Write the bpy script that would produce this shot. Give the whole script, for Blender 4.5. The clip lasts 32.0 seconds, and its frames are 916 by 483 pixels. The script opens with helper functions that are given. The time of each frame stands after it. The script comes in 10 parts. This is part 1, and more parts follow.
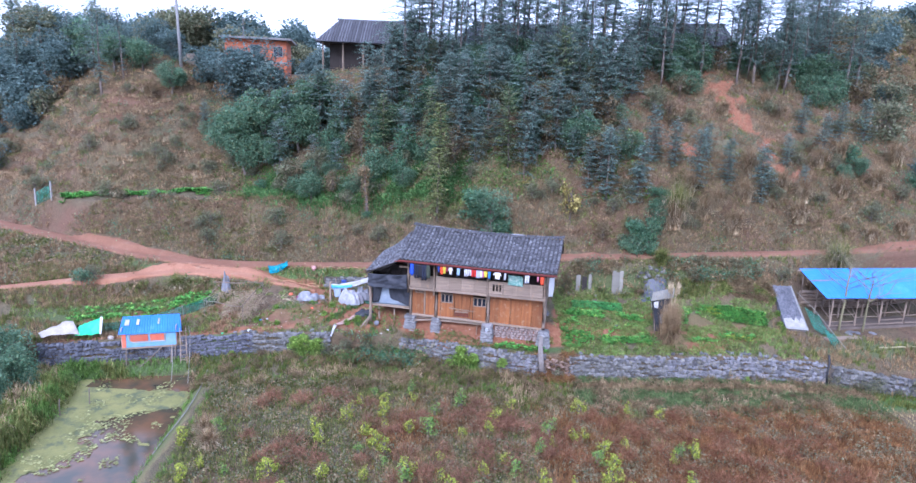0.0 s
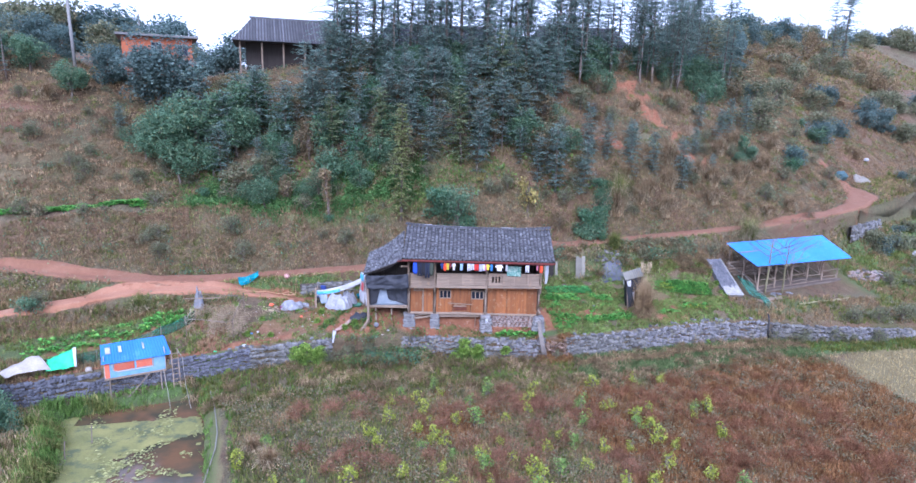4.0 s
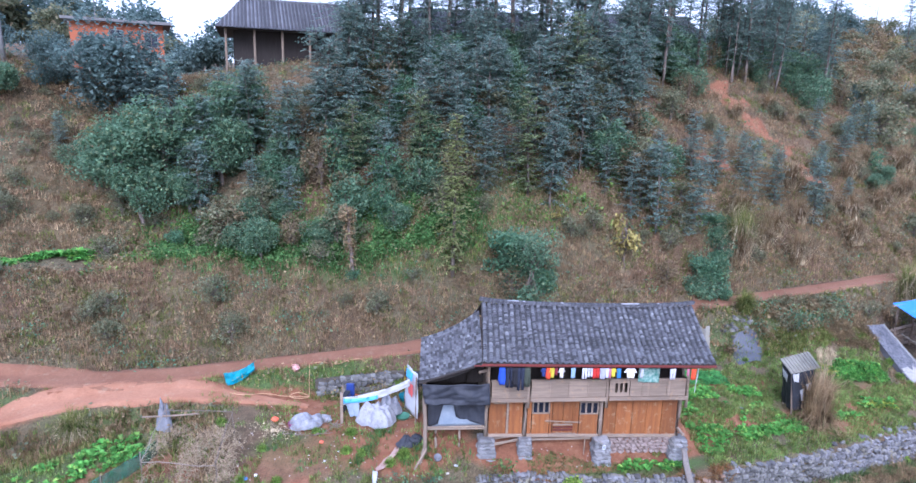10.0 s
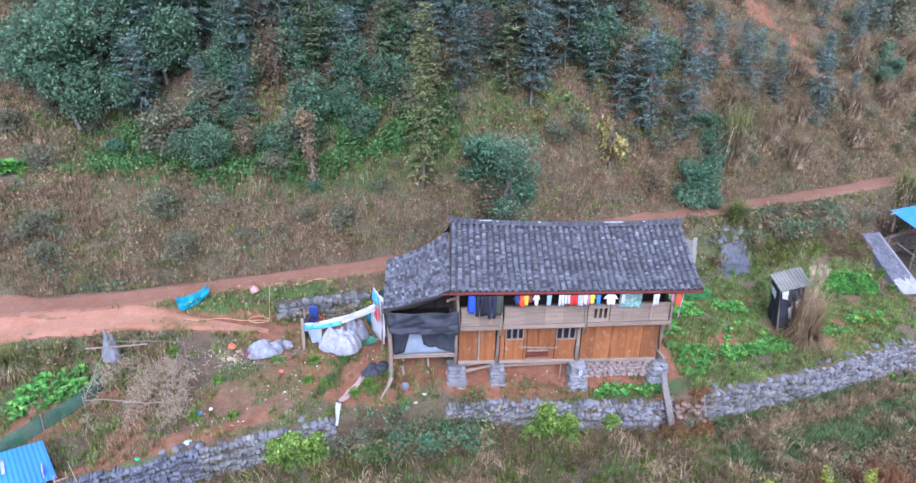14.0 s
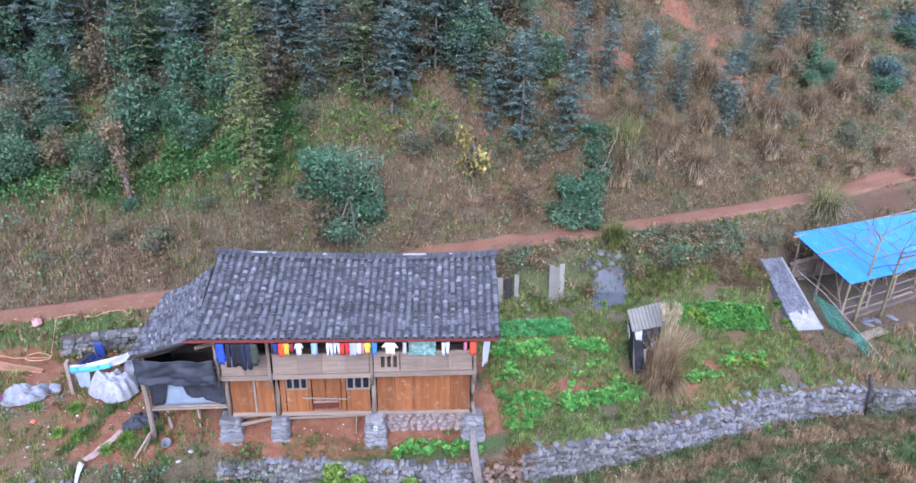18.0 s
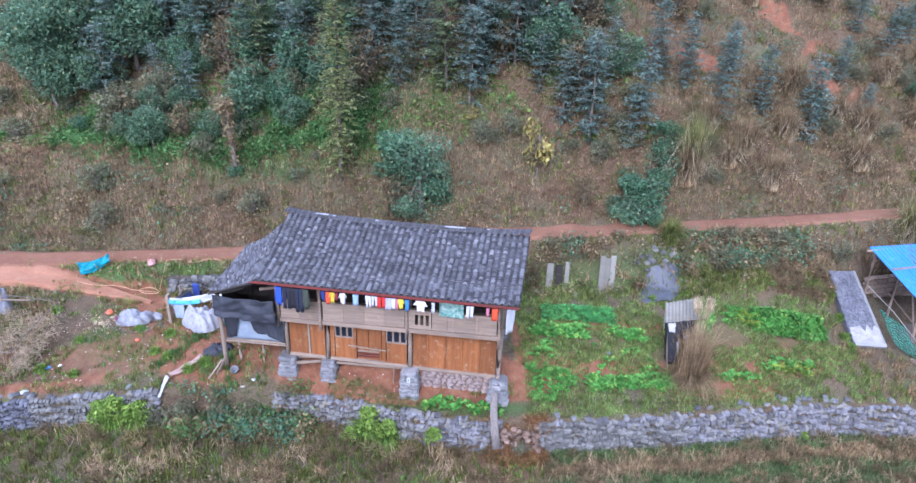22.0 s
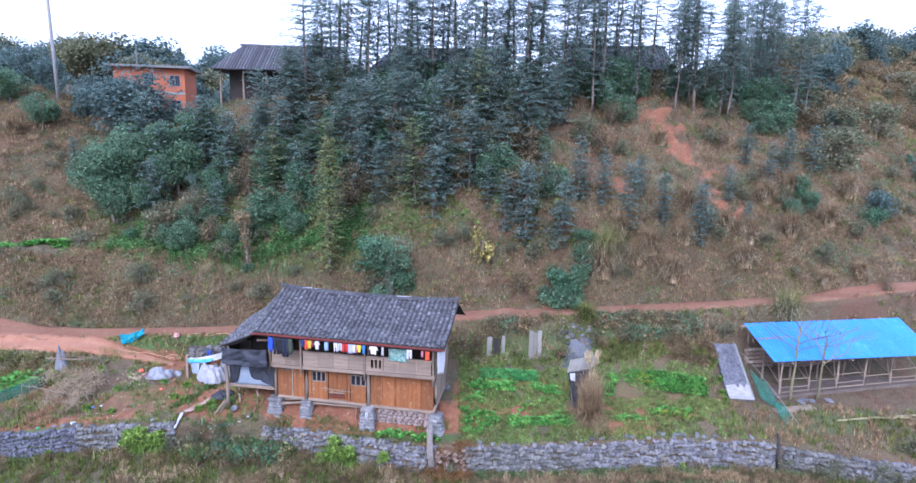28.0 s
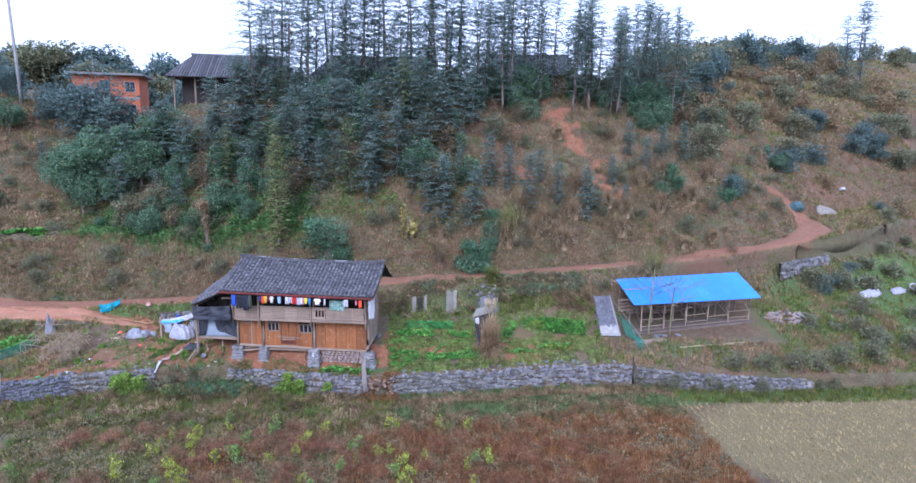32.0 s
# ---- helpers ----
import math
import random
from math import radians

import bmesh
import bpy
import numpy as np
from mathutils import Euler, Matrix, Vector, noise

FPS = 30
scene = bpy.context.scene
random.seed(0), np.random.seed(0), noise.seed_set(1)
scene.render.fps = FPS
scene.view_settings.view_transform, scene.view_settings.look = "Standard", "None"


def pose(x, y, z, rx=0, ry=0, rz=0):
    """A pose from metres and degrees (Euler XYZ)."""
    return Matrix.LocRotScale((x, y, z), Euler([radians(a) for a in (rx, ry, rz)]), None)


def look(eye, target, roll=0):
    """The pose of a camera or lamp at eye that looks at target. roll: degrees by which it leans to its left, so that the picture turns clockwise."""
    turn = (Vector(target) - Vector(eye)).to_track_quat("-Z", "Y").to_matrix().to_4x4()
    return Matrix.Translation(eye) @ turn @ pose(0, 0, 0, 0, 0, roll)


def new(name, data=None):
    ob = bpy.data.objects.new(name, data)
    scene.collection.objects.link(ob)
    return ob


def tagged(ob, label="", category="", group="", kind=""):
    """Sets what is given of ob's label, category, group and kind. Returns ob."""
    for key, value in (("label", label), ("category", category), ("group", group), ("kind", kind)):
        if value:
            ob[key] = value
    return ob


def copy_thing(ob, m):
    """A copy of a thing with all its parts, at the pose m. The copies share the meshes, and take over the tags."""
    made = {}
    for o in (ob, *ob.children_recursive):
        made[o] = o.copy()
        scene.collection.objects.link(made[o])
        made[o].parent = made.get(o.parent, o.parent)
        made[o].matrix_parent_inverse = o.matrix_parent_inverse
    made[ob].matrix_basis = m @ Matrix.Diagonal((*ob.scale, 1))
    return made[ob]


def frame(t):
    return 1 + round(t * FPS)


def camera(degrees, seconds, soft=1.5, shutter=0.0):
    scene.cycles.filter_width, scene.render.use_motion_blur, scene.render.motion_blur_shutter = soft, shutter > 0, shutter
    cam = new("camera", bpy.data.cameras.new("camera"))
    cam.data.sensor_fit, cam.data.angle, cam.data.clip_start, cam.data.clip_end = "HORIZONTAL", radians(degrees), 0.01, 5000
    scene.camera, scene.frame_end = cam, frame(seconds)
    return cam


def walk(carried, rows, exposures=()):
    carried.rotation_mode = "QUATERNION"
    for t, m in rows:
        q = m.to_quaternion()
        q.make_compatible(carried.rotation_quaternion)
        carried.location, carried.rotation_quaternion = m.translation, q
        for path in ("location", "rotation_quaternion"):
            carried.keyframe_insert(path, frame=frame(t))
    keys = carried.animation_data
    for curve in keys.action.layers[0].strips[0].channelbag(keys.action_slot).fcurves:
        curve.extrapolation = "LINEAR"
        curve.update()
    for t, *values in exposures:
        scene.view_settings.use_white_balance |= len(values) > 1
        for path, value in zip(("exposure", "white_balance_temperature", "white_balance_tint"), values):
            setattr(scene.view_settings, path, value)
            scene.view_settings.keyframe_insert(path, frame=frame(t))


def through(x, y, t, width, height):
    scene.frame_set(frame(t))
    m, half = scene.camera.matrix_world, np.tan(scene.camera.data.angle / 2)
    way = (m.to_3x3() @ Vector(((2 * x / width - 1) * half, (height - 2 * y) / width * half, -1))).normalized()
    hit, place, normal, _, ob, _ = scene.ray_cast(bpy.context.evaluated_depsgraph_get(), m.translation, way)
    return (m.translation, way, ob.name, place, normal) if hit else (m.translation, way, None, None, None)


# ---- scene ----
EXPOSURE, KELVIN, TINT = 0.98, 5080, 23
cam = camera(71.5, 32.0)
PATH = [
    (0, (0.851, 0.156, 14.781), (0.788, 2.108, 14.349), 2.2),
    (0.5, (-0.093, -0.073, 14.8), (-0.154, 1.879, 14.367), 2.2),
    (1, (-1.316, -0.293, 14.771), (-1.352, 1.659, 14.339), 2.2),
    (1.5, (-2.545, -0.599, 14.805), (-2.379, 1.348, 14.378), 1.8),
    (2, (-4.547, -0.854, 14.894), (-4.167, 1.063, 14.469), 1.6),
    (2.5, (-6.181, -0.854, 14.78), (-5.772, 1.058, 14.357), 1.5),
    (3, (-7.507, -0.802, 14.63), (-7.091, 1.108, 14.21), 1.5),
    (3.5, (-8.278, -0.67, 14.586), (-7.854, 1.239, 14.166), 1.5),
    (5.5, (-9.93, 2.795, 14.649), (-9.483, 4.698, 14.228), 1.6),
    (6, (-9.988, 4.128, 14.761), (-9.537, 6.031, 14.338), 1.6),
    (6.5, (-10.094, 5.406, 14.805), (-9.642, 7.308, 14.382), 1.6),
    (7, (-10.219, 6.729, 14.857), (-9.766, 8.63, 14.434), 1.6),
    (7.5, (-10.293, 7.965, 14.851), (-9.839, 9.867, 14.429), 1.6),
    (8, (-10.415, 9.281, 14.875), (-9.957, 11.182, 14.454), 1.6),
    (8.5, (-10.49, 10.508, 14.896), (-10.029, 12.408, 14.475), 1.5),
    (9, (-10.506, 11.938, 14.901), (-10.044, 13.838, 14.48), 1.5),
    (9.5, (-10.445, 13.462, 14.993), (-9.982, 15.361, 14.571), 1.5),
    (10, (-10.46, 15.018, 15.195), (-9.993, 16.915, 14.767), 1.6),
    (10.5, (-10.475, 15.713, 15.212), (-10.008, 17.602, 14.747), 1.6),
    (11, (-10.479, 16.069, 15.207), (-10.001, 17.935, 14.666), 1.6),
    (11.5, (-10.538, 16.358, 15.241), (-10.047, 18.198, 14.629), 1.7),
    (12, (-10.556, 16.581, 15.229), (-10.064, 18.395, 14.546), 1.7),
    (12.5, (-10.554, 16.769, 15.297), (-10.064, 18.561, 14.556), 1.8),
    (13, (-10.499, 16.97, 15.411), (-10.009, 18.756, 14.656), 1.7),
    (13.5, (-10.008, 17.263, 15.494), (-9.518, 19.048, 14.737), 1.7),
    (14, (-8.987, 17.637, 15.591), (-8.5, 19.422, 14.83), 1.6),
    (14.5, (-7.888, 18.0, 15.68), (-7.405, 19.784, 14.916), 1.6),
    (16.5, (-3.724, 19.018, 15.64), (-3.264, 20.807, 14.872), 1.6),
    (17, (-2.274, 19.109, 15.626), (-1.824, 20.901, 14.86), 1.5),
    (17.5, (-0.923, 19.161, 15.64), (-0.482, 20.954, 14.874), 1.4),
    (18, (-0.035, 19.241, 15.64), (0.406, 21.034, 14.872), 1.5),
    (18.5, (0.17, 19.323, 15.563), (0.537, 21.133, 14.796), 1.6),
    (19, (0.492, 19.471, 15.555), (0.712, 21.303, 14.783), 2.0),
    (19.5, (0.826, 19.586, 15.575), (0.984, 21.423, 14.802), 2.1),
    (20, (1.157, 19.685, 15.643), (1.288, 21.523, 14.866), 2.1),
    (20.5, (1.498, 19.438, 15.686), (1.609, 21.277, 14.909), 2.1),
    (21, (1.823, 18.748, 15.638), (1.918, 20.59, 14.866), 2.0),
    (21.5, (2.152, 17.8, 15.605), (2.238, 19.644, 14.835), 2.0),
    (22, (2.563, 16.559, 15.589), (2.634, 18.404, 14.819), 1.9),
    (22.5, (2.917, 15.285, 15.557), (2.974, 17.13, 14.789), 1.9),
    (23, (3.303, 13.937, 15.57), (3.35, 15.783, 14.803), 1.9),
    (23.5, (3.637, 12.892, 15.662), (3.678, 14.757, 14.94), 1.9),
    (24, (3.994, 11.958, 15.584), (4.024, 13.867, 14.987), 1.8),
    (24.5, (4.237, 11.279, 15.565), (4.261, 13.219, 15.082), 1.7),
    (25, (4.481, 10.676, 15.443), (4.501, 12.643, 15.082), 1.6),
    (25.5, (4.722, 10.232, 15.368), (4.74, 12.201, 15.017), 1.6),
    (27.5, (5.602, 8.135, 15.392), (5.617, 10.104, 15.04), 1.5),
    (28, (5.827, 7.324, 15.375), (5.839, 9.293, 15.024), 1.4),
    (28.5, (6.05, 6.519, 15.331), (6.06, 8.488, 14.983), 1.3),
    (29, (6.232, 5.561, 15.331), (6.243, 7.531, 14.983), 1.3),
    (29.5, (6.353, 4.644, 15.303), (6.364, 6.613, 14.954), 1.3),
    (30, (6.514, 3.569, 15.234), (6.526, 5.538, 14.886), 1.2),
    (30.5, (6.666, 2.502, 15.204), (6.679, 4.472, 14.856), 1.2),
    (31, (6.715, 1.273, 15.134), (6.731, 3.242, 14.787), 1.2),
    (31.5, (6.88, -0.006, 15.097), (6.9, 1.963, 14.751), 1.2),
    (32, (7.202, -1.583, 15.174), (7.378, 0.379, 14.829), 0.8),
]
walk(cam, [(t, look(eye, target, roll)) for t, eye, target, roll in PATH], exposures=[(0.0, EXPOSURE + 0.14, KELVIN - 90, TINT + 2), (3.5, EXPOSURE + 0.12, KELVIN - 90, TINT + 2), (6.5, EXPOSURE + 0.01, KELVIN - 60, TINT + 2), (9.5, EXPOSURE + 0.1, KELVIN - 40, TINT + 1), (11.5, EXPOSURE + 0.18, KELVIN, TINT), (23.0, EXPOSURE + 0.18, KELVIN, TINT), (24.8, EXPOSURE + 0.34, KELVIN - 130, TINT + 2), (28.5, EXPOSURE + 0.02, KELVIN - 30, TINT + 1), (32.0, EXPOSURE - 0.14, KELVIN - 30, TINT + 1)])

# ---- light: an overcast winter day ----
SUN_ELEVATION, SUN_TURN = radians(36), radians(196)
world = bpy.data.worlds.new("overcast_sky")
scene.world = world
world.use_nodes = True
wn, wl = world.node_tree.nodes, world.node_tree.links
wn.clear()
sky = wn.new("ShaderNodeTexSky")
sky.sky_type, sky.sun_disc = "NISHITA", False
sky.sun_elevation, sky.sun_rotation = SUN_ELEVATION, SUN_TURN
sky.air_density, sky.dust_density, sky.ozone_density, sky.altitude = 1.0, 7.0, 1.5, 600
glow = wn.new("ShaderNodeBackground")
glow.inputs["Strength"].default_value = 0.135
wout = wn.new("ShaderNodeOutputWorld")
veil = wn.new("ShaderNodeMix")
veil.data_type = "RGBA"
veil.inputs[0].default_value = 0.8
veil.inputs[7].default_value = (6.3, 6.7, 7.4, 1)
wl.new(sky.outputs[0], veil.inputs[6])
wl.new(veil.outputs[2], glow.inputs[0])
wl.new(glow.outputs[0], wout.inputs[0])
sun_data = bpy.data.lights.new("sun", "SUN")
sun_data.energy, sun_data.angle, sun_data.color = 1.5, radians(28), (1.0, 0.96, 0.9)
sun = new("sun", sun_data)
sun.matrix_world = look((0, 0, 60), Vector((0, 0, 60)) - Vector((math.sin(SUN_TURN) * math.cos(SUN_ELEVATION), math.cos(SUN_TURN) * math.cos(SUN_ELEVATION), math.sin(SUN_ELEVATION))))

# ---- materials ----
def _nodes(name):
    m = bpy.data.materials.new(name)
    m.use_nodes = True
    nt = m.node_tree
    return m, nt, nt.nodes, nt.links, nt.nodes["Principled BSDF"]


def _noise(n, l, co, scale, detail=5.0, rough=0.6, stretch=None):
    t = n.new("ShaderNodeTexNoise")
    t.inputs["Scale"].default_value, t.inputs["Detail"].default_value, t.inputs["Roughness"].default_value = scale, detail, rough
    if stretch:
        mp = n.new("ShaderNodeMapping")
        mp.inputs["Scale"].default_value = stretch
        l.new(co, mp.inputs[0])
        co = mp.outputs[0]
    l.new(co, t.inputs["Vector"])
    return t.outputs["Fac"]


def _ramp(n, l, fac, stops):
    r = n.new("ShaderNodeValToRGB")
    e = r.color_ramp.elements
    while len(e) < len(stops):
        e.new(0.5)
    for k, (p, c) in zip(e, stops):
        k.position, k.color = p, (*c, 1)
    l.new(fac, r.inputs[0])
    return r.outputs[0]


def _mix(n, l, fac, a, b, mode="MIX"):
    x = n.new("ShaderNodeMix")
    x.data_type, x.blend_type = "RGBA", mode
    for sock, v in ((x.inputs[0], fac), (x.inputs[6], a), (x.inputs[7], b)):
        if isinstance(v, bpy.types.NodeSocket):
            l.new(v, sock)
        elif isinstance(v, tuple):
            sock.default_value = (*v, 1)
        else:
            sock.default_value = v
    return x.outputs[2]


def _range(n, l, v, a, b, c=0.0, d=1.0):
    r = n.new("ShaderNodeMapRange")
    for i, x in enumerate((a, b, c, d)):
        r.inputs[i + 1].default_value = x
    l.new(v, r.inputs[0])
    return r.outputs[0]


def _bump(n, l, b, height, strength, distance=0.02):
    k = n.new("ShaderNodeBump")
    k.inputs["Strength"].default_value, k.inputs["Distance"].default_value = strength, distance
    l.new(height, k.inputs["Height"])
    l.new(k.outputs[0], b.inputs["Normal"])


def _coords(n):
    return n.new("ShaderNodeTexCoord").outputs["Object"]


def plain(name, c1, c2, scale=3.0, rough=0.8, bump=0.3, fine=25.0, stretch=None, metal=0.0, random_by="object", vary=0.25, wear=None, dist=0.02, wear_at=0.56):
    """A weathered surface: two tones at two scales, tone changing from piece to piece."""
    m, nt, n, l, b = _nodes(name)
    co = _coords(n)
    big, small = _noise(n, l, co, scale, 6, 0.65, stretch), _noise(n, l, co, fine, 4, 0.6, stretch)
    col = _mix(n, l, _range(n, l, big, 0.3, 0.7), c1, c2)
    col = _mix(n, l, 0.45, col, _ramp(n, l, small, [(0.25, (0.35,) * 3), (0.75, (0.68,) * 3)]), "OVERLAY")
    if wear:
        col = _mix(n, l, _range(n, l, _noise(n, l, co, scale * 2.3, 7, 0.7), wear_at, wear_at + 0.12), col, wear)
    if random_by == "island":
        rnd = n.new("ShaderNodeNewGeometry").outputs["Random Per Island"]
    else:
        rnd = n.new("ShaderNodeObjectInfo").outputs["Random"]
    hsv = n.new("ShaderNodeHueSaturation")
    l.new(_range(n, l, rnd, 0, 1, 1 - vary, 1 + vary), hsv.inputs["Value"])
    l.new(col, hsv.inputs["Color"])
    l.new(hsv.outputs[0], b.inputs["Base Color"])
    b.inputs["Roughness"].default_value, b.inputs["Metallic"].default_value = rough, metal
    if bump:
        _bump(n, l, b, small, bump, dist)
    return m


def leafy(name, dark, light, old=None, rough=0.6, through=0.25, amount=0.12, rich=1.0):
    """Leaves and blades: tone by leaf, some of them withered, some light through them."""
    m, nt, n, l, b = _nodes(name)
    rnd = n.new("ShaderNodeNewGeometry").outputs["Random Per Island"]
    stops = [(0.0, dark), (1.0 - amount * 1.2 if old else 1.0, light)]
    if old:
        stops.append((1.0, old))
    col = _ramp(n, l, rnd, stops)
    big = _noise(n, l, _coords(n), 0.9, 3, 0.6)
    hsv = n.new("ShaderNodeHueSaturation")
    tuft = _noise(n, l, _coords(n), 3.2, 2, 0.7)
    tone = n.new("ShaderNodeMath")
    tone.operation = "MULTIPLY"
    l.new(_range(n, l, big, 0.3, 0.7, 0.72, 1.28), tone.inputs[0])
    l.new(_range(n, l, tuft, 0.32, 0.68, 0.65, 1.55), tone.inputs[1])
    l.new(tone.outputs[0], hsv.inputs["Value"])
    l.new(col, hsv.inputs["Color"])
    l.new(hsv.outputs[0], b.inputs["Base Color"])
    b.inputs["Roughness"].default_value = rough
    b.inputs["Specular IOR Level"].default_value = 0.12
    hsv.inputs["Saturation"].default_value = rich
    if through:
        tr = n.new("ShaderNodeBsdfTranslucent")
        l.new(hsv.outputs[0], tr.inputs[0])
        ms = n.new("ShaderNodeMixShader")
        ms.inputs[0].default_value = through
        l.new(b.outputs[0], ms.inputs[1])
        l.new(tr.outputs[0], ms.inputs[2])
        l.new(ms.outputs[0], n["Material Output"].inputs[0])
    return m


# ---- mesh tools ----
def mesh_of(name, verts, faces, mats, smooth=False, index=None):
    me = bpy.data.meshes.new(name)
    me.from_pydata([tuple(v) for v in verts], [], [tuple(q) for q in faces])
    for k in mats if isinstance(mats, (list, tuple)) else [mats]:
        me.materials.append(k)
    if index is not None:
        me.polygons.foreach_set("material_index", np.asarray(index, dtype=np.int32))
    if smooth:
        me.polygons.foreach_set("use_smooth", np.ones(len(me.polygons), dtype=bool))
    me.update()
    return me


def quick_mesh(name, verts, tris, mats, index=None):
    """Many triangles at once from arrays."""
    verts, tris = np.asarray(verts, dtype=np.float32), np.asarray(tris, dtype=np.int32)
    me = bpy.data.meshes.new(name)
    me.vertices.add(len(verts))
    me.vertices.foreach_set("co", verts.ravel())
    me.loops.add(tris.size)
    me.loops.foreach_set("vertex_index", tris.ravel())
    me.polygons.add(len(tris))
    me.polygons.foreach_set("loop_start", np.arange(0, tris.size, 3, dtype=np.int32))
    for k in mats if isinstance(mats, (list, tuple)) else [mats]:
        me.materials.append(k)
    if index is not None:
        me.polygons.foreach_set("material_index", np.asarray(index, dtype=np.int32))
    me.update(calc_edges=True)
    return me


def bm_mesh(name, bm, mat, smooth=False):
    me = bpy.data.meshes.new(name)
    bm.normal_update()
    bm.to_mesh(me)
    bm.free()
    for k in mat if isinstance(mat, (list, tuple)) else [mat]:
        me.materials.append(k)
    if smooth:
        me.polygons.foreach_set("use_smooth", np.ones(len(me.polygons), dtype=bool))
    return me


def part(name, bm, material, parent, label="", smooth=False):
    data = bm if isinstance(bm, bpy.types.Mesh) else bm_mesh(name, bm, material, smooth)
    ob = new(name, data)
    ob.parent = parent
    if label:
        ob["label"] = label
    return ob


def thing(name, m, label, category, group="", kind=""):
    ob = new(name)
    ob.empty_display_size = 0.2
    ob.matrix_world = m
    return tagged(ob, label, category, group, kind)


def box(bm, a, b, bevel=0.0, jitter=0.0, rng=None):
    """A box between two corners, its edges bevelled, its corners a little off."""
    x0, y0, z0 = a
    x1, y1, z1 = b
    vs = [bm.verts.new((x, y, z)) for z in (z0, z1) for x, y in ((x0, y0), (x1, y0), (x1, y1), (x0, y1))]
    if jitter and rng:
        for v in vs:
            v.co += Vector([rng.uniform(-jitter, jitter) for _ in range(3)])
    fs = [bm.faces.new([vs[i] for i in q]) for q in ((3, 2, 1, 0), (4, 5, 6, 7), (0, 1, 5, 4), (1, 2, 6, 5), (2, 3, 7, 6), (3, 0, 4, 7))]
    if bevel:
        es = list({e for q in fs for e in q.edges})
        bmesh.ops.bevel(bm, geom=es, offset=bevel, segments=1, affect="EDGES")
    return bm


def boxes(*items, bevel=0.006):
    bm = bmesh.new()
    for a, b in items:
        box(bm, a, b, bevel)
    return bm


def tube(bm, points, radii, sides=8, cap=True, squash=1.0):
    """A round bar through points; radii one number or one for each point."""
    pts = [Vector(p) for p in points]
    if not isinstance(radii, (list, tuple)):
        radii = [radii] * len(pts)
    rings = []
    for i, p in enumerate(pts):
        way = (pts[min(i + 1, len(pts) - 1)] - pts[max(i - 1, 0)]).normalized()
        side = way.cross(Vector((0, 0, 1)))
        side = Vector((1, 0, 0)) if side.length < 1e-3 else side.normalized()
        up = side.cross(way)
        rings.append([bm.verts.new(p + radii[i] * (math.cos(a) * side + squash * math.sin(a) * up)) for a in [k * math.tau / sides for k in range(sides)]])
    for r0, r1 in zip(rings, rings[1:]):
        for k in range(sides):
            bm.faces.new((r0[k], r0[(k + 1) % sides], r1[(k + 1) % sides], r1[k]))
    if cap:
        bm.faces.new(rings[0][::-1])
        bm.faces.new(rings[-1])
    return bm


def bent(a, b, n=5, wobble=0.03, sag=0.0, rng=random):
    """Points of a natural, slightly crooked line from a to b."""
    a, b = Vector(a), Vector(b)
    out = []
    for i in range(n):
        k = i / (n - 1)
        p = a.lerp(b, k)
        if 0 < i < n - 1:
            p += Vector([rng.uniform(-wobble, wobble) for _ in range(3)])
        p.z -= sag * 4 * k * (1 - k)
        out.append(p)
    return out


def cloth(name, corners, mat, nx=12, ny=10, fold=0.05, sag=0.0, seed=1, thick=0.006, drape=0.0):
    """A sheet between four corners (a b along one edge, d c along the other) with folds and a little thickness."""
    a, b, c, d = [Vector(p) for p in corners]
    nrm = (b - a).cross(d - a).normalized()
    vs, fs = [], []
    for side in (1, -1):
        for j in range(ny + 1):
            for i in range(nx + 1):
                s, t = i / nx, j / ny
                p = a.lerp(b, s).lerp(d.lerp(c, s), t)
                off = noise.noise(Vector((s * 4 + seed, t * 2.2, seed * 1.7))) + 0.6 * noise.noise(Vector((s * 9, t * 5 + seed, 3.1)))
                p = p + nrm * (fold * off + side * thick / 2)
                p.z -= sag * 4 * s * (1 - s) * 0.5 + sag * 4 * t * (1 - t) * 0.5 + drape * t * abs(off)
                vs.append(p)
    m, w = (nx + 1) * (ny + 1), nx + 1
    for j in range(ny):
        for i in range(nx):
            q = (j * w + i, j * w + i + 1, (j + 1) * w + i + 1, (j + 1) * w + i)
            fs += [q, tuple(m + k for k in q[::-1])]
    rim = [i for i in range(w)] + [j * w + nx for j in range(1, ny + 1)] + [ny * w + i for i in range(nx - 1, -1, -1)] + [j * w for j in range(ny - 1, 0, -1)]
    for k in range(len(rim)):
        p, q = rim[k], rim[(k + 1) % len(rim)]
        fs.append((q, p, p + m, q + m))
    return mesh_of(name, vs, fs, mat, smooth=True)

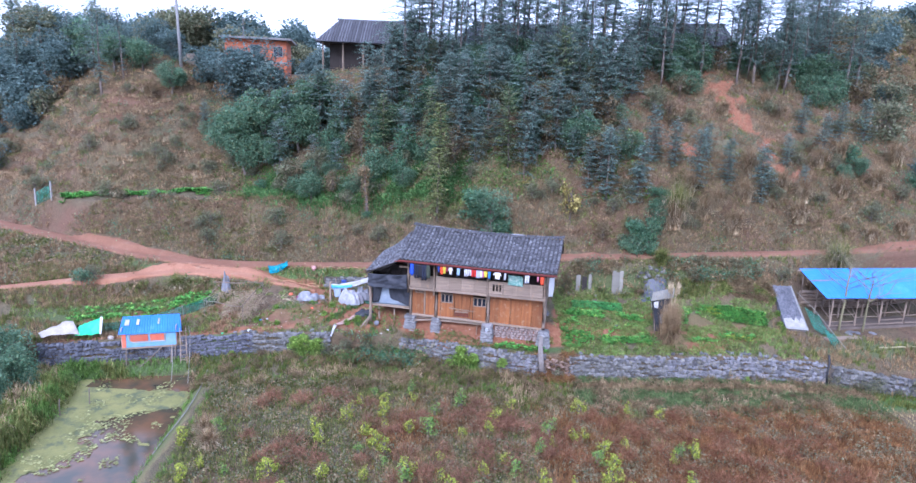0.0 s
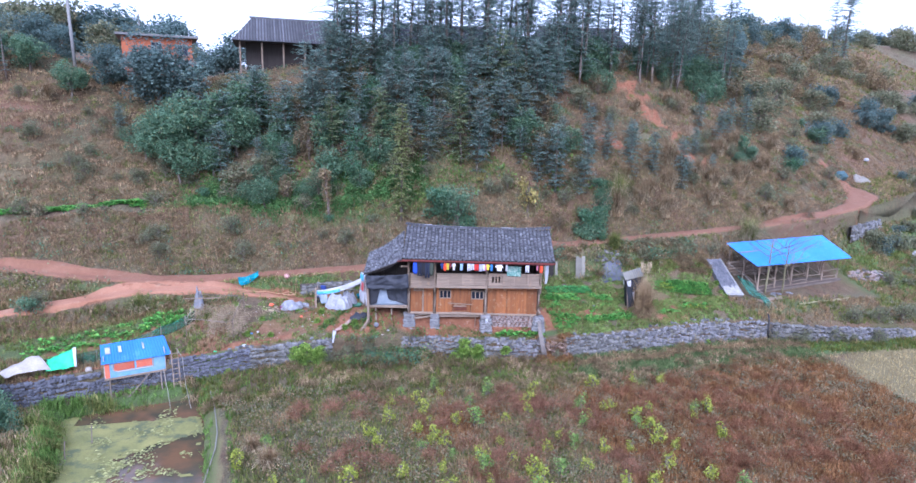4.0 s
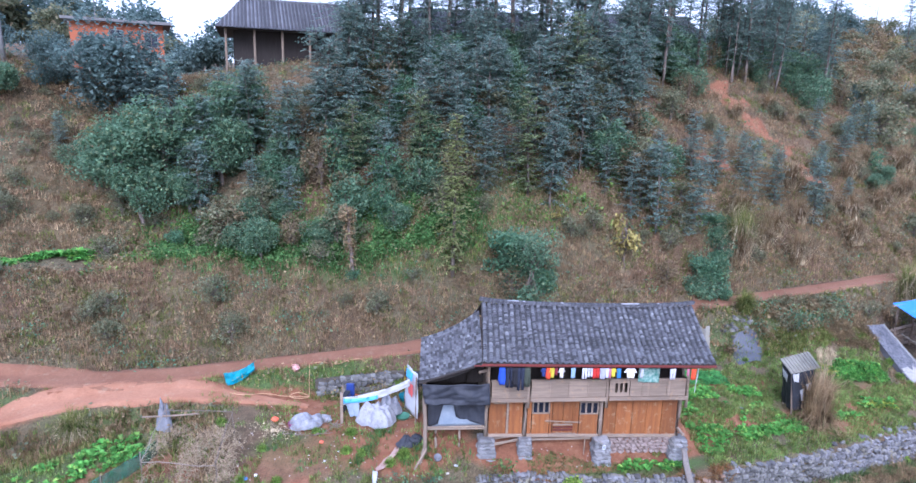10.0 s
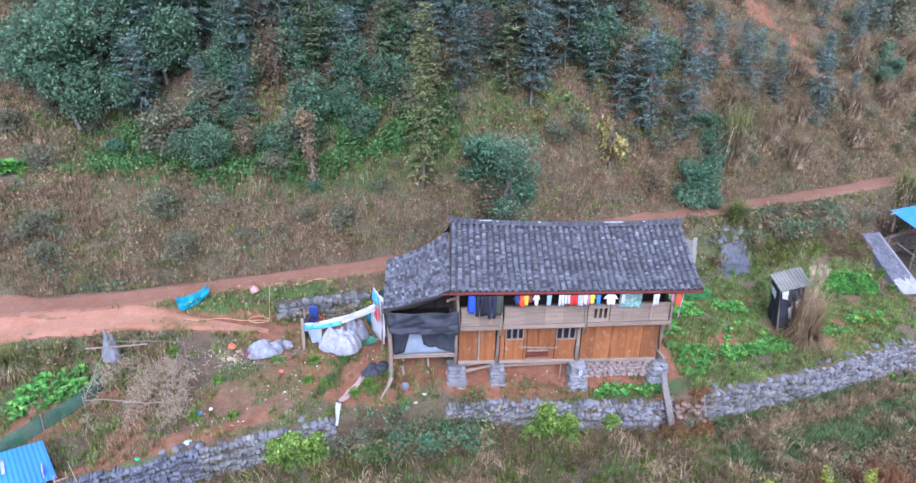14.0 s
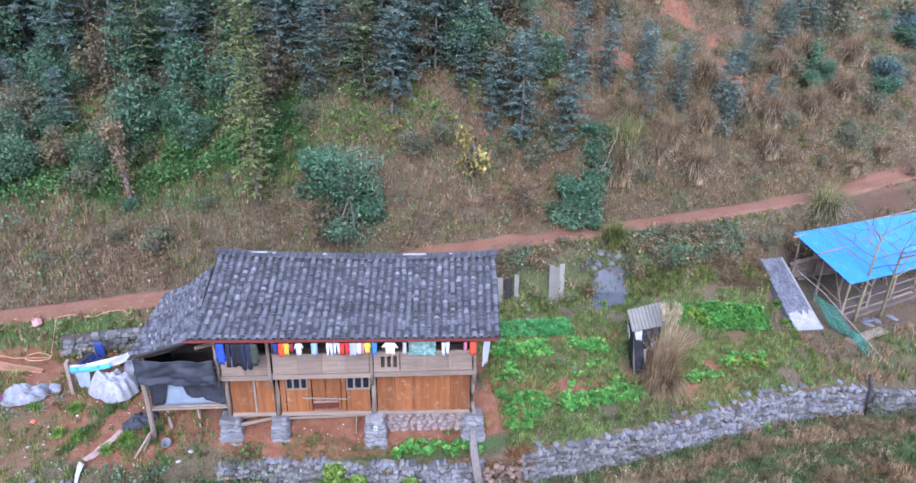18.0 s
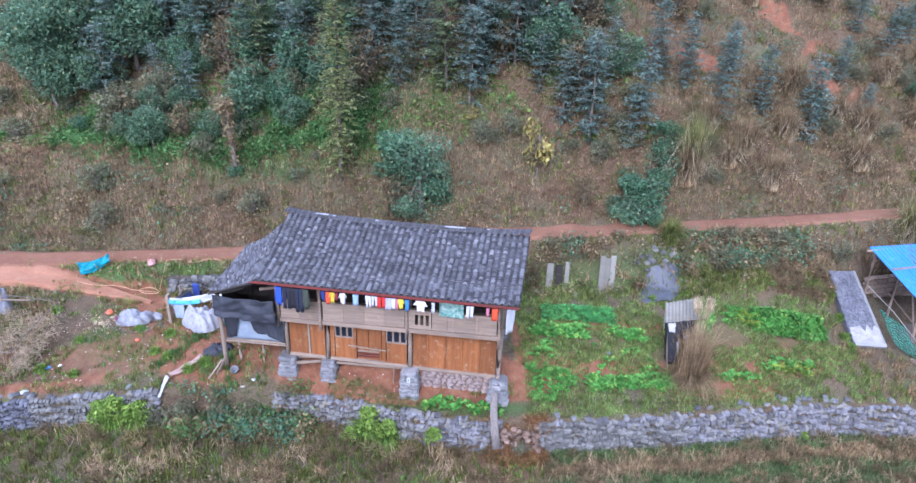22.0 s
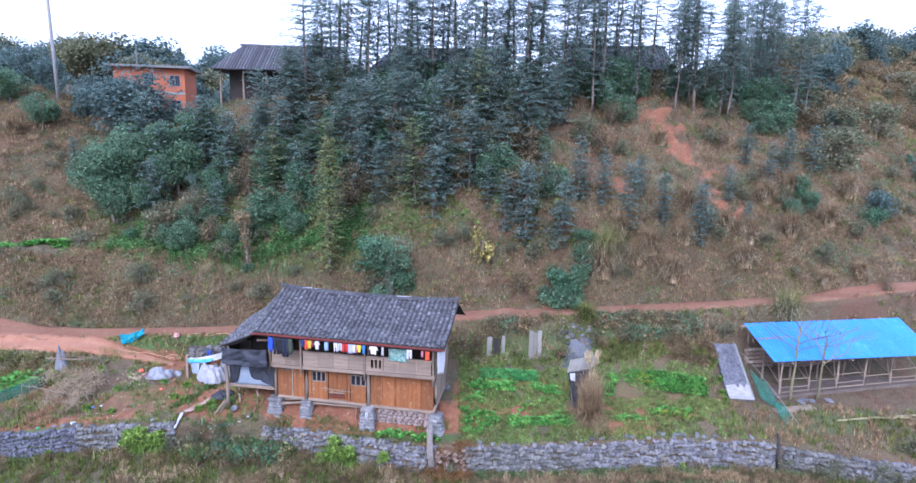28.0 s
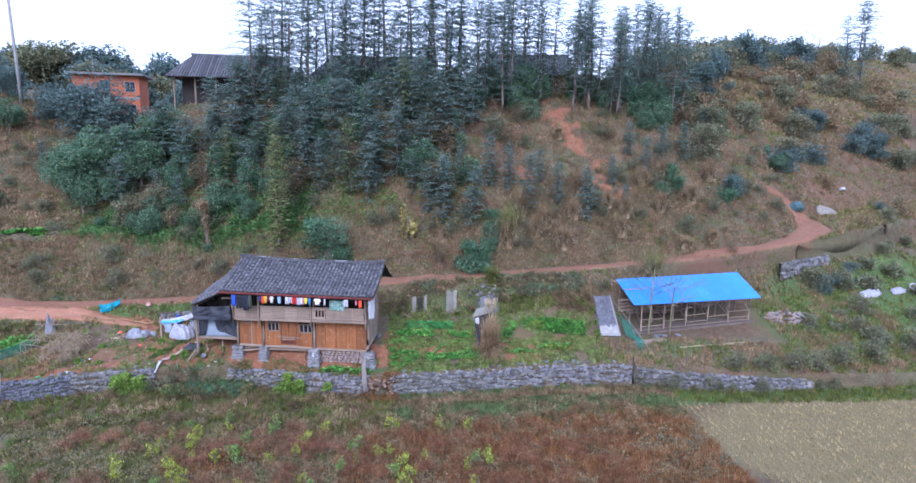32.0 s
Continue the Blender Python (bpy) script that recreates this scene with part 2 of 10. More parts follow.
# ---- the lie of the land ----
XS = (-60, -45, -32, -24, -17, -10, -4, 5, 12, 20, 28, 38, 48, 60, 85)
LINES = (
    ("field_edge", (24, 27, 29.5, 31.8, 33.8, 34.9, 35.2, 33.4, 33.8, 34.7, 33.6, 33.4, 34, 35, 37), (-1.5,) * 15),
    ("wall_foot", (27, 30.0, 32.8, 35.05, 36.55, 37.3, 37.7, 35.95, 36.3, 37.2, 36.1, 35.9, 36.5, 37.5, 39.5), (-1.2, -1.3, -1.5, -1.65, -1.4, -1.0, -1.1, -1.15, -1.15, -1.2, -1.35, -1.4, -1.4, -1.3, -1.2)),
    ("wall_head", (27.6, 30.4, 33.0, 35.2, 36.7, 37.4, 37.8, 36.05, 36.4, 37.3, 36.2, 36.2, 37, 38, 40), (-0.9, -0.7, -0.5, -0.38, -0.15, 0.22, 0.15, 0.12, 0.27, 0.14, -0.1, -0.5, -0.8, -0.8, -0.6)),
    ("yard_front", (29, 31.5, 34.6, 36.9, 38.3, 38.6, 38.3, 37.4, 37.6, 38.6, 39.5, 39.5, 40.5, 41.5, 43), (-0.5, -0.4, -0.3, -0.2, 0.2, 0.5, 0.66, 0.28, 0.55, 0.75, 0.8, 0.1, 0.2, 0.6, 1.0)),
    ("yard_mid", (31, 33, 35.5, 38.4, 40.0, 40.5, 39.6, 38.7, 40.4, 40.8, 41.6, 42, 44, 46, 48), (0.0, 0.1, 0.1, 0.1, 0.7, 0.95, 1.15, 1.15, 1.0, 1.1, 0.95, 0.6, 0.9, 1.6, 2.5)),
    ("bank_foot", (33, 34.5, 37, 40.9, 42.6, 42.0, 43.0, 43.3, 44.0, 42.0, 46.0, 46.8, 49.5, 53, 58), (0.4, 0.6, 0.7, 0.6, 1.35, 1.1, 1.15, 1.3, 1.8, 1.75, 1.4, 2.1, 2.6, 3.4, 5)),
    ("track_front", (34, 35.6, 38.2, 41.6, 43.3, 42.6, 43.3, 43.9, 44.3, 43.4, 46.3, 47.4, 50.5, 54, 59), (0.8, 0.95, 1.3, 1.85, 1.95, 1.15, 1.15, 1.6, 2.4, 2.75, 2.1, 3.0, 3.4, 4.0, 5.4)),
    ("track_back", (35.5, 37.0, 39.8, 42.9, 44.2, 43.9, 44.3, 44.6, 44.8, 44.8, 46.7, 48.3, 52.5, 57, 61), (0.8, 0.95, 1.35, 1.95, 2.1, 1.2, 1.25, 2.6, 3.4, 3.6, 3.6, 4.3, 4.6, 5.0, 6.0)),
    ("road_front", (58, 52, 47.2, 43.9, 44.35, 44.75, 45.3, 45.2, 45.5, 46.1, 46.8, 48.5, 52.0, 58, 63), (4.0, 3.5, 3.0, 2.6, 2.25, 2.35, 2.6, 3.6, 4.0, 4.4, 4.8, 5.6, 6.6, 7.2, 8.4)),
    ("road_back", (60, 54, 48.7, 45.4, 46.2, 46.2, 46.7, 46.4, 46.7, 47.3, 48.0, 50.2, 57.5, 63, 67), (4.0, 3.5, 3.05, 2.7, 2.45, 2.5, 2.7, 3.65, 4.05, 4.45, 4.85, 5.7, 7.2, 7.8, 8.9)),
    ("slope_a", (64, 57, 49.9, 49.6, 50.4, 49.8, 49.4, 48.6, 49.0, 49.7, 51, 54.5, 61.5, 70, 78), (7.2, 6.4, 5.8, 6.0, 6.2, 6.2, 6.3, 6.7, 7.2, 7.5, 8.0, 9.2, 10.5, 13, 16)),
    ("slope_b", (66, 59, 52.0, 52.6, 52.6, 52.0, 52.2, 52.2, 52.6, 53.6, 55, 59, 66, 76, 86), (7.6, 6.8, 6.3, 6.5, 6.6, 7.3, 8.9, 9.9, 10.5, 11, 11.3, 12.2, 13.2, 16, 19)),
    ("slope_c", (74, 66, 58, 60, 61, 59.5, 58, 57, 58, 59.5, 61, 67, 75, 86, 96), (13, 12.5, 12.2, 11.8, 14, 15.0, 14.7, 15.4, 15.6, 15.5, 15.2, 16.5, 18, 20.5, 22.5)),
    ("crest", (84, 74, 66, 68.5, 68, 65, 64, 63.5, 64, 65, 67, 76, 86, 98, 108), (18.5, 18.2, 17.6, 15.9, 16.6, 17.6, 17.8, 18.0, 18.4, 18.9, 19.0, 21, 23.5, 26, 28)),
    ("plateau", (104, 95, 86, 86, 86, 84, 84, 84, 84, 86, 90, 98, 108, 120, 130), (21, 20, 19, 17, 18, 18, 18, 18.2, 18.6, 19, 19.5, 22, 25, 27.5, 29)),
    ("far", (190, 180, 170, 165, 160, 160, 160, 160, 160, 165, 170, 180, 190, 200, 210), (24, 24, 23, 22, 20, 20, 20, 20, 21, 22, 24, 26, 27, 27, 26)),
)
STEPS = (3, 4, 4, 5, 8, 3, 3, 3, 5, 16, 14, 22, 16, 8, 4)


def along(x, values):
    """A plan line's value at x, smooth between its stations."""
    x = np.clip(np.asarray(x, float), XS[0], XS[-1])
    k = np.clip(np.searchsorted(XS, x, "right") - 1, 0, len(XS) - 2)
    xs, v = np.array(XS, float), np.array(values, float)
    m = np.gradient(v, xs)
    h = xs[k + 1] - xs[k]
    t = (x - xs[k]) / h
    return (2 * t**3 - 3 * t**2 + 1) * v[k] + (t**3 - 2 * t**2 + t) * h * m[k] + (-2 * t**3 + 3 * t**2) * v[k + 1] + (t**3 - t**2) * h * m[k + 1]


PLAN = {name: (ys, zs) for name, ys, zs in LINES}


def line_at(name, x):
    ys, zs = PLAN[name]
    return float(along(x, ys)), float(along(x, zs))


def ground(x, y):
    """The ground's height at a place (without the fine roughness)."""
    if y <= line_at("field_edge", x)[0]:
        return pond_floor(x, y, -1.5)
    last = line_at("field_edge", x)
    for name, *_ in LINES[1:]:
        here = line_at(name, x)
        if y <= here[0]:
            k = (y - last[0]) / max(here[0] - last[0], 1e-6)
            return pond_floor(x, y, last[1] + k * (here[1] - last[1]))
        last = here
    return last[1]


# the pond, a hollow in the field
POND = ((-22.2, 33.9), (-18.5, 34.9), (-15.8, 35.3), (-14.9, 31.8), (-13.9, 24.6), (-12.6, 17), (-19.2, 15), (-19.2, 22), (-20.0, 26), (-20.9, 30))


def inside_pond(x, y):
    """How far a place lies inside the pond's rim; minus: outside."""
    best, odd = 1e9, False
    for (x0, y0), (x1, y1) in zip(POND, POND[1:] + POND[:1]):
        k = max(0.0, min(1.0, ((x - x0) * (x1 - x0) + (y - y0) * (y1 - y0)) / ((x1 - x0) ** 2 + (y1 - y0) ** 2)))
        best = min(best, math.hypot(x - x0 - k * (x1 - x0), y - y0 - k * (y1 - y0)))
        if (y0 > y) != (y1 > y) and x < x0 + (y - y0) * (x1 - x0) / (y1 - y0):
            odd = not odd
    return best if odd else -best


def pond_floor(x, y, z):
    if -29 < x < -10 and 12 < y < 37:
        d = inside_pond(x, y)
        if d > -0.8:
            k = min(1.0, max(0.0, (d + 0.8) / 1.3))
            return z + (-2.7 - z) * k * k * (3 - 2 * k)
    return z


ROADS = (
    # centre lines of the bare earth tracks: x, y and half width
    ((-60, 59, 0.8), (-45, 53, 0.7), (-32, 48.0, 0.58), (-24, 45.2, 0.58), (-20, 44.7, 0.75), (-16, 45.1, 0.58), (-12.6, 45.5, 0.48), (-10, 45.6, 0.5), (-4, 46.0, 0.6), (5, 45.8, 0.55), (12, 46.1, 0.52), (20, 46.7, 0.5), (28, 47.4, 0.5), (38, 49.3, 0.65), (42, 50.8, 0.9), (45.3, 53.4, 1.15), (46, 56.2, 1.0), (44.4, 57.8, 0.6), (42.6, 58.2, 0.3)),
    ((-50, 35.5, 0.7), (-45, 36.3, 0.6), (-32, 39.2, 0.5), (-24, 42.1, 0.5), (-20, 43.8, 0.75), (-16, 43.9, 0.6), (-12.5, 43.5, 0.55), (-9.5, 42.7, 0.6), (-7, 41.0, 0.9), (-5.6, 39.5, 0.8)),
)


def road_mask(x, y):
    """1 on the middle of a track, 0 away from it; arrays."""
    out = np.zeros_like(x)
    for road in ROADS:
        for (x0, y0, w0), (x1, y1, w1) in zip(road, road[1:]):
            k = np.clip(((x - x0) * (x1 - x0) + (y - y0) * (y1 - y0)) / ((x1 - x0) ** 2 + (y1 - y0) ** 2), 0, 1)
            d = np.hypot(x - x0 - k * (x1 - x0), y - y0 - k * (y1 - y0)) / (w0 + k * (w1 - w0))
            out = np.maximum(out, np.clip((1.35 - d) / 0.5, 0, 1))
    return out


def blot(x, y, cx, cy, rx, ry, turn=0.0, soft=0.35):
    """A soft oval mask."""
    c, s = math.cos(radians(turn)), math.sin(radians(turn))
    u, v = (x - cx) * c + (y - cy) * s, -(x - cx) * s + (y - cy) * c
    return np.clip((1 - np.sqrt((u / rx) ** 2 + (v / ry) ** 2)) / soft + 0.5, 0, 1)


def ledges(x, y, z):
    """Old field ledges across the west slope: the height that they add to the plain slope."""
    k = np.clip((-19.0 - x) / 4.0, 0, 1) * np.clip((y - 52.5) / 2.0, 0, 1) * np.clip((68 - y) / 3.0, 0, 1)
    w = z * 0.8 + 0.25 * np.sin(x * 0.31) + 0.18 * np.sin(x * 0.83 + 1)
    f = w - np.floor(w)
    return k * (np.where(f < 0.7, -0.45 * f / 0.7, -0.45 + 0.45 * (f - 0.7) / 0.3) + 0.22) * 1.2


def fractal(x, y, scale, seed=0.0, octaves=3):
    out = np.array([noise.fractal(Vector((a * scale + seed, b * scale, seed)), 1.0, 2.0, octaves) for a, b in zip(np.ravel(x), np.ravel(y))])
    return out.reshape(np.shape(x))


def ground_many(X, Y):
    """The land's height for arrays of places, with its roughness."""
    X, Y = np.asarray(X, float), np.asarray(Y, float)
    out = np.full(X.shape, -1.5)
    y0, z0 = along(X, LINES[0][1]), along(X, LINES[0][2])
    for _, ys, zs in LINES[1:]:
        y1, z1 = along(X, ys), along(X, zs)
        k = np.clip((Y - y0) / np.maximum(y1 - y0, 1e-6), 0, 1)
        out = np.where(Y > y0, z0 + k * (z1 - z0), out)
        y0, z0 = y1, z1
    out = out + ledges(X, Y, out)
    rough = fractal(X, Y, 0.35, 3.0) * 0.22 + fractal(X, Y, 1.3, 9.0, 2) * 0.07
    slope = np.clip((Y - along(X, PLAN["road_back"][0])) / 2.5, 0, 1)
    field = Y < along(X, PLAN["field_edge"][0])
    amount = np.where(field, 0.35, 0.3 + 1.5 * slope) * (1 - 0.85 * road_mask(X, Y))
    near_wall = np.abs(Y - along(X, PLAN["wall_head"][0])) < 0.5
    yard = (X > -11) & (X < 9.5) & (Y > along(X, PLAN["wall_head"][0])) & (Y < along(X, PLAN["bank_foot"][0]))
    amount = np.where(near_wall, 0.15, np.where(yard, 0.25, amount))
    out = out + rough * amount
    low = (X > -29) & (X < -10) & (Y > 12) & (Y < 37)
    for i in np.nonzero(low.ravel())[0]:
        out.flat[i] = pond_floor(X.flat[i], Y.flat[i], out.flat[i])
    return out


TABLE_X = np.arange(XS[0], XS[-1] + 0.05, 0.1)
TABLE = [list(zip(along(TABLE_X, ys).tolist(), along(TABLE_X, zs).tolist())) for _, ys, zs in LINES]


def road_at(x, y):
    out = 0.0
    for road in ROADS:
        for (x0, y0, w0), (x1, y1, w1) in zip(road, road[1:]):
            if x0 - 3 < x < x1 + 3 or x1 - 3 < x < x0 + 3:
                k = max(0.0, min(1.0, ((x - x0) * (x1 - x0) + (y - y0) * (y1 - y0)) / ((x1 - x0) ** 2 + (y1 - y0) ** 2)))
                d = math.hypot(x - x0 - k * (x1 - x0), y - y0 - k * (y1 - y0)) / (w0 + k * (w1 - w0))
                out = max(out, min(1.0, max(0.0, (1.35 - d) / 0.5)))
    return out


NAMES = [name for name, *_ in LINES]
I_HEAD, I_FOOT, I_BACK = NAMES.index("wall_head"), NAMES.index("bank_foot"), NAMES.index("road_back")


def surface(x, y):
    """The height of the finished ground at one place."""
    i = int(round((min(max(x, XS[0]), XS[-1]) - XS[0]) * 10))
    rows = [t[i] for t in TABLE]
    z = rows[0][1]
    for (y0, z0), (y1, z1) in zip(rows, rows[1:]):
        if y > y0:
            z = z0 + min(1.0, (y - y0) / max(y1 - y0, 1e-6)) * (z1 - z0)
    z += float(ledges(x, y, z))
    rough = noise.fractal(Vector((x * 0.35 + 3.0, y * 0.35, 3.0)), 1.0, 2.0, 3) * 0.22 + noise.fractal(Vector((x * 1.3 + 9.0, y * 1.3, 9.0)), 1.0, 2.0, 2) * 0.07
    if abs(y - rows[I_HEAD][0]) < 0.5:
        k = 0.15
    elif -11 < x < 9.5 and rows[I_HEAD][0] < y < rows[I_FOOT][0]:
        k = 0.25
    else:
        k = (0.35 if y < rows[0][0] else 0.3 + 1.5 * min(1.0, max(0.0, (y - rows[I_BACK][0]) / 2.5))) * (1 - 0.85 * road_at(x, y))
    return pond_floor(x, y, z + rough * k)


def build_ground():
    xs = np.concatenate([np.linspace(-600, -120, 9), np.linspace(-105, -46, 26), np.arange(-45, 52, 0.33), np.linspace(52.5, 110, 50), np.linspace(130, 600, 9)])
    rows_y, rows_z = [], []
    first = along(xs, LINES[0][1])
    for y0 in (-400, -120, -50, -20, 0):
        rows_y.append(np.full_like(xs, y0))
        rows_z.append(np.full_like(xs, -1.5))
    for k in np.linspace(0, 1, 72)[:-1]:
        rows_y.append(8 + k * (first - 8))
        rows_z.append(np.full_like(xs, -1.5))
    for (na, ya, za), (nb, yb, zb), n in zip(LINES, LINES[1:], STEPS):
        y0, y1, z0, z1 = along(xs, ya), along(xs, yb), along(xs, za), along(xs, zb)
        for k in np.arange(n) / n:
            rows_y.append(y0 + k * (y1 - y0))
            rows_z.append(z0 + k * (z1 - z0))
    rows_y.append(along(xs, LINES[-1][1]))
    rows_z.append(along(xs, LINES[-1][2]))
    rows_y += [np.full_like(xs, 320), np.full_like(xs, 700)]
    rows_z += [np.full_like(xs, 22), np.full_like(xs, 22)]
    Y, Z = np.array(rows_y), np.array(rows_z)
    X = np.broadcast_to(xs, Y.shape).copy()
    road = road_mask(X, Y)
    Z = np.where((Y > -30) & (Y < 300), ground_many(X, Y), Z)
    ny, nx = Y.shape
    idx = np.arange(ny * nx).reshape(ny, nx)
    a, b, c, d = idx[:-1, :-1].ravel(), idx[:-1, 1:].ravel(), idx[1:, 1:].ravel(), idx[1:, :-1].ravel()
    tris = np.concatenate([np.stack([a, b, c], 1), np.stack([a, c, d], 1)])
    verts = np.stack([X.ravel(), Y.ravel(), Z.ravel()], 1)
    me = quick_mesh("ground", verts, tris, MAT_GROUND)
    me.polygons.foreach_set("use_smooth", np.ones(len(me.polygons), dtype=bool))
    # where red earth lies bare, where grass grows green, where it is withered
    red = road.copy()
    torn_x, torn_y = X + 2.0 * fractal(X, Y, 0.7, 21.0), Y + 2.4 * fractal(X, Y, 0.6, 27.0)
    for cx, cy, rx, ry, turn, amt in BARE:
        up = cy > 50
        red = np.maximum(red, amt * blot(torn_x if up else X, torn_y if up else Y, cx, cy, rx, ry, turn, 0.7 if up else 0.35))
    green = np.zeros_like(X)
    for cx, cy, rx, ry, turn, amt in GREEN:
        green = np.maximum(green, amt * blot(X, Y, cx, cy, rx, ry, turn, 0.6))
    straw = np.zeros_like(X)
    for cx, cy, rx, ry, turn, amt in STRAW:
        straw = np.maximum(straw, amt * blot(X, Y, cx, cy, rx, ry, turn, 0.3))
    col = me.color_attributes.new("soil", "FLOAT_COLOR", "POINT")
    col.data.foreach_set("color", np.stack([red.ravel(), green.ravel(), straw.ravel(), np.ones(red.size)], 1).astype(np.float32).ravel())
    return tagged(new("ground", me), "red earth hillside with withered grass and flat fields", "ground", kind="structure")


# bare red earth: centre x, y, radii, turn, amount
BARE = (
    (-6.5, 39.8, 3.0, 2.0, 0, 0.74), (-10.3, 39.4, 3.6, 1.3, 8, 0.48), (-8.8, 41.6, 3.2, 1.4, -10, 0.66), (0.5, 38.0, 4.9, 0.95, -8, 1.0), (3.5, 38.2, 4.0, 1.0, -8, 1.0), (6.5, 39.6, 0.5, 2.2, 5, 0.85),
    (22.5, 62.0, 1.7, 1.3, 20, 1.0), (23.6, 59.4, 1.05, 2.6, 14, 0.95), (24.5, 56.2, 0.7, 2.2, 14, 0.75), (17.6, 54.2, 2.2, 0.5, 0, 0.7), (25.6, 53.2, 0.5, 1.7, 20, 0.7), (-20, 38.9, 5.5, 1.2, 18, 0.55), (14.5, 38.6, 5.5, 0.7, 3, 0.7), (17, 39.6, 4, 1.2, 5, 0.5), (12, 40.0, 6, 2.5, 0, 0.4), (9.5, 38.4, 2.6, 0.6, 0, 0.6), (10.2, 41.45, 3.6, 0.3, -4, 0.95), (9.5, 38.75, 3.4, 0.35, 0, 0.85), (14.6, 37.6, 2.2, 0.5, 0, 0.8),
    (-33, 60, 6, 4.5, 20, 0.35), (-36, 52, 6, 3, 10, 0.3), (41, 62, 5, 4, 0, 0.3), (-15.4, 38.4, 0.6, 1.6, -20, 0.6), (-14.0, 29.0, 0.32, 7.5, 8, 0.3), (-17.5, 36.95, 8.0, 0.3, 11, 0.75), (-12.5, 37.75, 3, 0.25, 4, 0.6), (30, 41.3, 5.8, 1.6, 9, 0.35),
    (-8.6, 43.1, 3.2, 0.75, -6, 0.9), (-11.0, 43.6, 2.0, 0.6, -4, 0.9),
)
GREEN = (
    (-6, 51.0, 8, 2.2, 0, 0.9), (-14, 51.5, 5, 1.4, 5, 0.7), (2, 51.5, 5, 1.6, 0, 0.6), (10, 40.4, 4.2, 2.4, 0, 0.6), (16.5, 41.0, 4.5, 2.0, 0, 0.5), (-11, 44.55, 3.6, 0.5, 3, 0.9), (-23.6, 43.4, 1.6, 0.8, 20, 0.6), (14, 44.3, 9, 0.8, 2, 0.55), (-18, 42.6, 3.5, 0.5, 5, 0.6), (-22, 39.5, 7, 1.8, 18, 0.6),
    (15, 33.9, 10, 1.9, 3, 0.75), (-19, 35.2, 6, 0.7, 20, 0.8), (-22.5, 24, 2.2, 9, 12, 0.7), (-24, 33, 4, 2, 10, 0.6), (-10.5, 40.2, 2.6, 1.4, 0, 0.5), (30, 35.2, 12, 0.8, 0, 0.9), (26, 38.6, 5, 1.1, 10, 0.5), (42, 44, 8, 5, 20, 1.0), (50, 47, 12, 5, 20, 1.0), (2.5, 37.2, 4.5, 0.6, -8, 0.85), (-8.5, 39.0, 1.2, 0.8, 0, 0.6), (-14.3, 30, 0.6, 7, 8, 0.6), (20, 57, 6, 5, 0, 0.25), (8, 49, 6, 1.5, 0, 0.25),
)
STRAW = ((-14.05, 29.0, 0.5, 7.5, 8, 1.0), (34.5, 29.4, 10.8, 6.2, 0, 1.0), (42, 26.5, 14, 8.8, 0, 1.0), (14, 33.4, 10, 0.45, 2, 0.7), (-27, 55, 8, 3, 15, 0.35), (-15, 49.6, 8, 0.7, 3, 0.35), (30, 57, 7, 4, 0, 0.3))


